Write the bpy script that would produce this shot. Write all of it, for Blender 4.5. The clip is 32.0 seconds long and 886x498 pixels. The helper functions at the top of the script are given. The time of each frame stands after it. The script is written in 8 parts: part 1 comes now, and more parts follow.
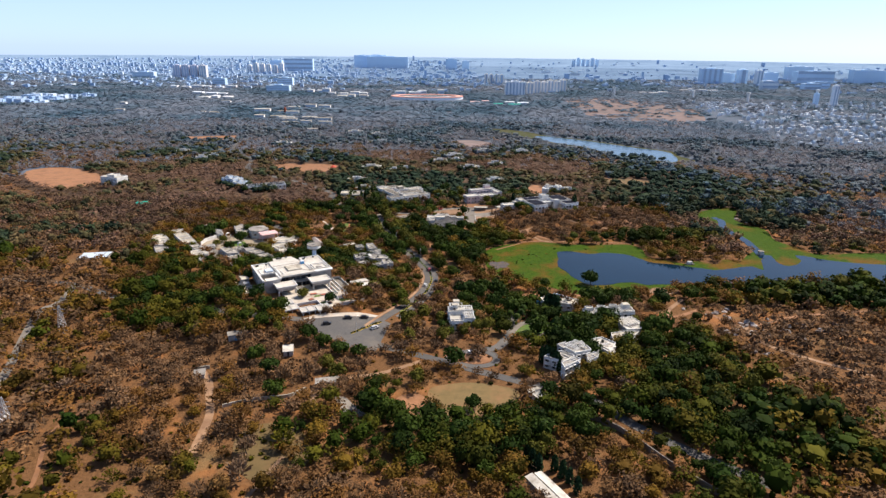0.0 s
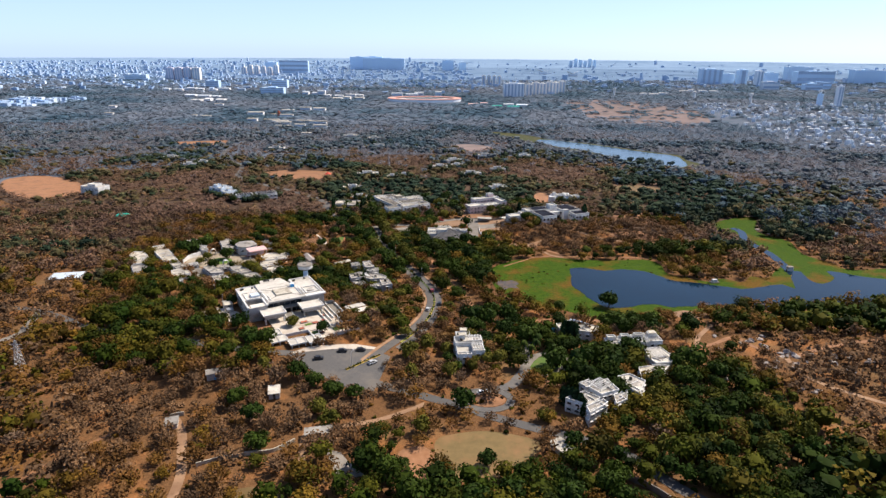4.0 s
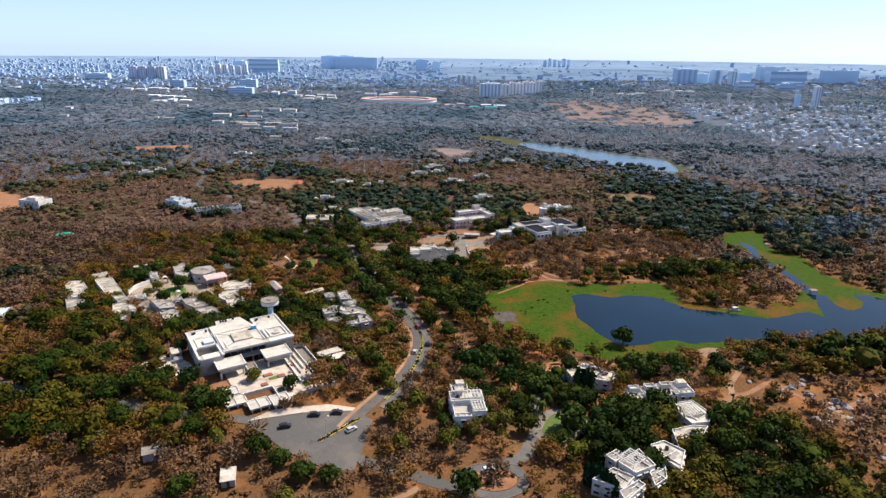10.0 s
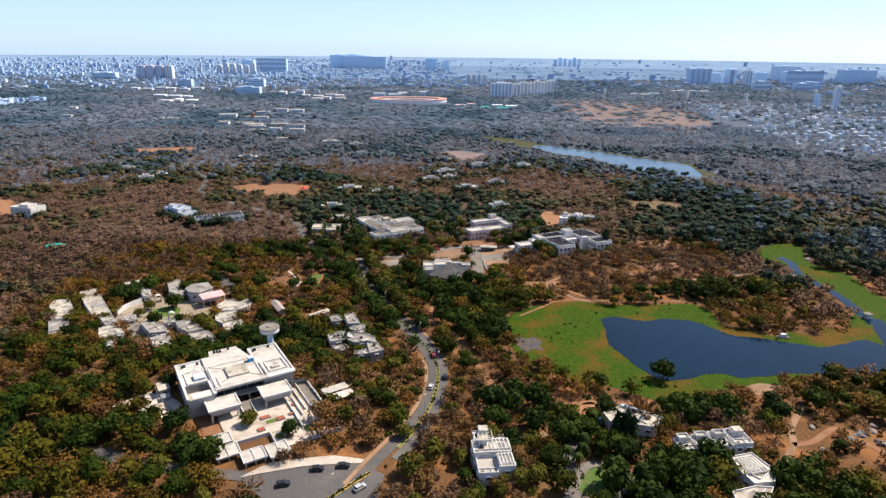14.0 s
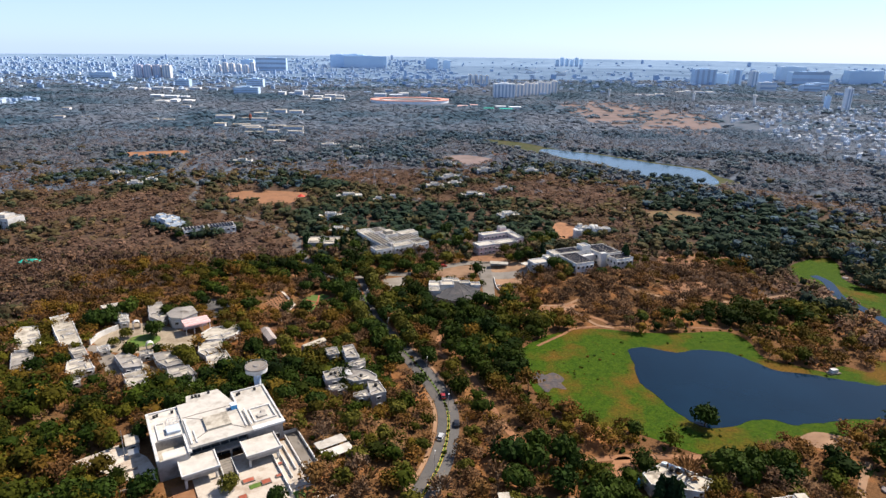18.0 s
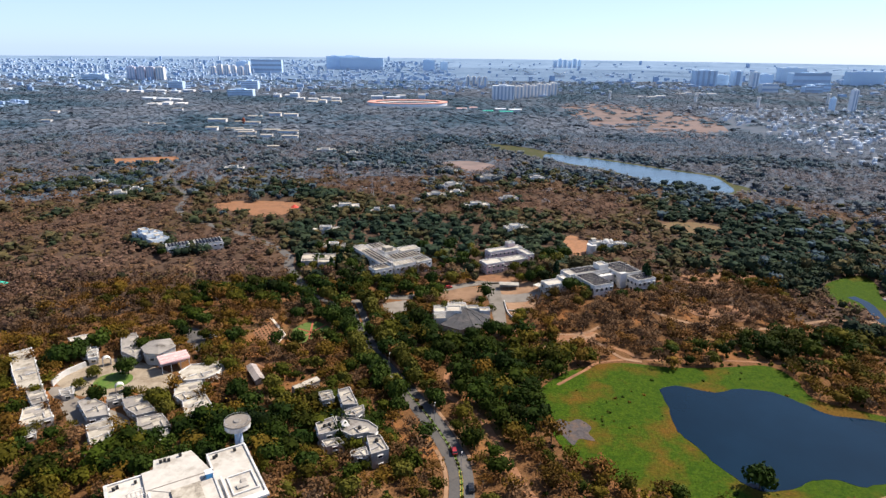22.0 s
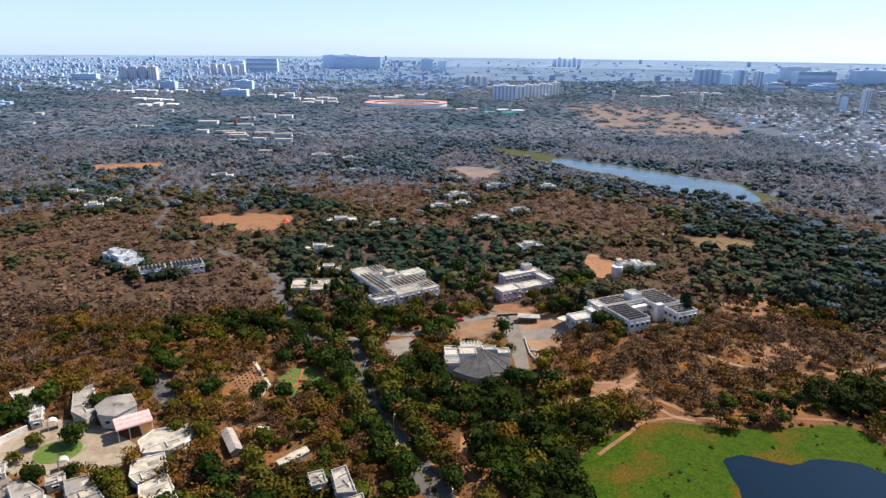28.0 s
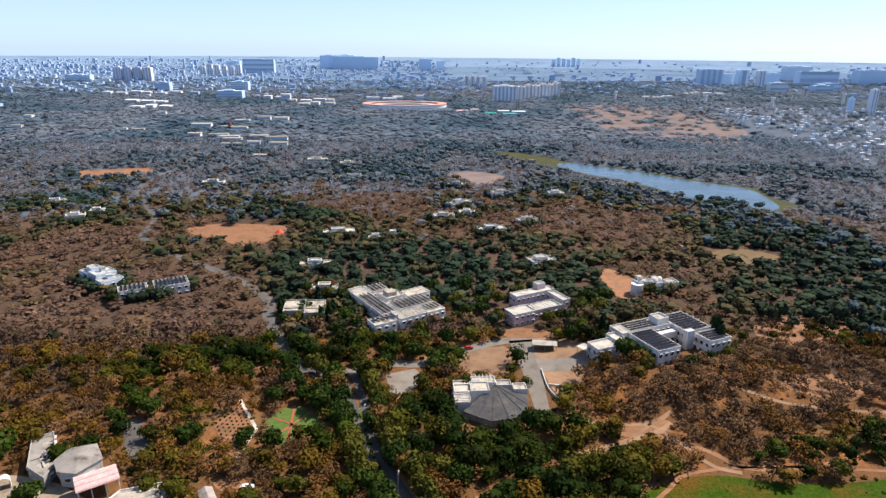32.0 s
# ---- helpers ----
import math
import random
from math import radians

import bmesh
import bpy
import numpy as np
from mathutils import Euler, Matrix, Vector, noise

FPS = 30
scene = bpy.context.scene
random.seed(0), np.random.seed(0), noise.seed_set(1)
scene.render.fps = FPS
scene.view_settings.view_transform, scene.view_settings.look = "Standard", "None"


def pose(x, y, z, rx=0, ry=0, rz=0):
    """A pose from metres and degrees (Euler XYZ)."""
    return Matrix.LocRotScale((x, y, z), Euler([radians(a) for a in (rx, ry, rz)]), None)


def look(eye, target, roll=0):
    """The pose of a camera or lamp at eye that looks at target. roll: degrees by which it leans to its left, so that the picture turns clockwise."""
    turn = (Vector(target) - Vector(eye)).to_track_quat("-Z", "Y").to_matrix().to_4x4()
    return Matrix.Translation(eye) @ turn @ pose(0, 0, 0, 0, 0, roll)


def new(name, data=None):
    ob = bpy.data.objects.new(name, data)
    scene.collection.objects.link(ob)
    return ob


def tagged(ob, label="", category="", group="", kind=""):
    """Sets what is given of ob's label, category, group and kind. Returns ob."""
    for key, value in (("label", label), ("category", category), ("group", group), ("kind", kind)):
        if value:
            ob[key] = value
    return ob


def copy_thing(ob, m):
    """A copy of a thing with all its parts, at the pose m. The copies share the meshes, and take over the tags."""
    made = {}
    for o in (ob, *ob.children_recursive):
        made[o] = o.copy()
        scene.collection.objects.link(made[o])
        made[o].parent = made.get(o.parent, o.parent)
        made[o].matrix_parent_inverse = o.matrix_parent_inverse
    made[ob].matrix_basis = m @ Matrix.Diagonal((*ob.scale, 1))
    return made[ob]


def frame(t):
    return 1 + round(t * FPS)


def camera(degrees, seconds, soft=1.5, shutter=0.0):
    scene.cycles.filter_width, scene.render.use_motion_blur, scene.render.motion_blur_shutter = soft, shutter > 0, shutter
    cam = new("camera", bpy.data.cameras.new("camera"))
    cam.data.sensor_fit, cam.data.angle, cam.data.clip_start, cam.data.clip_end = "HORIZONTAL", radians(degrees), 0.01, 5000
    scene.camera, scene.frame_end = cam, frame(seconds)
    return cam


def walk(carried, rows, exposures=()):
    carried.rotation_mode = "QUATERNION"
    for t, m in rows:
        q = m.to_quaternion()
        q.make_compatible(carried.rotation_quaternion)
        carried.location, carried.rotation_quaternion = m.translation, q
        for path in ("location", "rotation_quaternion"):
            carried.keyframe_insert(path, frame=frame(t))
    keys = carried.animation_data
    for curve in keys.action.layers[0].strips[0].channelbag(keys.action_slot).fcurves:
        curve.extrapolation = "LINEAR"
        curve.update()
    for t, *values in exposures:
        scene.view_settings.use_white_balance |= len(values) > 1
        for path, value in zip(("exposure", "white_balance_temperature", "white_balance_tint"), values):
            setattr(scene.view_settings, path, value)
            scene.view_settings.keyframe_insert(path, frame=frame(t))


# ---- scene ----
from mathutils import geometry

cam = camera(71.7, 32.0, soft=1.45)
PATH = [
    (0, (1.3, -1.542, 126.453), (1.345, 0.358, 125.833), 0.6),
    (2.5, (-0.653, 18.73, 126.483), (-0.602, 20.631, 125.864), 0.5),
    (4.5, (-2.221, 35.489, 125.823), (-2.165, 37.391, 125.207), 0.4),
    (5, (-2.789, 39.587, 125.858), (-2.73, 41.488, 125.241), 0.5),
    (5.5, (-3.183, 43.361, 126.134), (-3.078, 45.26, 125.517), 0.5),
    (6, (-3.548, 47.741, 125.9), (-3.419, 49.639, 125.283), 0.5),
    (8, (-5.424, 63.294, 125.87), (-5.29, 65.191, 125.252), 0.5),
    (10, (-6.679, 78.383, 125.727), (-6.54, 80.28, 125.109), 0.6),
    (12, (-7.615, 92.703, 125.927), (-7.473, 94.6, 125.309), 0.6),
    (13, (-8.346, 100.61, 125.755), (-8.206, 102.506, 125.136), 0.6),
    (13.5, (-8.852, 104.457, 125.809), (-8.723, 106.354, 125.188), 0.6),
    (14, (-9.217, 108.549, 125.689), (-9.103, 110.447, 125.068), 0.6),
    (14.5, (-9.191, 111.973, 125.818), (-9.086, 113.872, 125.197), 0.6),
    (16.5, (-10.425, 128.481, 125.737), (-10.315, 130.378, 125.115), 0.7),
    (19, (-12.015, 148.678, 126.206), (-11.899, 150.575, 125.585), 0.7),
    (21, (-13.428, 165.134, 126.49), (-13.306, 167.032, 125.871), 0.7),
    (23, (-14.689, 180.977, 125.992), (-14.564, 182.875, 125.374), 0.6),
    (25.5, (-16.172, 199.631, 126.13), (-16.044, 201.528, 125.51), 0.6),
    (27.5, (-16.909, 215.102, 126.005), (-16.778, 216.999, 125.384), 0.5),
    (28, (-17.356, 218.87, 125.925), (-17.224, 220.766, 125.304), 0.6),
    (30, (-18.193, 233.255, 125.784), (-18.058, 235.151, 125.163), 0.6),
    (32, (-19.262, 248.266, 125.835), (-19.124, 250.162, 125.214), 0.5),
]
walk(cam, [(t, look(eye, target, roll)) for t, eye, target, roll in PATH], [(0, 0.78, 6450, 12), (32, 0.78, 6450, 12)])

# ---- sky and sun ----
SUN_AZ, SUN_EL = radians(62), radians(50)      # from +y towards +x; height over the horizon
world = bpy.data.worlds.new("sky")
scene.world = world
world.use_nodes = True
wn = world.node_tree.nodes
sky = wn.new("ShaderNodeTexSky")
sky.sky_type = "NISHITA"
sky.sun_disc = False
sky.sun_elevation, sky.sun_rotation = SUN_EL, SUN_AZ
sky.altitude, sky.air_density, sky.dust_density, sky.ozone_density = 200, 0.5, 0.6, 2.0
wn["Background"].inputs["Strength"].default_value = 0.116
pale = wn.new("ShaderNodeMix")                 # thin pale dust, densest low in the sky
pale.data_type, pale.blend_type = "RGBA", "MIX"
height = wn.new("ShaderNodeSeparateXYZ")
world.node_tree.links.new(wn.new("ShaderNodeTexCoord").outputs["Generated"], height.inputs[0])
thin = wn.new("ShaderNodeMapRange")
thin.inputs["From Min"].default_value, thin.inputs["From Max"].default_value = 0.10, 0.55
thin.inputs["To Min"].default_value, thin.inputs["To Max"].default_value = 0.6, 0.05
world.node_tree.links.new(height.outputs["Z"], thin.inputs["Value"])
world.node_tree.links.new(thin.outputs[0], pale.inputs[0])
pale.inputs[7].default_value = (3.3, 4.45, 6.4, 1)
world.node_tree.links.new(sky.outputs[0], pale.inputs[6])
world.node_tree.links.new(pale.outputs[2], wn["Background"].inputs["Color"])
sun_data = bpy.data.lights.new("sun", "SUN")
sun_data.energy, sun_data.angle, sun_data.color = 4.5, radians(0.6), (1.0, 0.90, 0.76)
sun = new("sun", sun_data)
sun.matrix_world = look((400 * math.cos(SUN_EL) * math.sin(SUN_AZ), 400 * math.cos(SUN_EL) * math.cos(SUN_AZ), 400 * math.sin(SUN_EL)), (0, 0, 0))

# ---- materials ----
def tree_of(name):
    m = bpy.data.materials.new(name)
    m.use_nodes = True
    return m, m.node_tree.nodes, m.node_tree.links, m.node_tree.nodes["Principled BSDF"]


def noise_node(nodes, links, at, scale, detail=4.0, rough=0.6):
    n = nodes.new("ShaderNodeTexNoise")
    n.inputs["Scale"].default_value, n.inputs["Detail"].default_value, n.inputs["Roughness"].default_value = scale, detail, rough
    links.new(at, n.inputs["Vector"])
    return n.outputs["Fac"]


def ramp_node(nodes, links, fac, stops):
    r = nodes.new("ShaderNodeValToRGB")
    e = r.color_ramp.elements
    while len(e) < len(stops):
        e.new(0.5)
    for k, (p, c) in enumerate(stops):
        e[k].position, e[k].color = p, (*c, 1) if len(c) == 3 else c
    links.new(fac, r.inputs[0])
    return r.outputs[0]


def mix_node(nodes, links, fac, a, b, blend="MIX"):
    n = nodes.new("ShaderNodeMix")
    n.data_type, n.blend_type = "RGBA", blend
    for slot, v in ((0, fac), (6, a), (7, b)):
        if hasattr(v, "links"):
            links.new(v, n.inputs[slot])
        elif slot == 0:
            n.inputs[0].default_value = v
        else:
            n.inputs[slot].default_value = (*v, 1)
    return n.outputs[2]


def surface(name, c1, c2, scale=0.8, c3=None, scale3=0.08, rough=0.85, metal=0.0, bump=0.25, bscale=4.0, vary=0.25, spec=0.3):
    """A worn surface: two tones at grain size, a third in large stains, and a light shift from piece to piece."""
    m, nodes, links, bsdf = tree_of(name)
    at = nodes.new("ShaderNodeNewGeometry").outputs["Position"]
    col = ramp_node(nodes, links, noise_node(nodes, links, at, scale), [(0.3, c1), (0.7, c2)])
    if c3:
        stain = ramp_node(nodes, links, noise_node(nodes, links, at, scale3, 6.0, 0.7), [(0.48, (0, 0, 0)), (0.66, (1, 1, 1))])
        col = mix_node(nodes, links, stain, col, c3)
    if vary:
        info = nodes.new("ShaderNodeObjectInfo")
        shift = ramp_node(nodes, links, info.outputs["Random"], [(0, (1 - vary,) * 3), (1, (1.0,) * 3)])
        col = mix_node(nodes, links, 1.0, col, shift, "MULTIPLY")
    links.new(col, bsdf.inputs["Base Color"])
    bsdf.inputs["Roughness"].default_value, bsdf.inputs["Metallic"].default_value = rough, metal
    bsdf.inputs["Specular IOR Level"].default_value = spec
    if bump:
        b = nodes.new("ShaderNodeBump")
        b.inputs["Strength"].default_value, b.inputs["Distance"].default_value = bump, 0.05
        links.new(noise_node(nodes, links, at, bscale, 5.0), b.inputs["Height"])
        links.new(b.outputs[0], bsdf.inputs["Normal"])
    return m


def leaf_material(name, stops, spread=0.3):
    """Leaves in joined woods: the attribute tone runs from bare and dry to deep green, lum shifts the value of each plant."""
    m, nodes, links, bsdf = tree_of(name)
    tone = nodes.new("ShaderNodeAttribute")
    tone.attribute_name = "tone"
    lum = nodes.new("ShaderNodeAttribute")
    lum.attribute_name = "lum"
    geo = nodes.new("ShaderNodeNewGeometry")
    col = ramp_node(nodes, links, tone.outputs["Fac"], stops)
    leaf = ramp_node(nodes, links, geo.outputs["Random Per Island"], [(0, (1 - spread,) * 3), (1, (1 + spread,) * 3)])
    col = mix_node(nodes, links, 1.0, col, leaf, "MULTIPLY")
    shift = ramp_node(nodes, links, lum.outputs["Fac"], [(0, (0.36, 0.37, 0.38)), (1, (1.12, 1.06, 0.95))])
    col = mix_node(nodes, links, 1.0, col, shift, "MULTIPLY")
    links.new(col, bsdf.inputs["Base Color"])
    bsdf.inputs["Roughness"].default_value = 0.8
    bsdf.inputs["Specular IOR Level"].default_value = 0.06
    thin = nodes.new("ShaderNodeBsdfTranslucent")
    links.new(col, thin.inputs["Color"])
    both = nodes.new("ShaderNodeMixShader")
    both.inputs[0].default_value = 0.16
    links.new(bsdf.outputs[0], both.inputs[1])
    links.new(thin.outputs[0], both.inputs[2])
    links.new(both.outputs[0], nodes["Material Output"].inputs["Surface"])
    return m


def tree_leaf_material(name, c1, c2):
    """Leaves of single trees, shifted from tree to tree."""
    m, nodes, links, bsdf = tree_of(name)
    info = nodes.new("ShaderNodeObjectInfo")
    geo = nodes.new("ShaderNodeNewGeometry")
    col = ramp_node(nodes, links, info.outputs["Random"], [(0, c1), (1, c2)])
    leaf = ramp_node(nodes, links, geo.outputs["Random Per Island"], [(0, (0.6,) * 3), (1, (1.05,) * 3)])
    col = mix_node(nodes, links, 1.0, col, leaf, "MULTIPLY")
    links.new(col, bsdf.inputs["Base Color"])
    bsdf.inputs["Roughness"].default_value = 0.75
    bsdf.inputs["Specular IOR Level"].default_value = 0.08
    thin = nodes.new("ShaderNodeBsdfTranslucent")
    links.new(col, thin.inputs["Color"])
    both = nodes.new("ShaderNodeMixShader")
    both.inputs[0].default_value = 0.16
    links.new(bsdf.outputs[0], both.inputs[1])
    links.new(thin.outputs[0], both.inputs[2])
    links.new(both.outputs[0], nodes["Material Output"].inputs["Surface"])
    return m


def ground_material():
    m, nodes, links, bsdf = tree_of("dry_ground")
    at = nodes.new("ShaderNodeNewGeometry").outputs["Position"]
    litter = ramp_node(nodes, links, noise_node(nodes, links, at, 0.9, 6.0, 0.7), [(0.25, (0.075, 0.038, 0.018)), (0.5, (0.135, 0.068, 0.029)), (0.75, (0.19, 0.10, 0.046))])
    soil = ramp_node(nodes, links, noise_node(nodes, links, at, 0.5, 5.0), [(0.3, (0.225, 0.092, 0.031)), (0.7, (0.30, 0.135, 0.052))])
    where = ramp_node(nodes, links, noise_node(nodes, links, at, 0.045, 5.0, 0.65), [(0.52, (0, 0, 0)), (0.66, (1, 1, 1))])
    col = mix_node(nodes, links, where, litter, soil)
    grass = ramp_node(nodes, links, noise_node(nodes, links, at, 0.022, 6.0, 0.7), [(0.55, (0, 0, 0)), (0.7, (0.8, 0.8, 0.8))])
    col = mix_node(nodes, links, grass, col, (0.18, 0.125, 0.058))
    links.new(col, bsdf.inputs["Base Color"])
    bsdf.inputs["Roughness"].default_value = 0.95
    bsdf.inputs["Specular IOR Level"].default_value = 0.1
    b = nodes.new("ShaderNodeBump")
    b.inputs["Strength"].default_value, b.inputs["Distance"].default_value = 0.8, 0.5
    links.new(noise_node(nodes, links, at, 0.8, 6.0, 0.7), b.inputs["Height"])
    links.new(b.outputs[0], bsdf.inputs["Normal"])
    return m


def water_material(name, deep, rough):
    m, nodes, links, bsdf = tree_of(name)
    at = nodes.new("ShaderNodeNewGeometry").outputs["Position"]
    murk = ramp_node(nodes, links, noise_node(nodes, links, at, 0.02, 4.0), [(0.35, deep), (0.7, tuple(1.5 * v for v in deep))])
    links.new(murk, bsdf.inputs["Base Color"])
    bsdf.inputs["Roughness"].default_value = rough
    bsdf.inputs["IOR"].default_value = 1.33
    b = nodes.new("ShaderNodeBump")
    b.inputs["Strength"].default_value, b.inputs["Distance"].default_value = 0.12, 0.05
    bsdf.inputs["Specular IOR Level"].default_value = 0.28
    links.new(noise_node(nodes, links, at, 0.7, 3.0), b.inputs["Height"])
    links.new(b.outputs[0], bsdf.inputs["Normal"])
    return m


def marsh_material():
    m, nodes, links, bsdf = tree_of("marsh_grass")
    at = nodes.new("ShaderNodeNewGeometry").outputs["Position"]
    green = ramp_node(nodes, links, noise_node(nodes, links, at, 0.35, 6.0, 0.7), [(0.3, (0.018, 0.052, 0.002)), (0.7, (0.052, 0.088, 0.004))])
    rust = ramp_node(nodes, links, noise_node(nodes, links, at, 0.035, 5.0, 0.6), [(0.50, (0, 0, 0)), (0.63, (1, 1, 1))])
    col = mix_node(nodes, links, rust, green, (0.112, 0.062, 0.010))
    bare = ramp_node(nodes, links, noise_node(nodes, links, at, 0.11, 6.0, 0.75), [(0.62, (0, 0, 0)), (0.72, (0.4, 0.4, 0.4))])
    col = mix_node(nodes, links, bare, col, (0.15, 0.11, 0.04))
    tuft = ramp_node(nodes, links, noise_node(nodes, links, at, 1.1, 6.0, 0.75), [(0.32, (0.42, 0.5, 0.4)), (0.68, (1.45, 1.35, 1.2))])
    col = mix_node(nodes, links, 1.0, col, tuft, "MULTIPLY")
    links.new(col, bsdf.inputs["Base Color"])
    bsdf.inputs["Specular IOR Level"].default_value = 0.08
    bsdf.inputs["Roughness"].default_value = 0.9
    b = nodes.new("ShaderNodeBump")
    b.inputs["Strength"].default_value, b.inputs["Distance"].default_value = 0.7, 0.4
    links.new(noise_node(nodes, links, at, 1.2, 5.0, 0.7), b.inputs["Height"])
    links.new(b.outputs[0], bsdf.inputs["Normal"])
    return m


GROUND = ground_material()
MARSH = marsh_material()
WATER = water_material("lake_water", (0.003, 0.013, 0.027), 0.06)
# Far lake: paler copy of the water, haze blue put into its base colour.
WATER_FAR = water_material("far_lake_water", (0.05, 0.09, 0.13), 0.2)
ASPHALT = surface("asphalt", (0.086, 0.082, 0.080), (0.119, 0.113, 0.108), 1.5, (0.148, 0.131, 0.115), 0.1)
CONCRETE = surface("weathered_concrete", (0.189, 0.168, 0.143), (0.262, 0.234, 0.201), 0.6, (0.156, 0.131, 0.107), 0.15)
PAVING = surface("pale_paving", (0.52, 0.45, 0.37), (0.62, 0.56, 0.48), 0.7, (0.36, 0.27, 0.20), 0.12)
DIRT = surface("bare_red_soil", (0.246, 0.111, 0.049), (0.328, 0.164, 0.082), 0.4, (0.180, 0.090, 0.045), 0.09)
PALE_DIRT = surface("pale_soil", (0.254, 0.143, 0.078), (0.344, 0.217, 0.131), 0.4, (0.180, 0.098, 0.053), 0.1)
DRY_FIELD = surface("dry_mown_field", (0.123, 0.086, 0.031), (0.172, 0.115, 0.045), 0.3, (0.213, 0.115, 0.049), 0.06)
LAWN = surface("watered_lawn", (0.057, 0.115, 0.016), (0.098, 0.164, 0.025), 0.8, (0.131, 0.148, 0.041), 0.2)
WHITE = surface("white_paint", (0.64, 0.63, 0.605), (0.74, 0.73, 0.71), 0.7, (0.47, 0.45, 0.41), 0.25, rough=0.7, bump=0.1)
CLEAN_ROOF = surface("white_roof_coat", (0.50, 0.47, 0.42), (0.61, 0.575, 0.515), 0.5, (0.37, 0.335, 0.285), 0.2)
WHITE_ROOF = surface("stained_white_roof", (0.46, 0.43, 0.37), (0.66, 0.62, 0.55), 0.6, (0.26, 0.23, 0.19), 0.3, vary=0.35)
GREY_ROOF = surface("stained_grey_roof", (0.26, 0.24, 0.215), (0.38, 0.35, 0.315), 0.5, (0.11, 0.095, 0.08), 0.25, vary=0.3)
CREAM_ROOF = surface("cream_roof_slab", (0.40, 0.36, 0.29), (0.58, 0.53, 0.44), 0.5, (0.17, 0.14, 0.105), 0.22, vary=0.3)
SLATE_ROOF = surface("dark_sheet_roof", (0.055, 0.055, 0.06), (0.09, 0.09, 0.095), 0.6, (0.13, 0.12, 0.115), 0.2, rough=0.8, spec=0.1)
GREY_WALL = surface("grey_render", (0.36, 0.345, 0.325), (0.46, 0.44, 0.415), 0.6, (0.24, 0.225, 0.21), 0.2)
BLUE_WALL = surface("pale_blue_paint", (0.52, 0.62, 0.74), (0.62, 0.71, 0.80), 0.5, (0.46, 0.50, 0.56), 0.2)
PINK_WALL = surface("pale_pink_paint", (0.62, 0.46, 0.46), (0.72, 0.56, 0.55), 0.5, (0.50, 0.42, 0.40), 0.2)
PINK_ROOF = surface("pink_tile_roof", (0.62, 0.33, 0.32), (0.74, 0.50, 0.48), 1.2, (0.70, 0.60, 0.56), 0.4)
GLASS = surface("dark_window_glass", (0.02, 0.025, 0.03), (0.04, 0.05, 0.06), 0.3, rough=0.08, bump=0, spec=0.6)
SOLAR = surface("solar_cells", (0.012, 0.014, 0.024), (0.022, 0.025, 0.038), 2.0, rough=0.7, bump=0, spec=0.03)
STEEL = surface("galvanised_steel", (0.42, 0.43, 0.44), (0.55, 0.55, 0.56), 2.0, rough=0.45, metal=0.6, bump=0)
BLACK_TANK = surface("black_plastic", (0.015, 0.015, 0.016), (0.03, 0.03, 0.03), 2.0, rough=0.5, bump=0)
BLUE_SHEET = surface("blue_sheet", (0.05, 0.30, 0.62), (0.08, 0.38, 0.70), 2.0, rough=0.5, bump=0)
TEAL_SHEET = surface("teal_sheet", (0.02, 0.36, 0.27), (0.03, 0.44, 0.33), 1.0, rough=0.6, bump=0)
RED_SHEET = surface("red_canvas", (0.55, 0.05, 0.03), (0.62, 0.08, 0.05), 1.0, rough=0.7, bump=0)
YELLOW = surface("yellow_kerb_paint", (0.62, 0.42, 0.05), (0.70, 0.50, 0.10), 2.0, (0.25, 0.2, 0.1), 0.8)
BRICK_RED = surface("red_planter_soil", (0.30, 0.07, 0.04), (0.40, 0.12, 0.07), 1.0)
SCRUB_SOIL = surface("brown_scrub_soil", (0.210, 0.160, 0.150), (0.285, 0.215, 0.195), 0.05, (0.150, 0.130, 0.125), 0.015, spec=0.05)
LITTER = surface("brown_leaf_litter", (0.078, 0.052, 0.039), (0.111, 0.074, 0.052), 0.2, (0.143, 0.086, 0.054), 0.03, spec=0.05)
# Far litter: the haze's blue-grey is put into its base colour.
HAZY_FLOOR = surface("hazy_blue_litter", (0.125, 0.150, 0.190), (0.165, 0.190, 0.235), 0.1, (0.10, 0.135, 0.178), 0.02, bump=0, spec=0.0)
REED = surface("olive_reeds", (0.057, 0.070, 0.029), (0.098, 0.102, 0.049), 0.3, (0.115, 0.098, 0.057), 0.05, spec=0.05)
MUD = surface("dark_churned_mud", (0.045, 0.04, 0.042), (0.10, 0.085, 0.085), 0.9, (0.14, 0.09, 0.06), 0.25, bump=0.9, bscale=1.2)
SAND = surface("sandy_court", (0.30, 0.245, 0.175), (0.40, 0.335, 0.25), 0.5, (0.22, 0.165, 0.11), 0.15)
ROCK = surface("granite_boulder", (0.30, 0.26, 0.24), (0.42, 0.37, 0.34), 0.4, (0.18, 0.15, 0.14), 0.3, bump=0.6, bscale=1.0)
BARK = surface("grey_brown_bark", (0.14, 0.10, 0.07), (0.22, 0.17, 0.13), 1.5)
CAR_PAINTS = [surface(n, c, tuple(1.1 * v for v in c), 1.0, rough=0.3, bump=0, vary=0.0, spec=0.6) for n, c in
              (("black_car_paint", (0.02, 0.02, 0.022)), ("white_car_paint", (0.75, 0.75, 0.75)), ("red_car_paint", (0.35, 0.03, 0.03)), ("silver_car_paint", (0.4, 0.41, 0.42)))]
TYRE = surface("tyre_rubber", (0.02, 0.02, 0.02), (0.03, 0.03, 0.03), 2.0, bump=0)
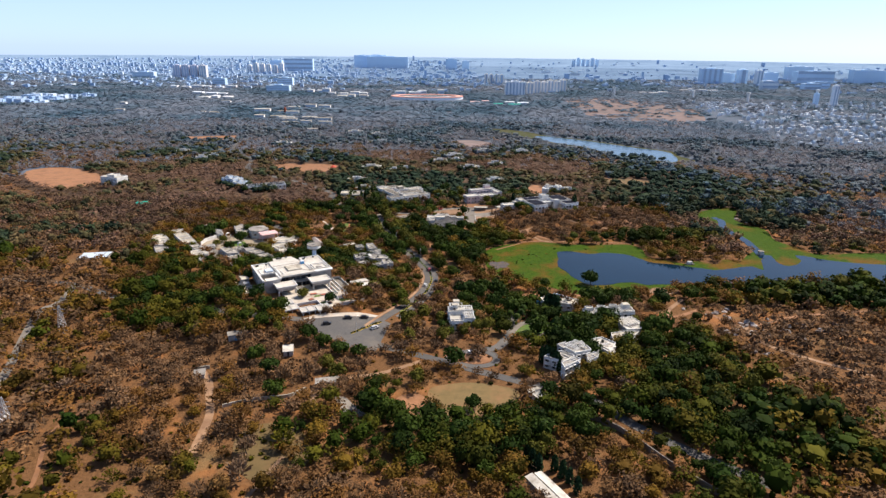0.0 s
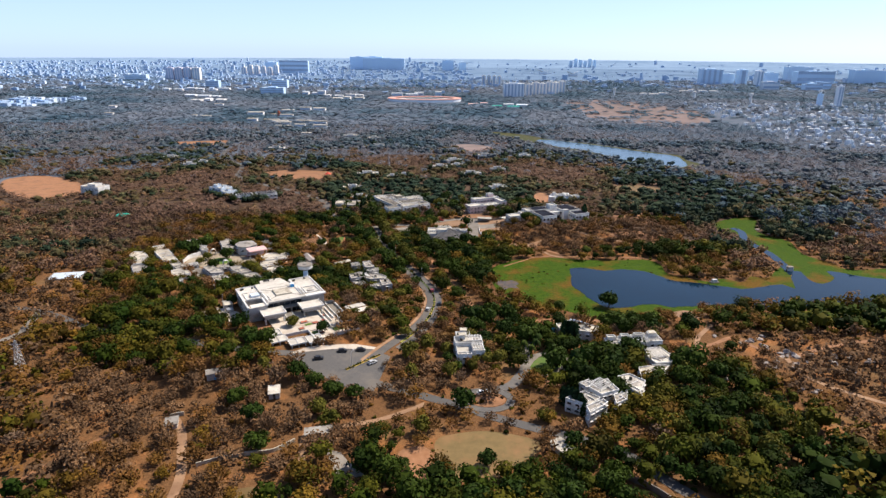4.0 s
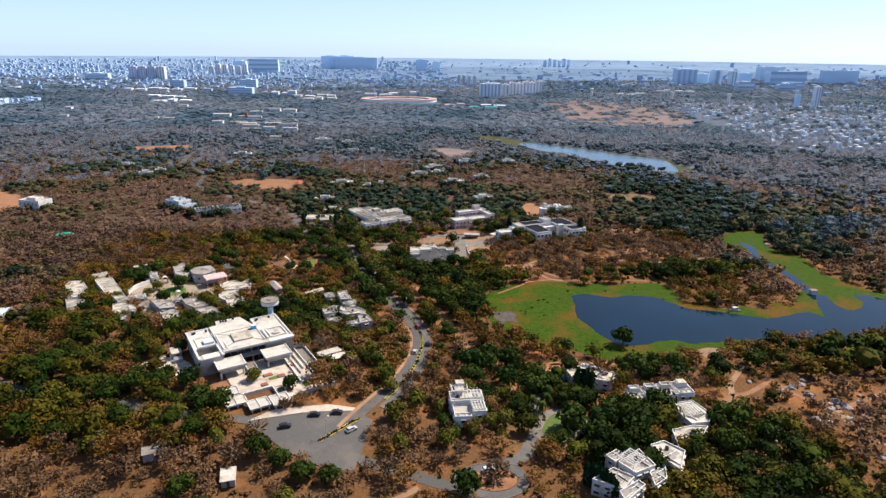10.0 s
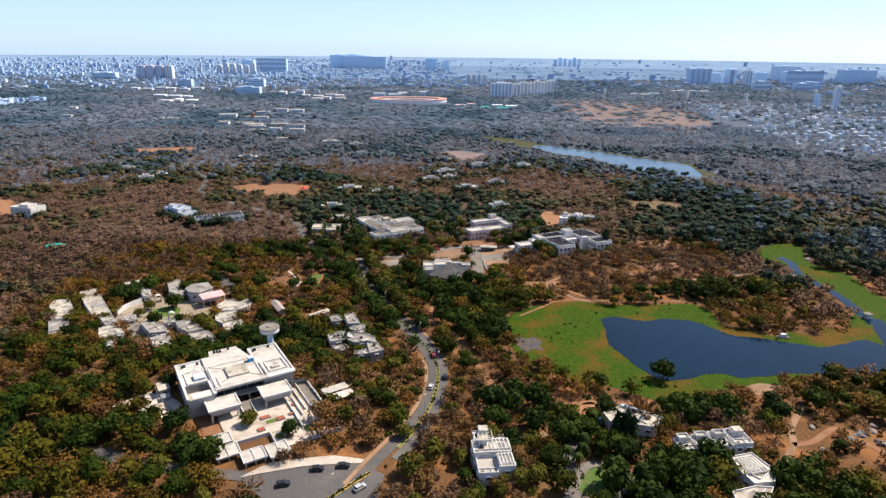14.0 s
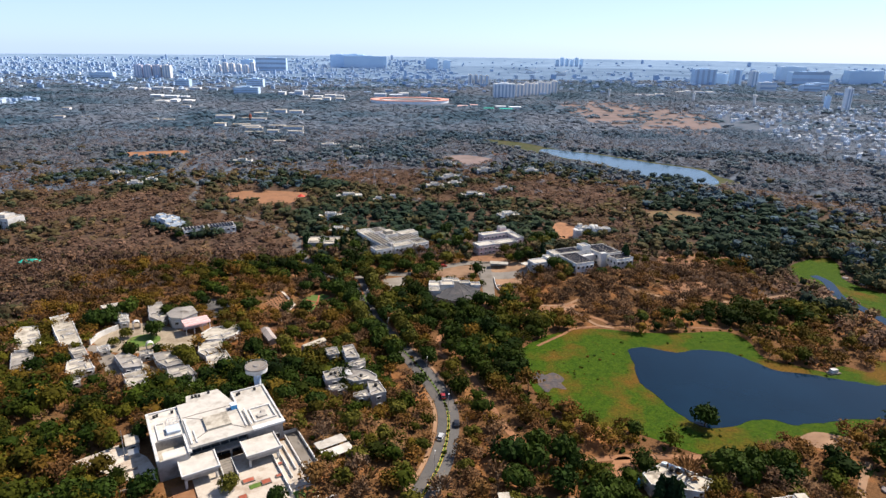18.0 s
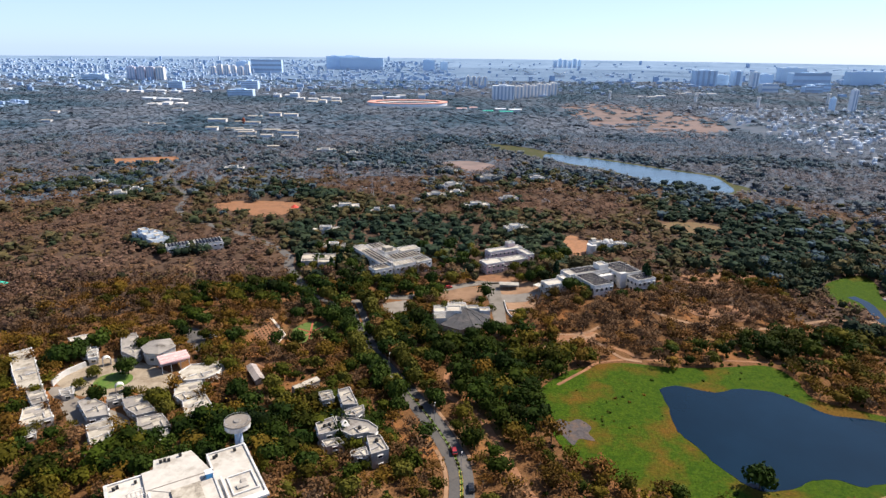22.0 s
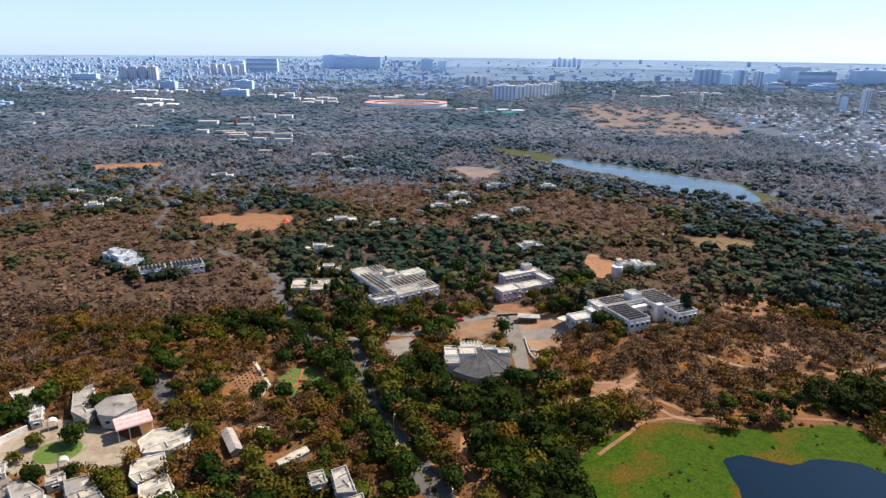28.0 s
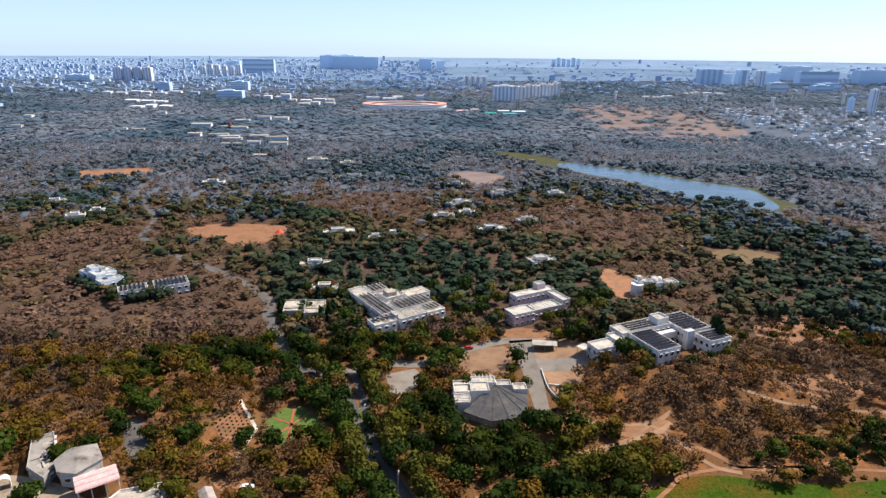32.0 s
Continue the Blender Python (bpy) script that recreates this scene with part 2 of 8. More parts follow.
DRY_STOPS = [(0.0, (0.165, 0.100, 0.058)), (0.2, (0.178, 0.088, 0.028)), (0.4, (0.150, 0.088, 0.014)), (0.58, (0.085, 0.080, 0.009)), (0.76, (0.035, 0.054, 0.005)), (1.0, (0.015, 0.032, 0.004))]
LEAVES = leaf_material("mixed_dry_foliage", DRY_STOPS)
# MID, MID_TWO and FAR stops carry rising haze, painted in as blue-grey.
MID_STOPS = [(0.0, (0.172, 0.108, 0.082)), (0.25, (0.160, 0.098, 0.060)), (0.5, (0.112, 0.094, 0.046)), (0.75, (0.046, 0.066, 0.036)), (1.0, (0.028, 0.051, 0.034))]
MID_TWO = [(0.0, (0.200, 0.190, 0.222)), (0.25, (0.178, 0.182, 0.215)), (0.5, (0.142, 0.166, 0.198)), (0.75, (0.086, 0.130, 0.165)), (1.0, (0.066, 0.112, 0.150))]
HAZY_LEAVES = leaf_material("hazy_grey_foliage", MID_TWO, 0.2)
MID_LEAVES = leaf_material("hazy_brown_foliage", MID_STOPS)
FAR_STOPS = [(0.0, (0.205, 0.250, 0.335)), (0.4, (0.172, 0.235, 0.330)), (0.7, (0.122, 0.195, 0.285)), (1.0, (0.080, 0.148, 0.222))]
FAR_LEAVES = leaf_material("hazy_far_foliage", FAR_STOPS, 0.12)
DARK_LEAF = tree_leaf_material("dark_green_leaves", (0.018, 0.038, 0.005), (0.045, 0.070, 0.008))
# Leaves for distant single trees, haze blue mixed into the green.
HAZY_LEAF = tree_leaf_material("hazy_green_leaves", (0.045, 0.078, 0.080), (0.075, 0.115, 0.115))
OLIVE_LEAF = tree_leaf_material("olive_leaves", (0.075, 0.075, 0.010), (0.13, 0.12, 0.018))
RUSSET_LEAF = tree_leaf_material("dry_russet_leaves", (0.15, 0.075, 0.022), (0.21, 0.115, 0.04))
CYPRESS_LEAF = tree_leaf_material("cypress_leaves", (0.012, 0.03, 0.012), (0.02, 0.045, 0.015))
TWIG = tree_leaf_material("bare_twigs", (0.16, 0.095, 0.05), (0.21, 0.135, 0.085))

# ---- small builders ----
def part(name, bm, material, parent=None, label="", m=None):
    """Links a bmesh as one mesh object, under a thing or a part."""
    me = bpy.data.meshes.new(name)
    bm.to_mesh(me)
    bm.free()
    for mm in material if isinstance(material, (list, tuple)) else [material]:
        me.materials.append(mm)
    return placed(name, me, parent, label, m)


def placed(name, me, parent=None, label="", m=None):
    ob = new(name, me)
    if parent is not None:
        ob.parent = parent
    if m is not None:
        ob.matrix_basis = m
    if label:
        ob["label"] = label
    return ob


def thing(name, m, label, category, group=""):
    ob = new(name)
    ob.empty_display_size = 0.5
    ob.matrix_basis = m
    return tagged(ob, label, category, group)


def box(bm, x0, y0, z0, x1, y1, z1, m=None):
    """One box added to bm."""
    vs = [bm.verts.new((x, y, z) if m is None else m @ Vector((x, y, z))) for z in (z0, z1) for x, y in ((x0, y0), (x1, y0), (x1, y1), (x0, y1))]
    for f in ((3, 2, 1, 0), (4, 5, 6, 7), (0, 1, 5, 4), (1, 2, 6, 5), (2, 3, 7, 6), (3, 0, 4, 7)):
        bm.faces.new([vs[k] for k in f])
    return bm


def prism(bm, pts, z0, z1):
    """An upright prism over the outline pts."""
    low = [bm.verts.new((x, y, z0)) for x, y in pts]
    top = [bm.verts.new((x, y, z1)) for x, y in pts]
    n = len(pts)
    if sum(pts[k - 1][0] * pts[k][1] - pts[k][0] * pts[k - 1][1] for k in range(n)) < 0:
        low.reverse(), top.reverse()
    bm.faces.new(low[::-1])
    bm.faces.new(top)
    for k in range(n):
        bm.faces.new((low[k - 1], low[k], top[k], top[k - 1]))
    return bm


def tube(bm, x, y, z0, z1, r0, r1, n=12, cap=True):
    a = [bm.verts.new((x + r0 * math.cos(math.tau * k / n), y + r0 * math.sin(math.tau * k / n), z0)) for k in range(n)]
    b = [bm.verts.new((x + r1 * math.cos(math.tau * k / n), y + r1 * math.sin(math.tau * k / n), z1)) for k in range(n)]
    for k in range(n):
        bm.faces.new((a[k - 1], a[k], b[k], b[k - 1]))
    if cap:
        bm.faces.new(a[::-1])
        bm.faces.new(b)
    return bm


def bar(bm, p, q, r, n=4):
    """A straight bar of n sides from p to q."""
    p, q = Vector(p), Vector(q)
    u = (q - p).orthogonal().normalized()
    v = (q - p).normalized().cross(u)
    ends = [[bm.verts.new(c + r * (math.cos(math.tau * k / n) * u + math.sin(math.tau * k / n) * v)) for k in range(n)] for c in (p, q)]
    for k in range(n):
        bm.faces.new((ends[0][k - 1], ends[0][k], ends[1][k], ends[1][k - 1]))
    bm.faces.new(ends[0][::-1])
    bm.faces.new(ends[1])
    return bm


def smooth_line(pts, step=6, closed=False):
    """A Catmull-Rom line through pts."""
    n, out = len(pts), []
    spans = range(n) if closed else range(n - 1)
    for k in spans:
        p = [Vector(pts[j % n] if closed else pts[max(0, min(n - 1, j))]) for j in (k - 1, k, k + 1, k + 2)]
        for s in range(step):
            t = s / step
            out.append(tuple(0.5 * (2 * p[1] + (p[2] - p[0]) * t + (2 * p[0] - 5 * p[1] + 4 * p[2] - p[3]) * t * t + (3 * p[1] - p[0] - 3 * p[2] + p[3]) * t ** 3)))
    if not closed:
        out.append(tuple(pts[-1]))
    return out


def shifted(line, d):
    """The line moved sideways by d, to its right when positive."""
    out = []
    for k, p in enumerate(line):
        a, b = Vector(line[max(0, k - 1)]), Vector(line[min(len(line) - 1, k + 1)])
        t = (b - a).normalized()
        out.append((p[0] + t.y * d, p[1] - t.x * d))
    return out


CLEAR_POLYS, CLEAR_LINES, HOUSES = [], [], []              # where no wild plant grows


def clear_rect(x, y, w, d, turn, extra=1.5):
    c, s = math.cos(radians(turn)), math.sin(radians(turn))
    if extra == 0.2:
        HOUSES.append((x, y, w, d, turn))
    w, d = w / 2 + extra, d / 2 + extra
    CLEAR_POLYS.append([(x + c * u - s * v, y + s * u + c * v) for u, v in ((-w, -d), (w, -d), (w, d), (-w, d))])


SITES = ((-66, 297, 30, 74, 5.6), (92, 480, 28, 52, 3.6))     # low rises under the library and the teaching block: x, y, flat radius, foot radius, height


def ground_z(x, y):
    """The land is level round the campus but for two low rises, and climbs softly towards the far city."""
    x, y = np.asarray(x, float), np.asarray(y, float)
    z = 62.0 * np.clip((np.hypot(x, y - 250.0) - 2000.0) / 2850.0, 0, 1) ** 1.6
    for cx, cy, r0, r1, h in SITES:
        t = np.clip((r1 - np.hypot(x - cx, y - cy)) / (r1 - r0), 0, 1)
        z = z + h * t * t * (3 - 2 * t)
    return z


def lift(x, y):
    return float(ground_z(x, y))


def sheet(name, outline, z, material, label="", category="", parent=None, clear=True, thick=0.0, kind="structure"):
    """A flat piece of ground cover over an outline, with a low edge."""
    n = len(outline)
    flat, _, tris, *_ = geometry.delaunay_2d_cdt([Vector(q[:2]) for q in outline], [(k, (k + 1) % n) for k in range(n)], [], 1, 1e-4)
    bm = bmesh.new()
    vs = [bm.verts.new((q.x, q.y, z)) for q in flat]
    for t in tris:
        bm.faces.new([vs[k] for k in t])
    bmesh.ops.recalc_face_normals(bm, faces=bm.faces[:])
    if sum(f.normal.z for f in bm.faces) < 0:
        bmesh.ops.reverse_faces(bm, faces=bm.faces[:])
    skirt = bmesh.ops.extrude_edge_only(bm, edges=[e for e in bm.edges if e.is_boundary])
    for v in skirt["geom"]:
        if isinstance(v, bmesh.types.BMVert):
            v.co.z = z - 0.4 - thick
    bmesh.ops.recalc_face_normals(bm, faces=bm.faces[:])
    if sum(f.normal.z * f.calc_area() for f in bm.faces) < 0:
        bmesh.ops.reverse_faces(bm, faces=bm.faces[:])
    if max(lift(*q) for q in outline) > 0.02:
        for _ in range(4):
            long = [e for e in bm.edges if e.calc_length() > 4.5]
            if long:
                bmesh.ops.subdivide_edges(bm, edges=long, cuts=1)
                bmesh.ops.triangulate(bm, faces=bm.faces[:])
        for v in bm.verts:
            v.co.z += lift(v.co.x, v.co.y) + 0.06
    ob = part(name, bm, material, parent, label)
    if parent is None:
        tagged(ob, label, category, kind=kind)
    if clear:
        CLEAR_POLYS.append(list(outline))
    return ob


def strip(name, line, width, z, material, label="", category="road", clear=-0.4, low=-0.4, kind="structure", parent=None):
    """A band of the given width along a line, from low up to z."""
    a, b = shifted(line, -width / 2), shifted(line, width / 2)
    bm = bmesh.new()
    rows = [[bm.verts.new((*p, h + 1.01 * lift(*p) + (0.05 if lift(*p) > 0.02 else 0))) for p, h in ((a[k], low), (a[k], z), (b[k], z), (b[k], low))] for k in range(len(line))]
    for r, s in zip(rows, rows[1:]):
        for k in range(3):
            bm.faces.new((r[k], r[k + 1], s[k + 1], s[k])[::-1])
    for r in (rows[0], rows[-1]):
        bm.faces.new(r)
    bmesh.ops.recalc_face_normals(bm, faces=bm.faces[:])
    ob = part(name, bm, material, parent, label)
    if parent is None:
        tagged(ob, label, category, kind=kind)
    if clear is not None:
        CLEAR_LINES.append((line, width / 2 + clear))
    return ob


# ---- ground ----
def make_ground():
    far = 4700 * np.sinh(3.0 * np.linspace(0, 1, 42)[1:]) / np.sinh(3.0)
    ax = np.concatenate([-200 - far[::-1], np.arange(-200, 201, 4.0), 200 + far])
    ay = np.concatenate([180 - far[::-1], np.arange(180, 561, 4.0), 560 + far])
    xs, ys = np.meshgrid(ax, ay)
    r = np.hypot(xs, ys - 250)
    keep = np.minimum(1.0, 4850 / np.maximum(r, 1))
    xs, ys = xs * keep, (ys - 250) * keep + 250
    zs = ground_z(xs, ys) - 0.05
    me = bpy.data.meshes.new("ground")
    idx = np.arange(xs.size).reshape(xs.shape)
    quads = np.stack([idx[:-1, :-1], idx[:-1, 1:], idx[1:, 1:], idx[1:, :-1]], -1).reshape(-1, 4)
    me.from_pydata(np.stack([xs, ys, zs], -1).reshape(-1, 3).tolist(), [], quads.tolist())
    me.materials.append(GROUND)
    ob = new("ground", me)
    return tagged(ob, "dry reddish campus ground with leaf litter and bare soil", "ground", kind="structure")


make_ground()

# ---- lakes, marsh and creek ----
LAKE = [(85.2, 379.1), (83.9, 367.0), (80.6, 354.7), (81.8, 348.2), (83.8, 341.4), (85.9, 332.8), (88.0, 327.7), (93.6, 320.6), (103.7, 321.5), (111.4, 324.5), (119.1, 325.0), (124.6, 321.3), (131.8, 321.9), (139.6, 322.5), (154.6, 324.0), (174.6, 321.6), (186.3, 319.1), (206.5, 323.0), (230.4, 326.2), (250.6, 327.7), (286.1, 324.3), (311.1, 350.4), (273.1, 359.1), (257.0, 365.1), (248.1, 372.3), (241.2, 374.4), (239.4, 365.1), (231.9, 356.3), (223.2, 354.4), (222.3, 362.2), (224.5, 373.4), (220.8, 374.4), (213.3, 364.2), (205.6, 346.1), (201.8, 352.5), (188.9, 349.8), (177.8, 346.1), (170.7, 348.0), (163.0, 351.7), (150.6, 356.7), (140.2, 360.4), (135.5, 368.4), (128.9, 375.6), (117.9, 378.9), (105.9, 376.7), (93.2, 382.2)]
LAKE = smooth_line(LAKE, 3, True)
LAKE = [(x + 0.5 * math.sin(1.9 * k) * math.sin(0.7 * k + 1), y + 0.5 * math.sin(2.3 * k + 2) * math.cos(0.9 * k)) for k, (x, y) in enumerate(LAKE)]
MARSH_EDGE = smooth_line([(36.3, 378.6), (53.8, 395.9), (75.6, 401.9), (97.3, 396.9), (118.6, 395.9), (138.2, 396.6), (144.0, 386.4), (142.5, 370.8), (153.7, 362.3), (164.5, 355.4), (178.4, 347.4), (148.4, 352.5), (119.0, 348.1), (103.6, 343.2), (111.8, 332.0), (141.2, 325.4), (155.9, 322.6), (142.4, 314.7), (128.3, 315.5), (114.0, 311.7), (105.2, 306.1), (88.4, 305.3), (79.9, 309.1), (71.5, 315.8), (61.5, 321.8), (50.8, 327.1), (43.1, 334.5), (38.2, 343.2), (36.1, 359.4)], 4, True)
CREEK_EDGE = smooth_line([(219.9, 477.6), (231.5, 491.3), (258.1, 502.3), (257.5, 488.0), (244.0, 464.8), (245.7, 448.0), (253.0, 435.1), (246.2, 407.5), (253.9, 389.7), (255.0, 378.6), (264.5, 376.5), (291.5, 379.7), (327.4, 374.3), (302.7, 340.4), (263.0, 345.0), (229.2, 349.7), (219.1, 349.7), (219.2, 364.1), (216.9, 376.5), (224.6, 413.7), (222.7, 432.2), (225.8, 452.4), (215.2, 455.3)], 4, True)
FRINGE = smooth_line([(163.4, 356.4), (171.8, 362.2), (180.7, 356.4), (190.3, 366.2), (199.7, 364.2), (209.3, 374.4), (219.0, 383.0), (216.8, 372.3), (203.9, 340.7), (184.3, 340.7), (168.0, 340.8)], 4, True)
sheet("marsh", MARSH_EDGE, 0.02, MARSH, "bright green marsh grass with rusty patches round the lake", "marsh")
sheet("creek_marsh", CREEK_EDGE, 0.04, MARSH, "green marsh strip along the narrow creek", "marsh")
sheet("shore_marsh", FRINGE, 0.03, MARSH, "olive grass fringe on the wooded spit", "marsh")
sheet("lake_water", LAKE, 0.08, WATER, "dark blue lake with a jagged grassy shore", "lake")
CREEK = smooth_line([(229.1, 469.5), (230.4, 458.5), (223.0, 437.8), (223.7, 422.8), (224.4, 408.7), (222.5, 394.3), (220.0, 380.8), (217.3, 368.2)], 6)
strip("creek_water", CREEK, 5.5, 0.09, WATER, "narrow creek running into the lake", "creek", clear=2.0)
LAKE_TWO = smooth_line([(174, 951), (213, 920), (238, 894), (260, 867), (285, 836), (314, 804), (312, 768), (302, 732), (285, 724), (275, 743), (260, 753), (237, 777), (224, 817), (201, 855), (178, 885), (160, 925)], 4, True)
REED_TWO = smooth_line([(100, 1040), (150, 1010), (190, 945), (222, 922), (246, 896), (272, 866), (290, 842), (324, 806), (318, 770), (326, 735), (306, 722), (290, 714), (270, 734), (254, 744), (230, 770), (216, 815), (190, 856), (166, 890), (146, 930), (112, 985)], 4, True)
sheet("reed_bank", REED_TWO, 0.02, REED, "reed and grass bank round the long far lake", "marsh")
sheet("far_lake_water", LAKE_TWO, 0.08, WATER_FAR, "long narrow far lake reflecting the sky, its water tinted pale for haze", "lake")
sheet("mud_patch", smooth_line([(38, 357), (41, 361.5), (44, 359.5), (48, 361), (51, 356), (49, 352.5), (50, 348), (45, 349.5), (42, 346), (40, 351)], 4, True), 0.06, MUD, "dark churned mud patch in the marsh", "mud", clear=False)

# ---- roads and bare patches ----
MAIN = smooth_line([(-26, 256), (-18, 270), (-8, 288), (-0.5, 309), (2.7, 332), (-0.6, 349.5), (-9, 372), (-21, 398), (-29, 418), (-36, 450), (-41, 472)], 8)
strip("road", shifted(MAIN, -2.2), 3.3, 0.05, ASPHALT, "grey asphalt carriageway curving past the campus", clear=0.5)
strip("road", shifted(MAIN[10:], 2.2), 3.3, 0.054, ASPHALT, "grey asphalt carriageway beside a planted median", clear=0.0)
strip("pavement", shifted(MAIN[2:40], -4.7), 1.3, 0.09, PALE_DIRT, "pale sandy footpath along the road", "pavement")
strip("pavement", shifted(MAIN[34:66], 4.6), 1.2, 0.09, PALE_DIRT, "pale sandy footpath along the road", "pavement")
BRANCH = smooth_line([(-41, 472), (-56, 473), (-68, 490), (-84, 527), (-90, 553), (-120, 590), (-165, 630), (-197, 668), (-207, 718), (-240, 780), (-262, 843), (-256, 980), (-293, 1100)], 6)
for line, width in (([(29.9, 453), (37.2, 434.2), (55.2, 430.6), (67.6, 430), (78.7, 436.2)], 1.8), ([(67.6, 430), (74.5, 417.4), (79.2, 406.1), (86.7, 402.2)], 1.8), ([(35.1, 411.6), (53.2, 418.6), (67, 428.6)], 1.2)):
    strip("footpath", smooth_line(line, 4), width, 0.06 + 0.004 * width, PALE_DIRT, "trodden pale soil path through dry scrub", "path", clear=0.6)
strip("road", BRANCH, 5.5, 0.05, ASPHALT, "faded asphalt road through the dry woods")
EAST = smooth_line([(-41, 472), (-26, 479), (-12, 478), (6, 488), (18, 494), (31, 498), (45, 499)], 6)
strip("road", EAST, 6.0, 0.07, CONCRETE, "pale concrete road to the halls")
sheet("pavement", [(-26, 470), (-14, 474), (-10, 466), (-20, 450), (-24, 455)], 0.05, CONCRETE, "pale concrete yard beside the road", "pavement")
sheet("pavement", [(29, 497), (40, 498), (38, 470), (34, 436), (29, 437), (30, 470)], 0.07, CONCRETE, "pale concrete path to the fan-roofed hall", "pavement")
sheet("pavement", [(37.5, 480), (59, 476), (56, 467), (37, 469)], 0.06, CONCRETE, "grey paved forecourt", "pavement")
sheet("bare_ground", smooth_line([(40, 498), (58, 490), (60, 476), (54, 462), (44, 452), (39, 455)], 3, True), 0.02, PALE_DIRT, "dry trampled ground beside the path", "bare ground")
sheet("bare_ground", smooth_line([(4, 484), (26, 492), (27, 476), (20, 464), (8, 466)], 3, True), 0.02, PALE_DIRT, "rough bare ground before the halls", "bare ground")
sheet("bare_ground", smooth_line([(27, 512), (45, 508), (52, 500), (38, 499), (28, 502)], 3, True), 0.02, DIRT, "red soil in front of the pink hall", "bare ground")
sheet("parking", [(-58, 260), (-54, 263), (-41, 266.5), (-24, 269.5), (-17, 266), (-22, 241), (-30.5, 241.5), (-46, 250)], 0.062, ASPHALT, "grey asphalt parking yard before the library", "parking")
sheet("pavement", [(-59, 262), (-52, 268), (-42, 270), (-33, 272), (-23, 271.5), (-24, 269.8), (-41, 266.8), (-54, 263.3)], 0.09, PAVING, "pinkish paved forecourt with kerbs", "pavement")
RING = smooth_line([(30.5, 235), (27, 240), (20.5, 240.8), (13.8, 239), (10.5, 235), (14, 230), (21, 227.3), (28, 229.5)], 6, True)
sheet("flower_island", [(21 + 0.78 * (x - 21), 234.3 + 0.74 * (y - 234.3)) for x, y in RING], 0.1, DIRT, "round island of red soil inside the ring road", "island", clear=False)
strip("road", RING + RING[:1], 3.2, 0.058, ASPHALT, "asphalt ring round a small planted island")
strip("road", smooth_line([(-30, 250), (-14, 243), (1.6, 235), (8, 231.6), (15, 227.4), (21.7, 223.4), (30, 219), (38, 215), (55, 207), (66, 198), (75, 184), (90, 168), (110, 150)], 6), 4.5, 0.045, ASPHALT, "narrow asphalt road past the playing field")
strip("road", smooth_line([(24, 241.4), (29, 243), (33, 246), (36.5, 252), (40, 259), (40.5, 267), (43, 275), (46, 283)], 6), 4.6, 0.066, ASPHALT, "asphalt drive to the guest house", "road")
OVAL = smooth_line([(40, 259), (46, 269), (53, 270), (59, 265), (56, 258), (49, 254), (43, 254)], 5, True)
strip("road", OVAL + OVAL[:1], 3.2, 0.074, CONCRETE, "pale drive round an oval lawn")
sheet("lawn", smooth_line([(41.5, 259), (47, 267.5), (52.5, 268), (57, 264), (54.5, 259), (49, 256), (44, 256)], 4, True), 0.1, LAWN, "oval mown green lawn", "lawn")
strip("road", smooth_line([(-300, 360), (-250, 332), (-221, 326), (-195, 320), (-160, 300), (-129, 286), (-115, 281), (-85, 268), (-56, 262)], 6), 4.0, 0.045, ASPHALT, "grey road under the trees", "road")
strip("road", smooth_line([(-195, 318.5), (-190, 295), (-193, 284), (-184, 258), (-173.5, 232), (-169, 219), (-160, 190), (-152, 160), (-146, 135)], 6), 3.8, 0.05, CONCRETE, "pale dusty road on the slope", "road")
sheet("pavement", [(-34.9, 204.8), (-30, 203), (-26.2, 197.4), (-21, 191.5), (-27.9, 188.6), (-32.3, 196.4)], 0.25, CONCRETE, "cracked pale concrete slab in the scrub", "pavement")
strip("track", smooth_line([(-41.6, 198), (-43.1, 213.4), (-34.2, 217.4), (-21.3, 220.7), (-12.6, 225), (-2, 232)], 6), 2.2, 0.03, PALE_DIRT, "pale dirt lane beside the playing field", "track", clear=0.4)
sheet("playing_field", smooth_line([(1.5, 209), (2, 198), (7, 190), (16, 187), (26, 195), (36, 203), (35, 209), (21, 214), (9, 213)], 4, True), 0.03, DRY_FIELD, "round dry playing field of yellow grass", "field")
sheet("bare_ground", smooth_line([(-10.5, 203.5), (-3, 206), (1.2, 200), (0.6, 191), (-6.8, 188.4), (-10.5, 196)], 4, True), 0.025, DIRT, "bare brown yard beside the playing field", "bare ground")
sheet("playing_field", smooth_line([(-174, 681), (-168, 696), (-140, 700), (-106, 693), (-103, 672), (-119, 643), (-142, 658)], 4, True), 0.03, DIRT, "bare orange earth playing field", "field")
sheet("bare_ground", [(-357, 916), (-289, 932), (-272, 898), (-333, 864)], 0.03, DIRT, "bare orange earth field", "bare ground")
sheet("bare_ground", smooth_line([(-422, 645), (-395, 668), (-330, 622), (-318, 585), (-338, 563), (-382, 588)], 4, True), 0.02, DIRT, "bare red earth clearing", "bare ground")
sheet("bare_ground", smooth_line([(55, 424), (66, 432), (76, 431), (70, 422)], 4, True), 0.02, DIRT, "bare orange earth beside the track", "bare ground")
sheet("bare_ground", smooth_line([(92, 560), (105, 590), (118, 560), (104, 540)], 4, True), 0.02, DIRT, "red soil beside the white house", "bare ground")
sheet("bare_ground", smooth_line([(130, 452), (150, 462), (170, 450), (150, 440)], 4, True), 0.02, DIRT, "bare earth patch in the scrub", "bare ground", clear=False)
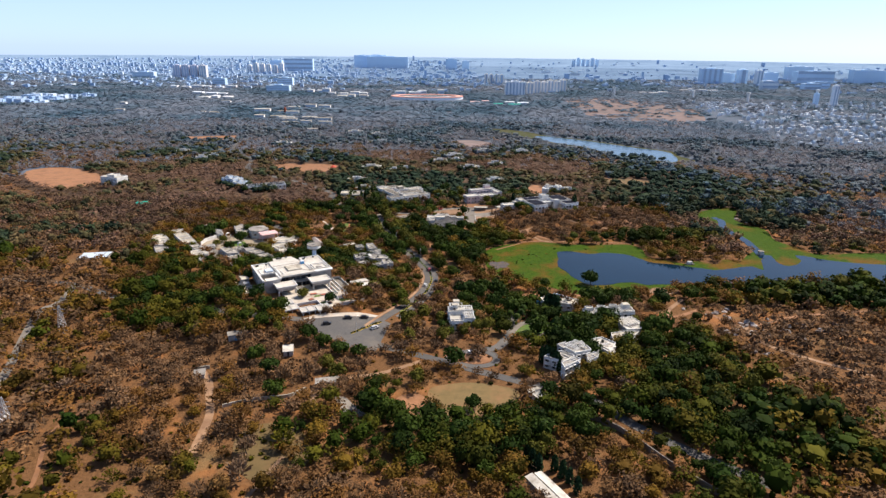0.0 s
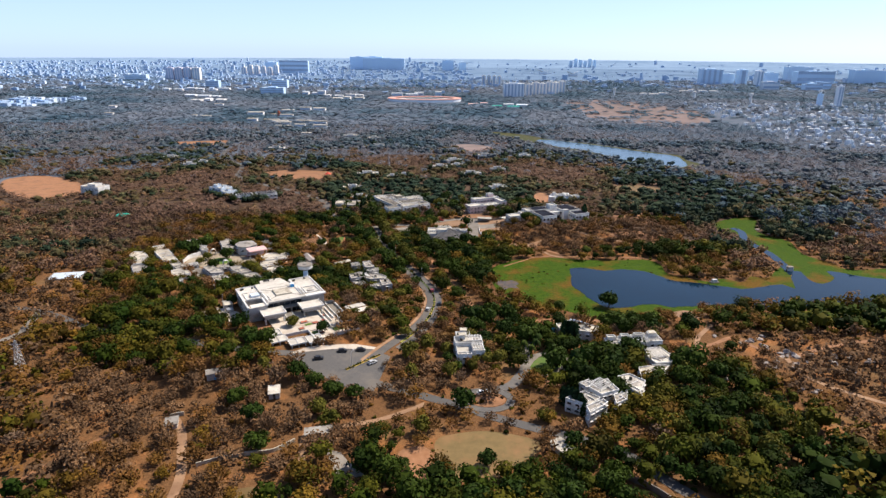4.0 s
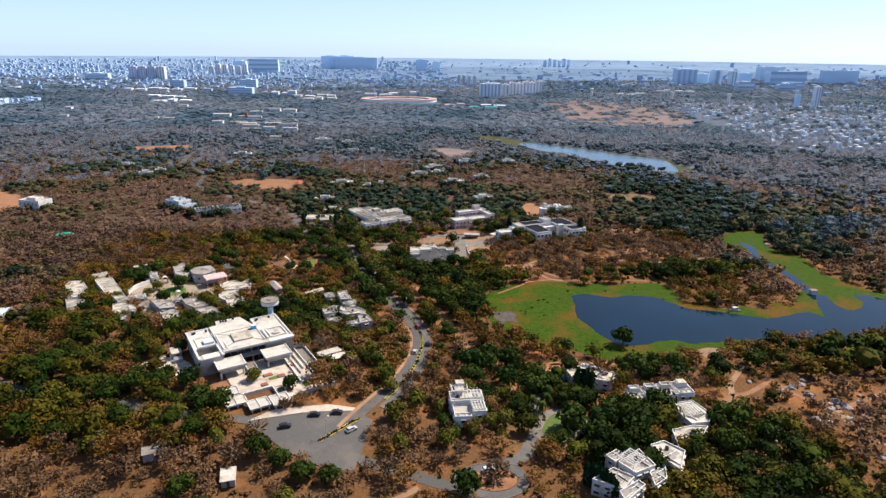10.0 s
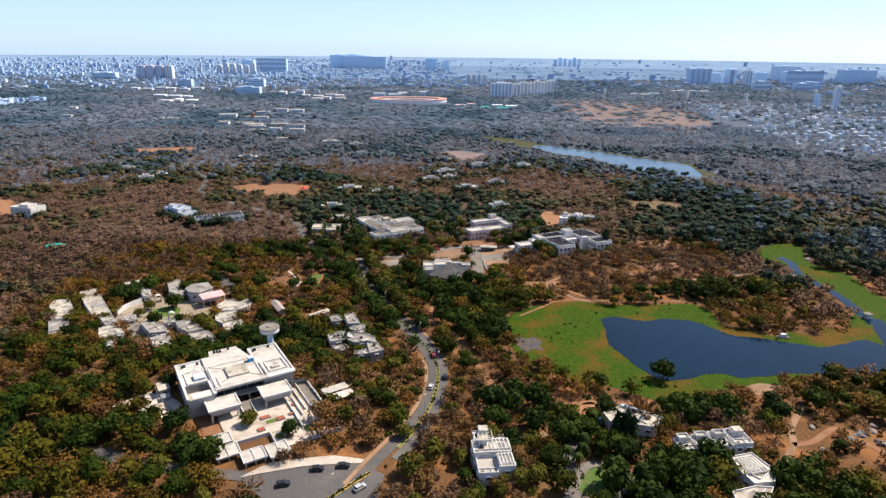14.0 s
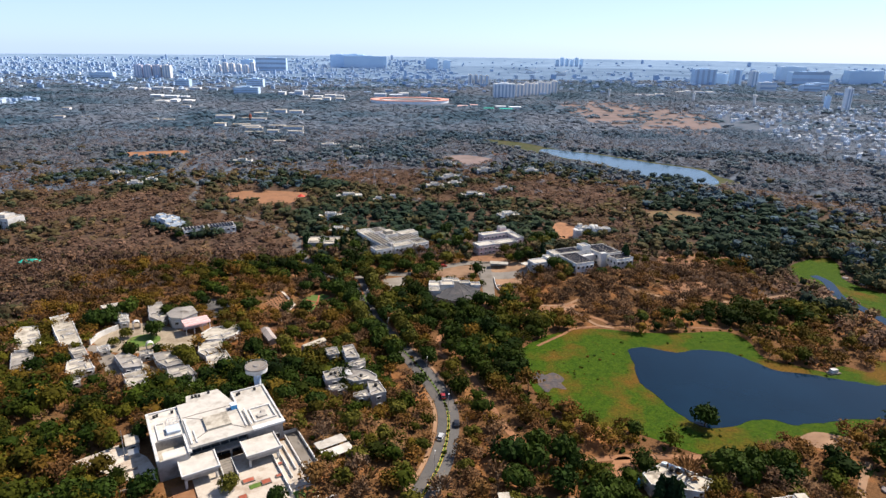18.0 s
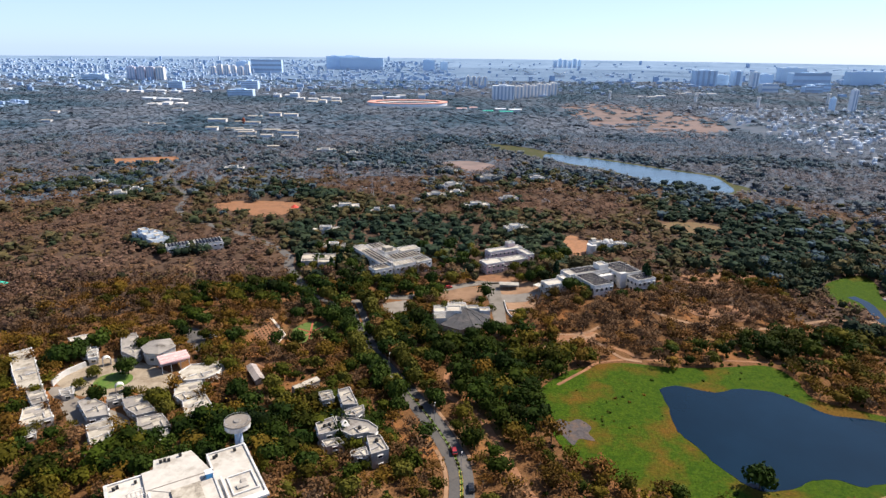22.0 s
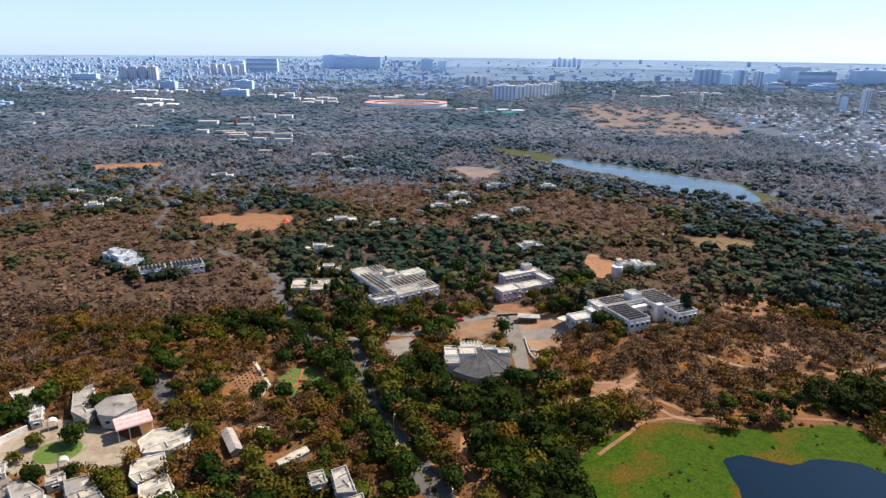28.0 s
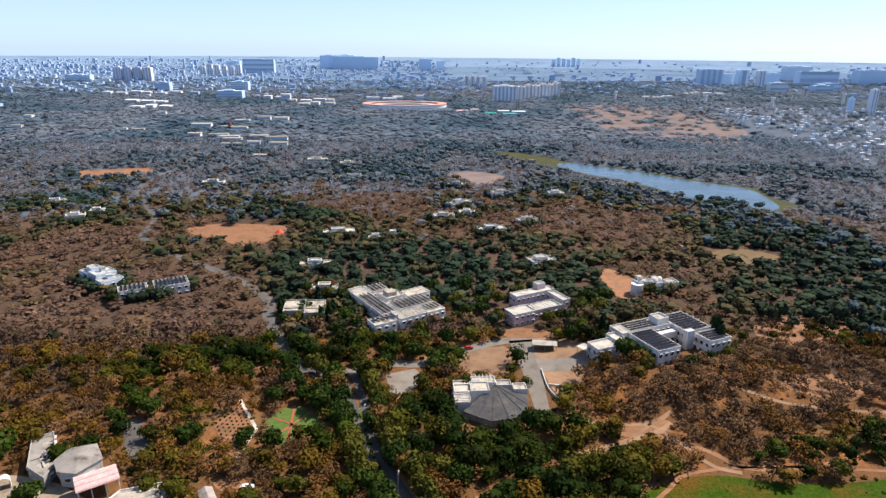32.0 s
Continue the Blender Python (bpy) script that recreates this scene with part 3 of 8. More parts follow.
sheet("bare_ground", smooth_line([(320, 1344), (350, 1550), (383, 1716), (542, 1800), (620, 1600), (590, 1349), (500, 1130), (400, 1100), (350, 1190)], 4, True), 0.02, SCRUB_SOIL, "wide brown open land beyond the far lake", "bare ground", clear=False)
sheet("bare_ground", smooth_line([(146, 498), (158, 515), (184, 512), (197, 498), (176, 480), (152, 484)], 4, True), 0.02, DIRT, "bare orange earth east of the teaching block", "bare ground", clear=False)
sheet("bare_ground", smooth_line([(180, 612), (205, 625), (225, 606), (200, 592)], 4, True), 0.02, DRY_FIELD, "small dry grass field in the green scrub", "bare ground")
sheet("bare_ground", smooth_line([(30, 885), (60, 900), (90, 870), (60, 832)], 4, True), 0.02, SCRUB_SOIL, "greyish bare ground in the woods", "bare ground")
sheet("bare_ground", smooth_line([(120, 311), (130, 317), (140, 312), (132, 307)], 4, True), 0.05, PALE_DIRT, "pale sand on the lake shore", "bare ground")
sheet("bare_ground", smooth_line([(-64, 180), (-55, 187), (-43, 182), (-37, 170), (-40, 159), (-52, 156), (-61, 165)], 4, True), 0.02, DRY_FIELD, "dry grassy clearing among the trees", "bare ground", clear=False)
for k, track in enumerate(([(108, 265), (111, 268), (120, 277.5), (125.2, 287), (137.4, 300)], [(120, 277.5), (128, 279), (141, 286), (145, 278), (149, 270), (155, 266.5), (165, 269.5), (190, 279), (230, 285)], [(155, 266.5), (153, 255), (160, 240), (190, 215)],
              [(31, 436), (47, 433), (57, 428), (66, 424), (81, 414), (91, 404), (120, 405)], [(33, 413), (66, 424), (76, 430)], [(40, 451), (46, 463), (55, 470)],
              [(46, 385), (60, 396), (70, 403), (95, 405), (122, 402), (150, 398)], [(3, 397), (2, 380), (12, 365), (18, 342), (23, 322), (34, 305), (60, 306), (100, 304)],
              [(100, 455), (125, 440), (160, 432), (200, 440), (240, 430)], [(-130, 120), (-118, 150), (-128, 185), (-110, 215)], [(-60, 120), (-52, 150), (-46, 168)], [(-112, 470), (-90, 480), (-70, 475)])):
    strip("track", smooth_line(track, 6), 2.6 if k == 7 else 1.4 if k in (6, 9, 10) else 2.2, 0.03, DIRT if k % 2 or k == 6 else PALE_DIRT, "worn orange dirt track through the scrub", "track", clear=1.4 if k < 3 or k == 7 else 0.5)
strip("track", smooth_line([(-92.3, 224.7), (-86.3, 215.7), (-82.3, 205.2), (-77.6, 190.7), (-76, 170)], 6), 3.0, 0.035, PALE_DIRT, "pale dirt lane through the scrub", "track", clear=0.6)
strip("pavement", smooth_line([(23.5, 283), (29, 285.5), (38, 287)], 6), 3.0, 0.04, PALE_DIRT, "pale sandy path beside the guest house", "pavement", clear=0.3)
sheet("bare_ground", [(49.5 + 4.6 * math.cos(a), 247.5 + 3.8 * math.sin(a)) for a in np.linspace(0, math.tau, 20, endpoint=False)], 0.03, DIRT, "round bed of orange earth beside the drive", "bare ground")
sheet("bare_ground", smooth_line([(52, 298), (55, 305), (60, 306), (60, 300), (56, 296)], 3, True), 0.03, DIRT, "orange earth behind the long house", "bare ground")

# ---- parts of buildings ----
WINDOWS = {}


def window_meshes(w, h, shade):
    key = (round(w, 2), round(h, 2), shade)
    if key not in WINDOWS:
        bm = bmesh.new()
        hood = -0.55 if shade else -0.1        # the head of the surround juts out as a sunshade
        rings = []
        for e, deep in ((0.12, 0.0), (0.12, -0.1), (0.0, -0.1), (0.0, 0.0)):
            rings.append([bm.verts.new((sx * (w / 2 + e), hood if deep and sz > 0 else deep, sz * (h / 2 + e))) for sx, sz in ((-1, -1), (1, -1), (1, 1), (-1, 1))])
        for a, b in zip(rings, rings[1:]):
            for k in range(4):
                bm.faces.new((a[k - 1], a[k], b[k], b[k - 1]))
        bmesh.ops.recalc_face_normals(bm, faces=bm.faces[:])
        frame_me = bpy.data.meshes.new("window")
        bm.to_mesh(frame_me), bm.free()
        frame_me.materials.append(WHITE)
        bm = bmesh.new()
        box(bm, -w / 2, -0.03, -h / 2, w / 2, -0.005, h / 2)
        pane_me = bpy.data.meshes.new("pane")
        bm.to_mesh(pane_me), bm.free()
        pane_me.materials.append(GLASS)
        WINDOWS[key] = (frame_me, pane_me)
    return WINDOWS[key]


def window_at(parent, x, y, z, turn, w, h, shade=True):
    frame_me, pane_me = window_meshes(w, h, shade)
    win = placed("window", frame_me, parent, "", pose(x, y, z, 0, 0, turn))
    placed("pane", pane_me, win)
    return win


def block(parent, x0, y0, x1, y1, z0, z1, wall, roof, storeys=2, sides="SWE", pitch=3.4, w=1.5, h=1.3, parapet=0.7, shade=True, lip=0.0, curb=None):
    """A flat-roofed block: walls, roof slab, parapet, and rows of windows on the given sides."""
    part("wall", box(bmesh.new(), x0, y0, z0, x1, y1, z1), wall, parent)
    bm = bmesh.new()
    box(bm, x0 + 0.2, y0 + 0.2, z1 - 0.1, x1 - 0.2, y1 - 0.2, z1 + 0.06)
    part("roof", bm, roof, parent)
    if parapet:
        bm, t = bmesh.new(), 0.22
        for a in ((x0 - lip, y0 - lip, x1 + lip, y0 + t), (x0 - lip, y1 - t, x1 + lip, y1 + lip), (x0 - lip, y0 + t, x0 + t, y1 - t), (x1 - t, y0 + t, x1 + lip, y1 - t)):
            box(bm, a[0], a[1], z1 + 0.002, a[2], a[3], z1 + parapet)
        part("parapet", bm, curb or wall, parent)
    rise = (z1 - z0) / storeys
    for s in sides:
        span = (x1 - x0) if s in "SN" else (y1 - y0)
        n = int(span // pitch)
        for f in range(storeys):
            zc = z0 + (f + 0.52) * rise
            for k in range(n):
                u = span * (k + 0.5) / n
                px, py, turn = {"S": (x0 + u, y0 - 0.002, 0), "N": (x0 + u, y1 + 0.002, 180), "W": (x0 - 0.002, y0 + u, -90), "E": (x1 + 0.002, y0 + u, 90)}[s]
                window_at(parent, px, py, zc, turn, w, h, shade)


def tank(x, y, z, material=BLACK_TANK, r=0.6, h=1.3):
    m = thing("water_tank", pose(x, y, z), "black plastic water tank on a flat roof" if material is BLACK_TANK else "blue water tank on a flat roof", "water tank", "roof tanks")
    part("body", tube(bmesh.new(), 0, 0, 0, h * 0.8, r, r, 10), material, m)
    bm = tube(bmesh.new(), 0, 0, h * 0.8, h, r * 0.96, r * 0.35, 10)
    part("lid", bm, material, m)
    return m


def on(m, x, y, z=0.0):
    """A point of a building's own plan, in the world."""
    return tuple(m @ Vector((x, y, z)))


def pole_row(parent, pts, z0, z1, r=0.15, material=WHITE):
    for x, y in pts:
        part("column", tube(bmesh.new(), x, y, z0, z1, r, r, 8), material, parent)


def slab(parent, name, x0, y0, x1, y1, z0, z1, material, label=""):
    return part(name, box(bmesh.new(), x0, y0, z0, x1, y1, z1), material, parent, label)


def solar_rows(m, x0, y0, x1, y1, z, n, along="x", label="rows of dark solar panels on white roof frames"):
    """Tilted rows of panels over a roof, each row with its rails and legs."""
    t = thing("solar_array", m @ pose(0, 0, z), label, "solar panels", "roof solar arrays")
    for k in range(n):
        if along == "x":
            c = y0 + (y1 - y0) * (k + 0.5) / n
            d = 0.29 * (y1 - y0) / n
            mm = pose((x0 + x1) / 2, c, 0.75, 12, 0, 0)
            hw, hd = (x1 - x0) / 2, d
        else:
            c = x0 + (x1 - x0) * (k + 0.5) / n
            d = 0.29 * (x1 - x0) / n
            mm = pose(c, (y0 + y1) / 2, 0.75, 0, 12, 0)
            hw, hd = d, (y1 - y0) / 2
        row = part("solar_panel", box(bmesh.new(), -hw, -hd, 0, hw, hd, 0.06), SOLAR, t, "", mm)
        for u in (-0.9, -0.3, 0.3, 0.9):
            bx, by = (u * hw, 0) if along == "x" else (0, u * hd)
            part("leg", box(bmesh.new(), bx - 0.06, by - 0.06, -0.8, bx + 0.06, by + 0.06, 0.0), WHITE, row)
    return t


# ---- the white library ----
LIB = pose(-84.1, 294.1, 5.6, 0, 0, 27.8)


def rim(parent, name, bands, z0, z1, material):
    """Upright bands on a roof, each x0, y0, x1, y1."""
    for a in bands:
        part(name, box(bmesh.new(), a[0], a[1], z0, a[2], a[3], z1), material, parent)


def library():
    t = thing("library", LIB, "large white two-storey library with flat stepped roofs and two porticos", "library")
    H = 6.8
    # left wing with an open roof court at its front
    slab(t, "wall", 0, 8.4, 9.4, 25.2, -1, H, GREY_WALL)
    slab(t, "wall", 0, -1.6, 9.4, 8.4, -1, 3.8, GREY_WALL)
    slab(t, "roof", 0.3, 8.6, 9.4, 25.0, H, H + 0.1, CLEAN_ROOF)
    slab(t, "roof", 0.3, -1.3, 9.2, 8.2, 3.81, 3.9, CREAM_ROOF, "sunken roof court")
    rim(t, "parapet", ((-0.3, -1.9, 0.5, 25.4), (0.5, 24.9, 9.4, 25.4), (8.3, -1.9, 9.4, 8.4)), H + 0.02, H + 0.6, WHITE)
    rim(t, "screen_wall", ((-0.2, -1.8, 0.25, 8.4), (0.25, -1.8, 8.3, -1.5), (8.4, -1.5, 8.8, 8.4)), 3.8, H + 0.01, GREY_WALL)
    slab(t, "terrace_slab", 1.6, -1.5, 8.3, 2.4, H - 0.5, H + 0.1, CLEAN_ROOF)
    rim(t, "roof_curb", ((1.9, 8.6, 8.3, 8.9), (1.9, 17.6, 4.0, 17.9), (1.6, 8.6, 1.9, 17.9)), H + 0.1, H + 0.5, WHITE)
    # centre block, cut off at its back corner
    part("wall", prism(bmesh.new(), [(9.4, 2.6), (26, 2.6), (26, 17), (22.8, 29.2), (13, 29.6), (12.4, 25.3), (9.4, 25.2)], -1, H + 0.3), GREY_WALL, t)
    part("roof", prism(bmesh.new(), [(9.2, -0.6), (27.6, -0.6), (27.6, 1.4), (26.2, 1.6), (26.2, 17.2), (23, 29.4), (12.8, 29.8), (12.2, 25.5), (9.2, 25.4)], H + 0.31, H + 0.9), CLEAN_ROOF, t, "white coated roof deck")
    slab(t, "roof_lantern", 15.0, 5.4, 22.4, 13.0, H + 0.9, H + 1.6, CREAM_ROOF, "raised square roof lantern")
    for p, q in (((15, 5.4), (10.4, 2.6)), ((22.4, 5.4), (26.0, 1.6)), ((15, 13), (10.4, 16.5)), ((22.4, 13), (25.8, 16.8)), ((9.6, 16.8), (26, 16.8))):
        part("roof_ridge", bar(bmesh.new(), (*p, H + 0.95), (*q, H + 0.95), 0.12), GREY_ROOF, t)
    rim(t, "roof_curb", ((9.7, 1.0, 10.2, 15.5), (11.2, 1.0, 11.6, 8.0), (26.0, 2.5, 26.4, 14.5), (27.6, 2.5, 28.0, 12.5)), H + 0.9, H + 1.25, WHITE)
    # right wing
    slab(t, "wall", 26.2, 1.6, 37.2, 25, -1, H + 0.2, GREY_WALL)
    slab(t, "roof", 26.4, 1.4, 37, 24.8, H + 0.21, H + 0.4, CLEAN_ROOF)
    rim(t, "parapet", ((27.6, -0.5, 37.5, 1.4), (26.4, 24.8, 37.5, 25.3), (36.9, 1.4, 37.5, 24.8), (26.3, 17.4, 26.8, 24.8), (29.0, 3.6, 29.4, 12), (35.6, 3.6, 36.0, 12), (29.4, 3.6, 35.6, 4.0), (29.4, 11.6, 35.6, 12)), H + 0.22, H + 0.85, WHITE)
    slab(t, "roof_vent", 30.6, 5.6, 33.6, 7.4, H + 0.4, H + 0.9, CLEAN_ROOF)
    slab(t, "roof_vent", 32.2, 7.5, 33.6, 9.2, H + 0.4, H + 0.8, GREY_ROOF)
    # dark glazed front between the porticos, floor edges and columns
    for z in (-0.2, 3.6):
        for k in range(6):
            x = 9.8 + 2.7 * k
            slab(t, "glazing", x + 0.1, 2.44, x + 2.6, 2.59, z, z + 2.9, GLASS)
    for z in (2.9, 6.6):
        slab(t, "floor_edge", 9.4, -0.2, 26, 2.4, z, z + 0.4, GREY_WALL)
    pole_row(t, [(10.2, 0.2), (15.5, 0.2), (20.5, 0.2), (25.3, 0.2)], -1, 2.9, 0.3, GREY_WALL)
    # two porticos
    for x0 in (5.0, 23.0):
        x1, y0, y1 = x0 + 10.6, -9.4, 0.4
        slab(t, "portico_roof", x0, y0, x1, y1 - 1.1, 4.3, 4.9, CLEAN_ROOF, "flat white portico roof")
        rim(t, "parapet", ((x0, y0, x1, y0 + 0.35), (x0, y0 + 0.35, x0 + 0.35, y1 - 1.1), (x1 - 0.35, y0 + 0.35, x1, y1 - 1.1)), 4.9, 5.2, WHITE)
        slab(t, "beam", x0 + 0.8, y0 + 1.0, x1 - 0.8, y0 + 1.5, 2.6, 4.3, GREY_WALL)
        slab(t, "wall", x0 + 1.2, -4.0, x1 - 1.2, -2.0, -1, 4.3, SLATE_ROOF)
        for k in range(3):
            slab(t, "glazing", x0 + 1.6 + 2.5 * k, -4.12, x0 + 3.6 + 2.5 * k, -4.01, 0.2, 3.6, GLASS)
        pole_row(t, [(x0 + 1.1, y0 + 1.2), (x1 - 1.1, y0 + 1.2)], -0.5, 2.6, 0.4)
    # side windows in slots
    for f in range(2):
        for k in range(6):
            window_at(t, -0.002, 9.5 + 2.6 * k, 1.6 + 3.3 * f, -90, 1.2, 1.5, False)
        for k in range(7):
            window_at(t, 37.202, 3.0 + 3.1 * k, 1.6 + 3.3 * f, 90, 1.6, 1.5, False)
    for k in range(3):
        window_at(t, 28.2 + 3.4 * k, 1.598, 1.6, 0, 2.0, 1.6, False)
    part("stair_lantern", box(bmesh.new(), 4.3, 10.4, H + 0.1, 8.2, 14.4, H + 1.0), BLUE_WALL, t, "pale blue glazed stair lantern")
    for k in range(4):
        part("roof_frame", bar(bmesh.new(), (5.4 + 1.1 * k, 16.0, H + 0.9), (5.4 + 1.1 * k, 19.0, H + 0.9), 0.08), WHITE, t)
    for y in (16.0, 19.0):
        part("roof_frame", bar(bmesh.new(), (5.2, y, H + 0.85), (9.0, y, H + 0.85), 0.1), WHITE, t)
        for x in (5.3, 8.8):
            part("roof_frame", bar(bmesh.new(), (x, y, H), (x, y, H + 0.9), 0.08), WHITE, t)
    for x, y in ((2.0, 22.5), (2.9, 22.9), (7.4, 22.8), (14.5, 27.5), (15.6, 27.7), (16.6, 27.2), (19.8, 28.0), (28.0, 22.5), (28.8, 23.0), (34.0, 23.2)):
        wt = thing("roof_unit", LIB @ pose(x, y, H + (0.9 if 12 < x < 24 else 0.4 if x > 26 else 0.1)), "dark air-conditioning unit on the white roof", "air conditioner", "roof units")
        part("case", box(bmesh.new(), -0.4, -0.35, 0.1, 0.4, 0.35, 0.9), BLACK_TANK, wt)
        part("feet", box(bmesh.new(), -0.3, -0.3, 0, 0.3, 0.3, 0.1), STEEL, wt)
    bt = thing("roof_cabin", LIB @ pose(25.0, 14.6, H + 0.9), "small bright blue cabin on the library roof", "cabin")
    part("body", box(bmesh.new(), -0.8, -1.0, 0, 1.0, 1.0, 1.5), BLUE_SHEET, bt)
    part("roof", box(bmesh.new(), -0.9, -1.1, 1.5, 1.1, 1.1, 1.65), BLUE_WALL, bt)
    clear_rect(*on(LIB, 18.5, 12)[:2], 37.5, 36, 27.8, 0.6)
    clear_rect(*on(LIB, -2, 5)[:2], 8, 32, 27.8, 0)


library()


def library_terraces():
    t = thing("garden_terrace", LIB, "pale paved terraces with planters and low walls before the library", "terrace")
    slab(t, "paving", 8, -24, 38, -0.5, -2.5, 0.5, PAVING)
    slab(t, "paving", 21, -33, 38, -24, -2.5, 0.2, PAVING)
    slab(t, "paving", 2, -18, 8, -6, -2.5, 0.1, DIRT, "bare soil bed beside the terrace")
    for k in range(8):
        slab(t, "step", 16.4, -11 + 1.15 * k, 19.7, -9.85 + 1.15 * k, 0.5, 0.62 + 0.1 * k, CONCRETE)
    for x0, x1 in ((16.0, 16.35), (19.75, 20.1)):
        slab(t, "step_wall", x0, -11, x1, -1.8, 0.5, 1.5, WHITE)
    for x, y, w, d in ((20.2, -15.4, 3.4, 1.9), (24.8, -18.6, 2.8, 2.2), (29.2, -17.5, 2.0, 1.4), (17.6, -21.8, 2.4, 2.0), (24.6, -29.2, 2.4, 1.6), (30.6, -12.2, 2.2, 1.3)):
        top = 0.5 if y > -24 else 0.2
        slab(t, "planter", x, y, x + w, y + d, top, top + 0.4, CONCRETE)
        slab(t, "planter_soil", x + 0.2, y + 0.2, x + w - 0.2, y + d - 0.2, top + 0.41, top + 0.47, BRICK_RED)
    for x, y, w, d in ((21.4, -18.4, 3.2, 1.9), (22.0, -28.0, 2.2, 2.8), (31.5, -29.0, 6.0, 3.8)):
        slab(t, "grass_bed", x, y, x + w, y + d, 0.1, 0.62 if y > -24 else 0.3, LAWN)
    for a in ((37.3, -23, 37.6, 1.2), (41.8, -22, 42.1, 3.4), (37.6, 3.0, 42.1, 3.3), (31, -26, 31.3, -4), (33.2, -19.5, 33.5, -3.5), (35.2, -16.5, 35.5, -3), (29, -33.4, 42, -33), (20.6, -33.2, 20.9, -24), (8, -24.3, 20.6, -24)):
        slab(t, "garden_wall", *a[:2], *a[2:], -2.5, 1.3, WHITE)
    slab(t, "ramp", 38.2, -22, 41.6, 2.8, -2.5, 0.3, CONCRETE)
    # flat canopy slabs of the entrance walk
    for x, y, w, d in ((1.4, -24.0, 7.8, 5.8), (2.6, -31.4, 7.4, 6.4), (9.2, -37.2, 7.2, 6.2), (16.9, -38.8, 6.6, 7.2)):
        c = thing("canopy", LIB @ pose(x, y, -1.7), "flat white roofed canopy with raised rim over the entrance walk", "canopy", "entrance canopies")
        slab(c, "deck", 0, 0, w, d, 3.1, 3.4, CLEAN_ROOF)
        rim(c, "rim", ((0, 0, w, 0.25), (0, d - 0.25, w, d), (0, 0.25, 0.25, d - 0.25), (w - 0.25, 0.25, w, d - 0.25), (w / 2 - 0.1, 0.25, w / 2 + 0.1, d - 0.25)), 3.4, 3.7, WHITE)
        slab(c, "back_wall", 0.6, d - 1.0, w - 0.6, d - 0.8, -1, 3.1, GREY_WALL)
        slab(c, "front_wall", 0.4, 0.5, w - 0.4, 0.8, -1.5, 1.6, SLATE_ROOF)
        pole_row(c, [(0.7, 0.4), (w / 2, 0.4), (w - 0.7, 0.4)], -1.5, 3.1, 0.18)
    # left service court
    sheet("pavement", [on(LIB, x, y)[:2] for x, y in ((-23, 25), (-9, 25), (-2, 13), (-0.6, 6), (-0.6, -1), (-9, 4.5))], 0.04, PAVING, "pale paved service court", "pavement")
    for x0, y0, w in ((-19, 8, 14), (-13, -1, 12)):
        wl = thing("low_wall", LIB @ pose(x0, y0, -0.3), "low rendered wall of the service court", "wall", "service court walls")
        slab(wl, "body", 0, 0, w, 0.4, -0.5, 0.9, PINK_WALL)
        slab(wl, "cap", -0.05, -0.05, w + 0.05, 0.45, 0.9, 1.0, CONCRETE)
    s = thing("pump_house", LIB @ pose(-7.0, 18, 0), "small grey plant room with pipes and a steel mast", "plant room")
    slab(s, "wall", 0, 0, 3.6, 6, -1, 2.5, GREY_WALL)
    slab(s, "roof", -0.2, -0.2, 3.8, 6.2, 2.5, 2.7, CREAM_ROOF)
    window_at(s, 1.9, -0.002, 1.4, 0, 1.2, 1.0, False)
    part("generator", box(bmesh.new(), 0.2, -4.0, -0.5, 3.2, -0.8, 1.6), STEEL, s, "grey steel generator case")
    part("mast", tube(bmesh.new(), -0.8, -1, -1, 9, 0.12, 0.08, 8), STEEL, s)
    for x, y, z in ((44, -12.6, 2.4), (44.4, -17.4, 2.1)):
        s = thing("bicycle_shed", LIB @ pose(x, y, -0.7, 0, 0, 3), "open shed with a pale grey sheet roof", "shed", "sheds beside the library")
        part("roof", box(bmesh.new(), 0, 0, z, 9.5, 4.2, z + 0.12), CLEAN_ROOF, s)
        slab(s, "wall", 0.3, 3.6, 9.2, 3.8, -1.5, z, GREY_WALL)
        pole_row(s, [(0.4, 0.4), (4.6, 0.4), (9.1, 0.4)], -1.5, z, 0.1, STEEL)
    clear_rect(*on(LIB, 22, -15)[:2], 41, 36, 27.8, 0)
    clear_rect(*on(LIB, 11, -31)[:2], 24, 15, 27.8, 0)
    clear_rect(*on(LIB, 49, -13)[:2], 10, 9, 27.8, 0)


library_terraces()


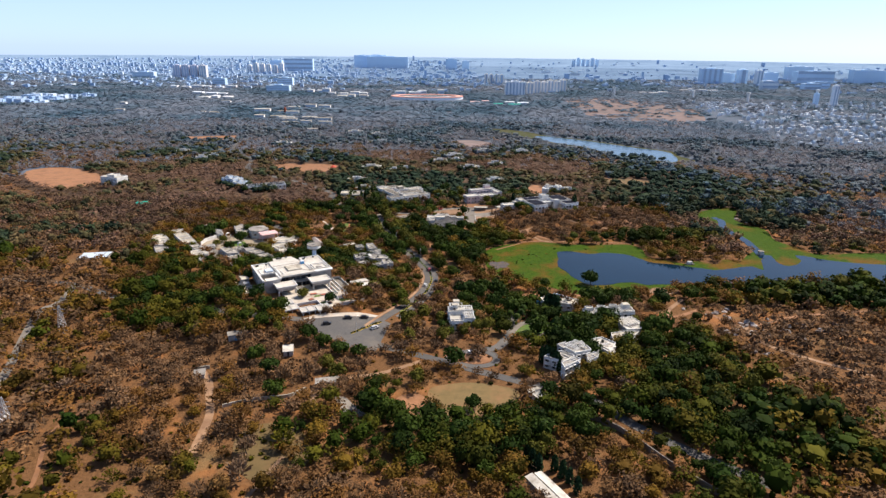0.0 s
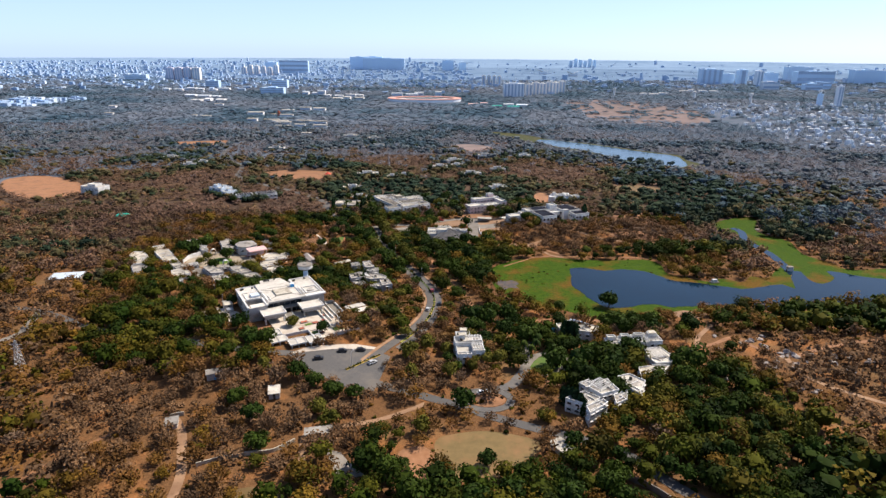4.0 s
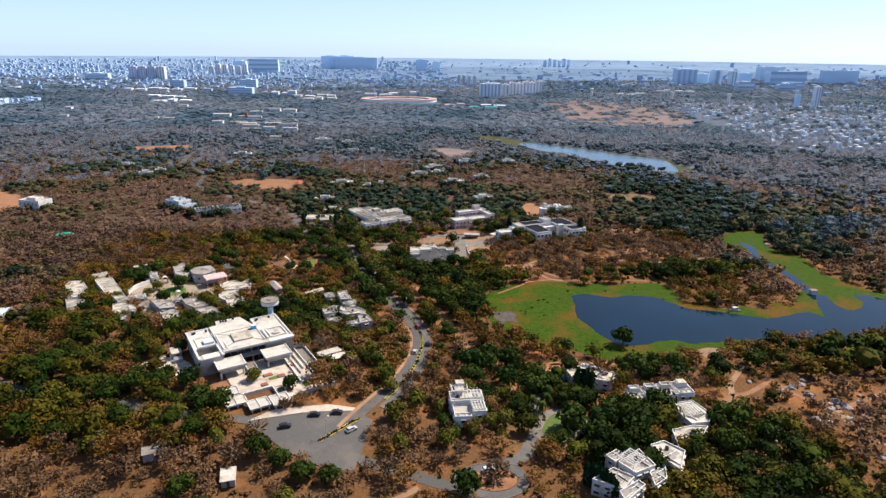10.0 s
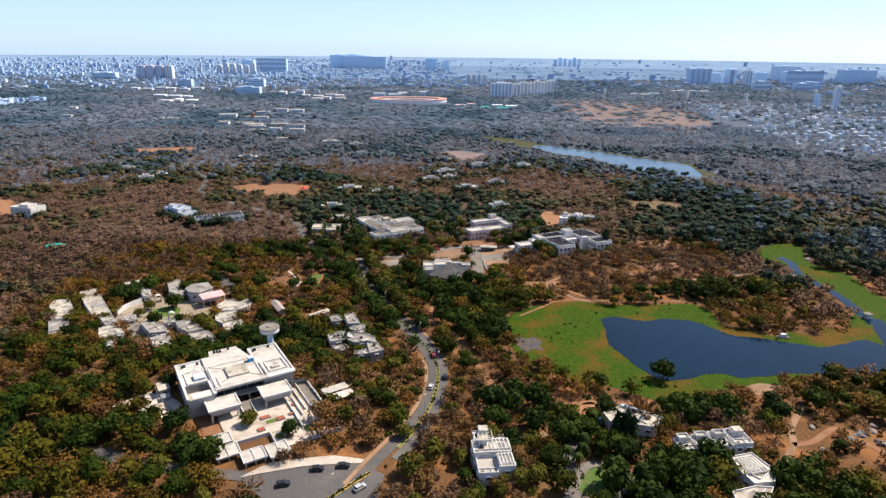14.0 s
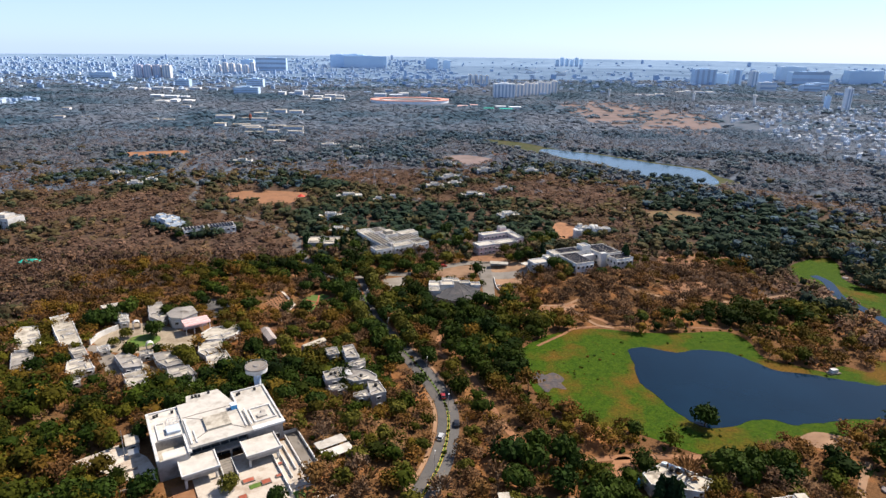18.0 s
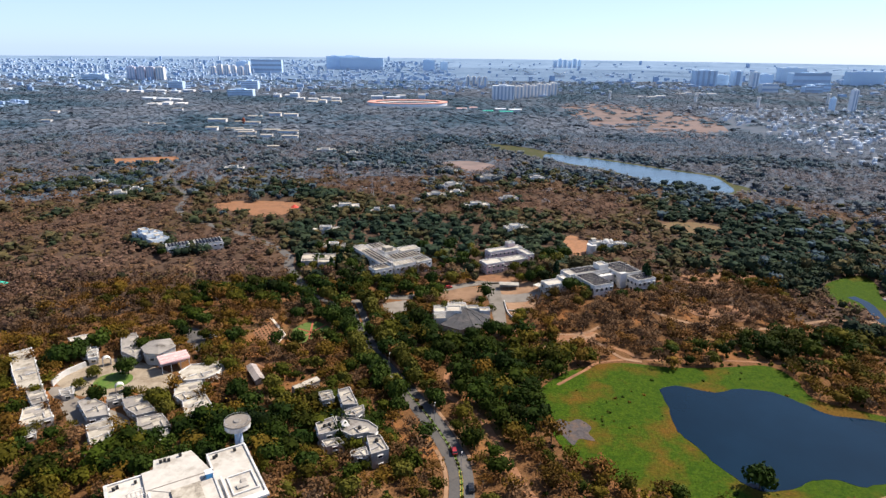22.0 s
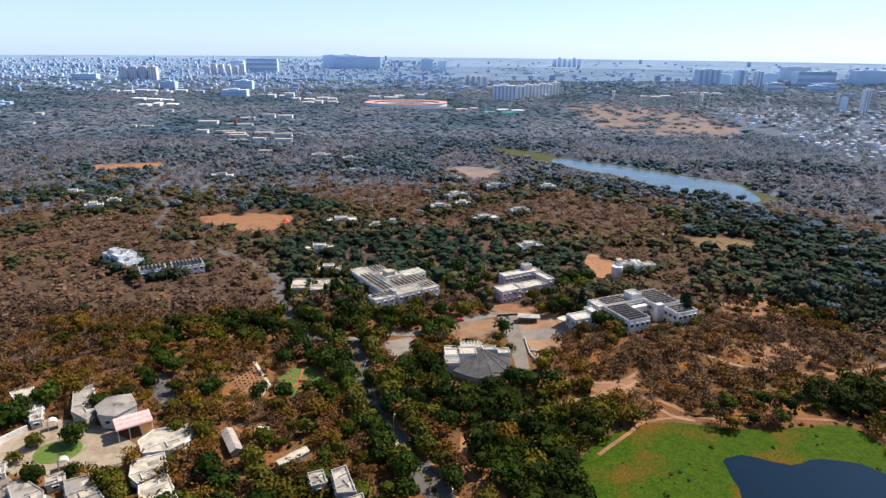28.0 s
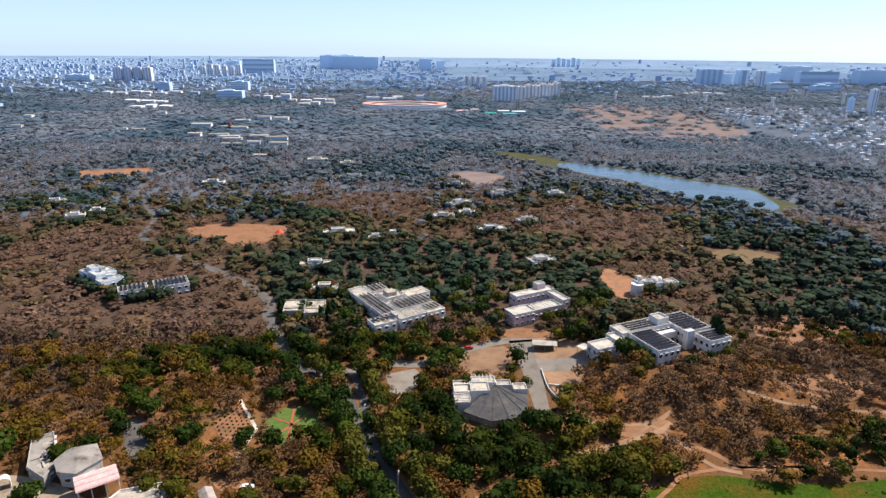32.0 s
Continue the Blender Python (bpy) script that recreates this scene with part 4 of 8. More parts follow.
def water_tower(x, y):
    t = thing("water_tower", pose(x, y, lift(x, y) - 4.2), "white mushroom-shaped concrete water tower behind the library", "water tower")
    part("shaft", tube(bmesh.new(), 0, 0, 0, 15.2, 1.3, 1.15, 20), BLUE_WALL, t, "pale blue-grey shaft")
    bm = tube(bmesh.new(), 0, 0, 14.6, 16.0, 1.2, 3.7, 28, False)
    part("cone", bm, CONCRETE, t)
    bm = tube(bmesh.new(), 0, 0, 16.0, 17.6, 3.8, 3.8, 28)
    part("drum", bm, WHITE, t)
    bm = tube(bmesh.new(), 0, 0, 17.6, 17.95, 4.0, 3.9, 28)
    part("rim", bm, CONCRETE, t)
    part("lid", tube(bmesh.new(), 0, 0, 17.96, 18.35, 1.3, 1.0, 16), GREY_ROOF, t)
    bm = bmesh.new()
    for k in range(14):
        a = math.tau * k / 14
        bar(bm, (3.7 * math.cos(a), 3.7 * math.sin(a), 17.9), (3.7 * math.cos(a), 3.7 * math.sin(a), 18.7), 0.05)
        b = math.tau * (k + 1) / 14
        bar(bm, (3.7 * math.cos(a), 3.7 * math.sin(a), 18.7), (3.7 * math.cos(b), 3.7 * math.sin(b), 18.7), 0.05)
    part("railing", bm, STEEL, t)
    clear_rect(x, y, 5, 5, 0)


water_tower(-65.3, 337.2)


def simple_house(name, label, category, x, y, turn, blocks, roofs=(), tanks=(), group="", wall=WHITE, roof=WHITE_ROOF, clear=0.2, **more):
    """A flat-roofed house of several blocks in its own plan: x0, y0, x1, y1, height, storeys."""
    up = lift(x, y)
    m = pose(x, y, up, 0, 0, turn)
    t = thing(name, m, label, category, group)
    for n, (x0, y0, x1, y1, z1, st) in enumerate(blocks):
        block(t, x0, y0, x1, y1, -1.0, z1 - up, wall, roofs[n] if n < len(roofs) else roof, st, **more)
        cx, cy = on(m, (x0 + x1) / 2, (y0 + y1) / 2)[:2]
        clear_rect(cx, cy, x1 - x0, y1 - y0, turn, clear)
    rng = random.Random(int(abs(13 * x + 7 * y)))
    for x0, y0, x1, y1, z1, st in blocks:
        w, d, z = x1 - x0, y1 - y0, z1 - up + 0.06
        if w * d < 35 or y > 580:
            continue
        u, v = x0 + w * (0.15 + 0.4 * rng.random()), y0 + d * (0.5 + 0.2 * rng.random())
        if z1 > 5:
            slab(t, "roof_room", u, v, u + 2.6, v + 2.3, z, z + 2.1, wall)
            slab(t, "roof_room_slab", u - 0.3, v - 0.3, u + 2.9, v + 2.6, z + 2.1, z + 2.25, CREAM_ROOF)
        v = y0 + d * (0.25 + 0.15 * rng.random())
        slab(t, "roof_wall", x0 + 0.3, v, x1 - 0.3, v + 0.18, z, z + 0.45, wall)
        u = x0 + w * (0.6 + 0.25 * rng.random())
        slab(t, "roof_wall", u, y0 + 0.3, u + 0.18, v - 0.02, z, z + 0.45, wall)
        slab(t, "roof_patch", u + 0.3, v + 0.4, min(u + 3.4, x1 - 0.4), min(v + 3.5, y1 - 0.4), z, z + 0.03, GREY_ROOF if roof is not GREY_ROOF else CREAM_ROOF, "stained roof patch")
        slab(t, "roof_vent", x0 + 0.8, y0 + 0.6, x0 + 1.6, y0 + 1.3, z, z + 0.6, CONCRETE)
    for tx, ty, tz in tanks:
        tank(*on(m, tx, ty, tz + 0.06 - up))
    return m, t


def poly_house(name, label, category, pts, h, wall, roof, group="", parapet=0.45, pitch=3.2, storeys=1):
    """A flat-roofed house over any outline, with parapets, windows along its sides and clutter on the roof."""
    cx, cy = sum(p[0] for p in pts) / len(pts), sum(p[1] for p in pts) / len(pts)
    up = lift(cx, cy)
    rng = random.Random(int(abs(31 * cx + 17 * cy)))
    t = thing(name, pose(cx, cy, up), label, category, group)
    q = [Vector((x - cx, y - cy)) for x, y in pts]
    if sum(a.x * b.y - a.y * b.x for a, b in zip(q, q[1:] + q[:1])) < 0:
        q.reverse()
    part("wall", prism(bmesh.new(), [tuple(p) for p in q], -1.0, h - up), wall, t)
    part("roof", prism(bmesh.new(), [tuple(0.96 * p) for p in q], h - up - 0.1, h - up + 0.06), roof, t)
    for a, b in zip(q, q[1:] + q[:1]):
        d = (b - a).length
        turn = math.degrees(math.atan2(b.y - a.y, b.x - a.x))
        m = pose(a.x, a.y, h - up, 0, 0, turn)
        part("parapet", box(bmesh.new(), -0.1, -0.1, 0.01, d - 0.12, 0.15, parapet), wall, t, "", m)
        n = int(d // pitch)
        for k in range(n):
            for f in range(storeys):
                p = a + (b - a) * ((k + 0.5) / n)
                out = Vector((b.y - a.y, a.x - b.x)).normalized() * 0.003
                window_at(t, p.x + out.x, p.y + out.y, (f + 0.55) * (h - up) / storeys, turn, 1.6, 1.2)
    z = h - up + 0.06
    for k in range(3):
        c = q[k % len(q)] * (0.25 + 0.3 * rng.random())
        part("roof_wall", box(bmesh.new(), -1.8, -0.1, 0, 1.8, 0.1, 0.45), wall, t, "", pose(c.x, c.y, z, 0, 0, 35 + 90 * (k % 2)))
        c = q[(k + 1) % len(q)] * (0.2 + 0.35 * rng.random())
        part("roof_patch", box(bmesh.new(), -1.5, -1.1, 0, 1.6, 1.2, 0.03), GREY_ROOF if roof is not GREY_ROOF else CREAM_ROOF, t, "stained roof patch", pose(c.x, c.y, z + 0.01 * k, 0, 0, 30))
    CLEAR_POLYS.append(list(pts))
    return t


# ---- grey residence with angled wings, beside the road ----
for h, *pts in ((6.8, (-45.8, 371.7), (-41.6, 373.0), (-39.8, 367.2), (-43.9, 366.0)), (7.6, (-38.9, 371.6), (-34.9, 373.6), (-31.1, 362.1), (-36.2, 361.7)),
                (7.4, (-35.8, 358.0), (-33.0, 359.8), (-29.2, 361.6), (-28.6, 359.0), (-31.5, 355.3), (-34.4, 355.8)), (7.2, (-44.2, 351.5), (-38.8, 355.3), (-36.3, 347.3), (-42.3, 345.1)),
                (5.4, (-41.4, 344.3), (-36.0, 345.7), (-34.2, 342.9), (-39.7, 341.0)), (6.8, (-38.2, 355.6), (-31.5, 354.4), (-27.0, 352.8), (-23.6, 349.0), (-24.5, 345.3), (-27.0, 346.3), (-31.8, 344.8), (-35.4, 347.5)),
                (7.4, (-26.8, 343.1), (-22.7, 343.8), (-19.7, 336.3), (-25.0, 333.9)), (7.0, (-31.5, 336.3), (-26.9, 338.2), (-25.9, 334.2), (-31.0, 333.7))):
    poly_house("hostel", "grey stained residence wing with an angled flat roof", "hostel", pts, h, GREY_WALL, GREY_ROOF, "angled residence wings", parapet=0.5, storeys=2)
peak = thing("roof_pyramid", pose(-35.0, 351.6, 6.9, 0, 0, 20), "white folded pyramid roof light on the residence", "roof light")
bm = bmesh.new()
ring = [bm.verts.new((2.3 * math.cos(a), 2.3 * math.sin(a), 0)) for a in (0.8, 2.4, 3.9, 5.5)]
tip = bm.verts.new((0.2, 0.3, 1.5))
for k in range(4):
    bm.faces.new((ring[k - 1], ring[k], tip))
bm.faces.new(ring[::-1])
part("roof", bm, WHITE, peak)
tank(-39.6, 357.4, 0.8 + lift(-39.6, 357.4), BLUE_SHEET, 0.9, 5.4)
for x, y in ((-41.0, 349.5), (-39.5, 350.2), (-29.5, 348.6), (-23.6, 340.6)):
    tank(x, y, 7.27 if x < -38 else 6.87 if x < -25 else 7.47)

# ---- white houses south of the lake ----
simple_house("guest_house", "white stepped guest house with open roof frames", "house", 11.0, 260.0, 2, [(0.5, 1, 6.5, 9, 4.6, 2), (6.8, 2.5, 12, 8.6, 5.4, 2), (0, 9, 12, 15.5, 5.9, 2), (1, 15.7, 7.5, 21.5, 5.2, 2), (7.7, 15.7, 11.5, 20, 4.4, 1)], tanks=((3, 12, 5.9), (2, 19, 5.2)))
for h, *pts in ((5.0, (49.2, 226.3), (57.1, 231.0), (62.0, 226.6), (57.0, 221.5)), (5.6, (55.2, 219.9), (62.4, 224.3), (63.6, 222.3), (55.5, 215.7)), (6.0, (59.2, 232.3), (67.7, 238.2), (69.9, 230.3), (62.6, 227.1)),
                (4.6, (57.0, 237.6), (61.2, 240.2), (62.7, 237.8), (59.1, 234.1)), (4.8, (67.6, 228.6), (73.6, 231.7), (71.7, 225.8), (66.9, 222.6)), (5.6, (72.3, 240.6), (77.8, 242.6), (82.3, 237.1), (77.0, 228.3), (74.4, 232.9))):
    poly_house("staff_house", "white cubic staff house with flat roofs", "house", pts, h, WHITE, WHITE_ROOF, "joined staff houses", parapet=0.6, pitch=2.6, storeys=2)
tank(65.0, 233.5, 6.07), tank(77.0, 238.5, 5.67)
poly_house("long_house", "long low white house with a pale stained roof", "house", [(59.2, 292.5), (68.0, 297.6), (79.2, 288.3), (73.9, 283.4), (59.9, 287.5)], 4.0, WHITE, CREAM_ROOF)
for k in range(4):
    simple_house("row_house", "white terraced house with a raised roof frame", "house", 77.5 + 6.1 * k, 270.0 + 0.3 * k, 2, [(0, 0, 5.9, 6.5 + 0.6 * k, 4.2 + 0.35 * k, 1 + (k > 1)), (1, 4.4, 4.8, 6.9, 5.5 + 0.35 * k, 2)], group="white terraced row", pitch=2.6)
poly_house("club_house", "white club house with a pale angular roof", "house", [(92.3, 266.5), (99.4, 268.0), (102.2, 258.7), (99.0, 254.4), (92.6, 253.9), (91.2, 259.3)], 4.2, WHITE, WHITE_ROOF)
poly_house("club_house", "low club house wing with a worn cream roof", "house", [(84.7, 251.4), (92.7, 253.4), (97.7, 252.6), (92.8, 246.8), (82.9, 242.7)], 3.6, WHITE, CREAM_ROOF)

# ---- courtyard school, left of the road ----
SCHOOL_LOOK = {"C": (WHITE, CREAM_ROOF, "stained cream flat-roofed school block with low parapets"), "G": (GREY_WALL, GREY_ROOF, "weathered grey flat-roofed school block with low parapets"),
               "W": (WHITE, WHITE_ROOF, "low white school annex with a clean flat roof")}


def school_block(look_key, h, *pts):
    wall, roof, label = SCHOOL_LOOK[look_key]
    return poly_house("school_block", label, "school", list(pts), h, wall, roof, "courtyard school", parapet=0.35)


# west wings
school_block("C", 3.2, (-163.0, 428.1), (-156.3, 431.7), (-146.8, 415.1), (-149.9, 413.4))
school_block("W", 2.9, (-150.5, 418.5), (-146.9, 419.9), (-142.2, 410.4), (-145.3, 409.1))
school_block("C", 3.6, (-179.4, 413.7), (-173.1, 418.7), (-162.3, 402.6), (-152.3, 387.6), (-158.7, 384.0), (-169.1, 398.2))
school_block("G", 2.9, (-156.4, 384.3), (-151.5, 386.7), (-144.4, 376.9), (-148.4, 374.3))
school_block("C", 2.9, (-150.2, 371.8), (-143.9, 375.9), (-137.2, 366.4), (-145.3, 360.4))
school_block("W", 2.2, (-144.6, 360.4), (-141.5, 362.8), (-138.3, 357.7), (-140.9, 355.8))
school_block("C", 3.6, (-188.7, 403.0), (-180.1, 404.8), (-170.4, 390.2), (-167.5, 382.2), (-175.8, 380.3))
school_block("G", 2.9, (-176.8, 379.8), (-168.6, 381.6), (-160.9, 365.0), (-168.3, 364.4))
school_block("W", 1.9, (-145.4, 386.0), (-141.7, 388.6), (-138.6, 383.1), (-142.1, 381.7))
# north and east wings
school_block("G", 3.6, (-140.1, 428.0), (-135.1, 431.7), (-125.7, 414.5), (-126.1, 408.2), (-133.6, 413.4))
school_block("C", 2.9, (-104.4, 396.1), (-101.6, 402.0), (-87.1, 405.6), (-89.0, 394.5), (-92.7, 390.6), (-100.5, 389.3))
school_block("C", 3.0, (-102.1, 385.7), (-93.4, 389.2), (-89.3, 379.7), (-96.1, 374.7), (-99.8, 378.0))
school_block("C", 3.3, (-95.2, 373.3), (-88.7, 378.3), (-81.4, 366.4), (-90.3, 361.6))
# south wings
school_block("G", 2.9, (-118.2, 377.1), (-112.3, 379.7), (-102.9, 368.6), (-108.5, 365.9), (-114.4, 370.8))
school_block("G", 3.3, (-107.5, 363.7), (-100.1, 366.3), (-94.4, 358.9), (-104.0, 356.0))
school_block("W", 1.9, (-104.2, 356.0), (-95.1, 357.9), (-93.6, 353.4), (-102.2, 352.4))
school_block("G", 3.3, (-132.9, 375.1), (-130.5, 378.6), (-121.6, 372.7), (-118.2, 366.2), (-124.7, 364.5))
school_block("G", 2.6, (-124.9, 379.7), (-120.5, 381.3), (-118.6, 377.9), (-122.6, 375.6))
school_block("C", 2.9, (-123.2, 360.4), (-117.4, 364.7), (-109.6, 353.2), (-116.2, 348.9))
school_block("G", 2.4, (-118.4, 349.0), (-111.3, 352.3), (-108.4, 347.1), (-115.0, 342.8))
sheet("pavement", smooth_line([(-153.3, 397), (-153.7, 404.6), (-147.6, 412), (-141.1, 415), (-125.9, 411), (-116.5, 405.6), (-106, 398), (-104, 390), (-112, 384), (-118.5, 388), (-123.6, 385), (-133.3, 384), (-141.5, 387)], 3, True), 0.02, SAND, "sandy worn court between the school wings", "pavement")
sheet("pavement", smooth_line([(-148, 392), (-141, 386), (-134, 381), (-124, 376), (-113, 369), (-108, 358), (-119, 368), (-130, 365), (-142, 379), (-152, 390)], 3, True), 0.015, CONCRETE, "grey concrete lane between the school wings", "pavement")
strip("court_wall", smooth_line([(-151.4, 392.5), (-151.2, 398.5), (-149.2, 403.4), (-146, 408)], 4), 0.5, 2.4, WHITE, "curved white wall round the school court", "wall", clear=0.3)

# ---- courtyard school: lawn, hall, pink roof ----
sheet("lawn", [(-130 + 7.2 * math.cos(a), 396 + 6.4 * math.sin(a)) for a in np.linspace(0, math.tau, 28, endpoint=False)], 0.1, LAWN, "round mown lawn in the school court", "lawn", clear=False)
sheet("parking", smooth_line([(-117.2, 441.5), (-109.8, 441.2), (-101.1, 421.5), (-108, 421.8)], 3, True), 0.04, ASPHALT, "small grey car park behind the school hall", "parking")


def school_hall():
    pts = [(-8, -1.5), (-6.4, 4.5), (0.6, 6.2), (5.4, -1), (1.0, -7.5), (-4.5, -6.5)]
    t = thing("school_hall", pose(-117, 415, 0), "polygonal hall with a low grey slab roof", "hall")
    part("wall", prism(bmesh.new(), pts, -0.2, 5.6), WHITE, t)
    bm = bmesh.new()
    rim = [bm.verts.new((1.08 * x, 1.08 * y, 5.61)) for x, y in pts]
    low = [bm.verts.new((1.08 * x, 1.08 * y, 5.4)) for x, y in pts]
    top = bm.verts.new((-1.6, -0.6, 6.9))
    for k in range(len(pts)):
        bm.faces.new((rim[k - 1], rim[k], top))
        bm.faces.new((low[k - 1], low[k], rim[k], rim[k - 1]))
    part("roof", bm, GREY_ROOF, t, "faceted grey slab roof")
    for x, y, turn in ((-1.8, -7.1, 10), (3.3, -4.4, 56), (-6.2, -4.2, -55)):
        window_at(t, x, y, 2.8, turn, 2.2, 1.4)
    clear_rect(-117, 415, 15, 14, 0)
    s = thing("assembly_shed", pose(-109.6, 405.7, 0, 0, 0, 31), "open shed with three pink barrel ribs along its roof", "shed")
    for k in range(3):
        bm = bmesh.new()
        y0 = -4.0 + 2.7 * k
        ring = [(y0 + 1.3 - 1.3 * math.cos(math.pi * j / 6), 4.6 + 0.8 * math.sin(math.pi * j / 6)) for j in range(7)]
        a, b = [bm.verts.new((-5.7, y, z)) for y, z in ring], [bm.verts.new((5.7, y, z)) for y, z in ring]
        for j in range(6):
            bm.faces.new((a[j], a[j + 1], b[j + 1], b[j]))
        bm.faces.new(a), bm.faces.new(b[::-1])
        part("roof_vault", bm, PINK_ROOF, s)
        slab(s, "gutter", -5.7, y0 + 2.6, 5.7, y0 + 2.7, 4.5, 4.75, WHITE)
    pole_row(s, [(x, y) for x in (-5.2, -1.8, 1.8, 5.2) for y in (-3.7, 3.8)], 0, 4.6, 0.15)
    slab(s, "back_wall", -5.4, 3.4, 5.4, 3.6, 0, 4.5, PINK_WALL)
    clear_rect(-109.6, 405.7, 12, 9, 31)
    h = thing("hut", pose(-74.5, 396.2, 0, 0, 0, -62), "long low hut with a brown sheet roof", "hut")
    slab(h, "wall", -6.4, -1.6, 6.4, 1.6, 0, 2.4, GREY_WALL)
    bm = bmesh.new()
    for sgn in (-1, 1):
        vs = [bm.verts.new(v) for v in ((-6.8, sgn * 2.1, 2.2), (6.8, sgn * 2.1, 2.2), (6.8, 0, 3.2), (-6.8, 0, 3.2))]
        bm.faces.new(vs if sgn < 0 else vs[::-1])
    part("roof", bm, ROCK, h)
    clear_rect(-74.5, 396.2, 14, 5, -62)
    sheet("bare_ground", smooth_line([(-77, 408), (-70, 409.5), (-64.5, 405), (-69, 402.5), (-74, 404)], 3, True), 0.02, DIRT, "bare orange earth beside the long hut", "bare ground")
    h = thing("shelter", pose(-53, 386, 0, 0, 0, 42), "long shelter with a pale curved roof", "shelter")
    bm = bmesh.new()
    ring = [(-1.8 + 0.6 * j, 2.6 + 0.8 * math.sin(math.pi * j / 6)) for j in range(7)]
    a, b = [bm.verts.new((-5.5, y, z)) for y, z in ring], [bm.verts.new((5.5, y, z)) for y, z in ring]
    for j in range(6):
        bm.faces.new((a[j], a[j + 1], b[j + 1], b[j]))
    part("roof", bm, CREAM_ROOF, h)
    slab(h, "wall", -5.3, -1.6, 5.3, 1.6, 0, 2.6, GREY_WALL)
    clear_rect(-53, 386, 11, 4, 42)
    for x, y, w in ((-138.2, 409.2, 1.6), (-123.6, 387.3, 1.6)):
        g = thing("gateway", pose(x, y, 0, 0, 0, 30), "white arched gateway into the school court", "gateway", "school gateways")
        bm = bmesh.new()
        ring = [(w * math.cos(math.pi * j / 8), 2.2 + w * math.sin(math.pi * j / 8)) for j in range(9)]
        a, b = [bm.verts.new((u, -1.2, z)) for u, z in ring], [bm.verts.new((u, 1.2, z)) for u, z in ring]
        for j in range(8):
            bm.faces.new((a[j], a[j + 1], b[j + 1], b[j])[::-1])
        part("vault", bm, WHITE, g)
        slab(g, "pier", -w, -1.2, -w + 0.3, 1.2, 0, 2.2, WHITE)
        slab(g, "pier", w - 0.3, -1.2, w, 1.2, 0, 2.2, WHITE)


school_hall()

# ---- vegetable garden and star lawn ----
sheet("garden_plot", [(-86, 439.5), (-78.5, 452), (-70.5, 434.5), (-74.8, 417)], 0.04, DIRT, "brown garden plot with rows of young plants", "garden")
strip("pavement", [(-80, 454), (-70, 435), (-73.5, 415)], 1.2, 0.07, PAVING, "pale garden path", "pavement")
sheet("lawn", smooth_line([(-67, 433), (-66, 443), (-59, 449), (-51, 443), (-48.5, 434), (-58.5, 424.5)], 3, True), 0.06, LAWN, "small green park lawn with crossing flower beds", "lawn")
for p, q in (((-64, 428.5), (-52, 445)), ((-65, 441), (-50, 432)), ((-59, 449), (-58, 426))):
    strip("flower_bed", [p, ((p[0] + q[0]) / 2, (p[1] + q[1]) / 2), q], 0.8, 0.16, BRICK_RED, "red flower bed edged in white across the lawn", "flower bed", kind="", clear=None)

GARDEN_ROWS = []
for k in range(7):
    for j in range(9):
        u, v = (k + 0.6) / 7.4, (j + 0.6) / 9.4
        a, b = Vector((-86, 439.5)).lerp(Vector((-78.5, 452)), u), Vector((-74.8, 417)).lerp(Vector((-70.5, 434.5)), u)
        GARDEN_ROWS.append(tuple(a.lerp(b, v)))


# ---- fan-roofed hall ----
def fan_hall():
    t = thing("auditorium", pose(14, 443, 0), "auditorium with a dark fan-shaped roof and white stepped terraces", "auditorium")
    hub = (1.5, 8.0)
    arc = [(-11.6, -5.6), (-7, -9.2), (-2.4, -12.2), (4, -11.2), (10.4, -8.8), (12.4, -2.5), (13.2, 4.0)]
    part("wall", prism(bmesh.new(), [hub] + [(0.97 * x, 0.97 * y) for x, y in arc], -0.2, 2.3), GREY_WALL, t)
    for k in range(len(arc) - 1):
        bm = bmesh.new()
        p, q = arc[k], arc[k + 1]
        a, b, c = (*hub, 5.2), (*p, 2.7), (*q, 2.7)
        up = [bm.verts.new(v) for v in (a, b, c)]
        dn = [bm.verts.new((v[0], v[1], v[2] - 0.35)) for v in (a, b, c)]
        bm.faces.new(up), bm.faces.new(dn[::-1])
        for j in range(3):
            bm.faces.new((up[j - 1], up[j], dn[j], dn[j - 1]))
        bmesh.ops.recalc_face_normals(bm, faces=bm.faces[:])
        part("roof_panel", bm, SLATE_ROOF, t)
        bm = bar(bmesh.new(), (hub[0], hub[1], 5.3), (p[0], p[1], 2.8), 0.1)
        part("ridge", bm, SLATE_ROOF, t)
    for x0, y0, x1, y1, z in ((-14.5, -3, -8.5, 3.5, 4.2), (-14.2, 3.6, -7, 9, 4.8), (-8, 3, -1, 9.5, 5.2), (-7, 9.6, 2.2, 14.5, 4.6), (-14, 9.2, -7.2, 13, 4.0), (2.4, 8.6, 8.2, 12.5, 4.0), (8.4, 5.0, 13.5, 9.5, 4.2)):
        block(t, x0, y0, x1, y1, -0.2, z, WHITE, CREAM_ROOF, 1, "WN", parapet=0.6)
    for k in range(6):
        part("roof_beam", bar(bmesh.new(), (-14.4, -2.5 + 1.1 * k, 5.4), (-8.6, -2.5 + 1.1 * k, 5.4), 0.14), WHITE, t)
        part("roof_beam", bar(bmesh.new(), (-6.5 + 1.4 * k, 9.8, 6.0), (-6.5 + 1.4 * k, 14.3, 6.0), 0.14), WHITE, t)
    for x in (-14.4, -8.6):
        for y in (-2.6, 3.1):
            part("beam_post", bar(bmesh.new(), (x, y, 4.2), (x, y, 5.4), 0.15), WHITE, t)
    clear_rect(14, 441, 30, 31, 0, 0)


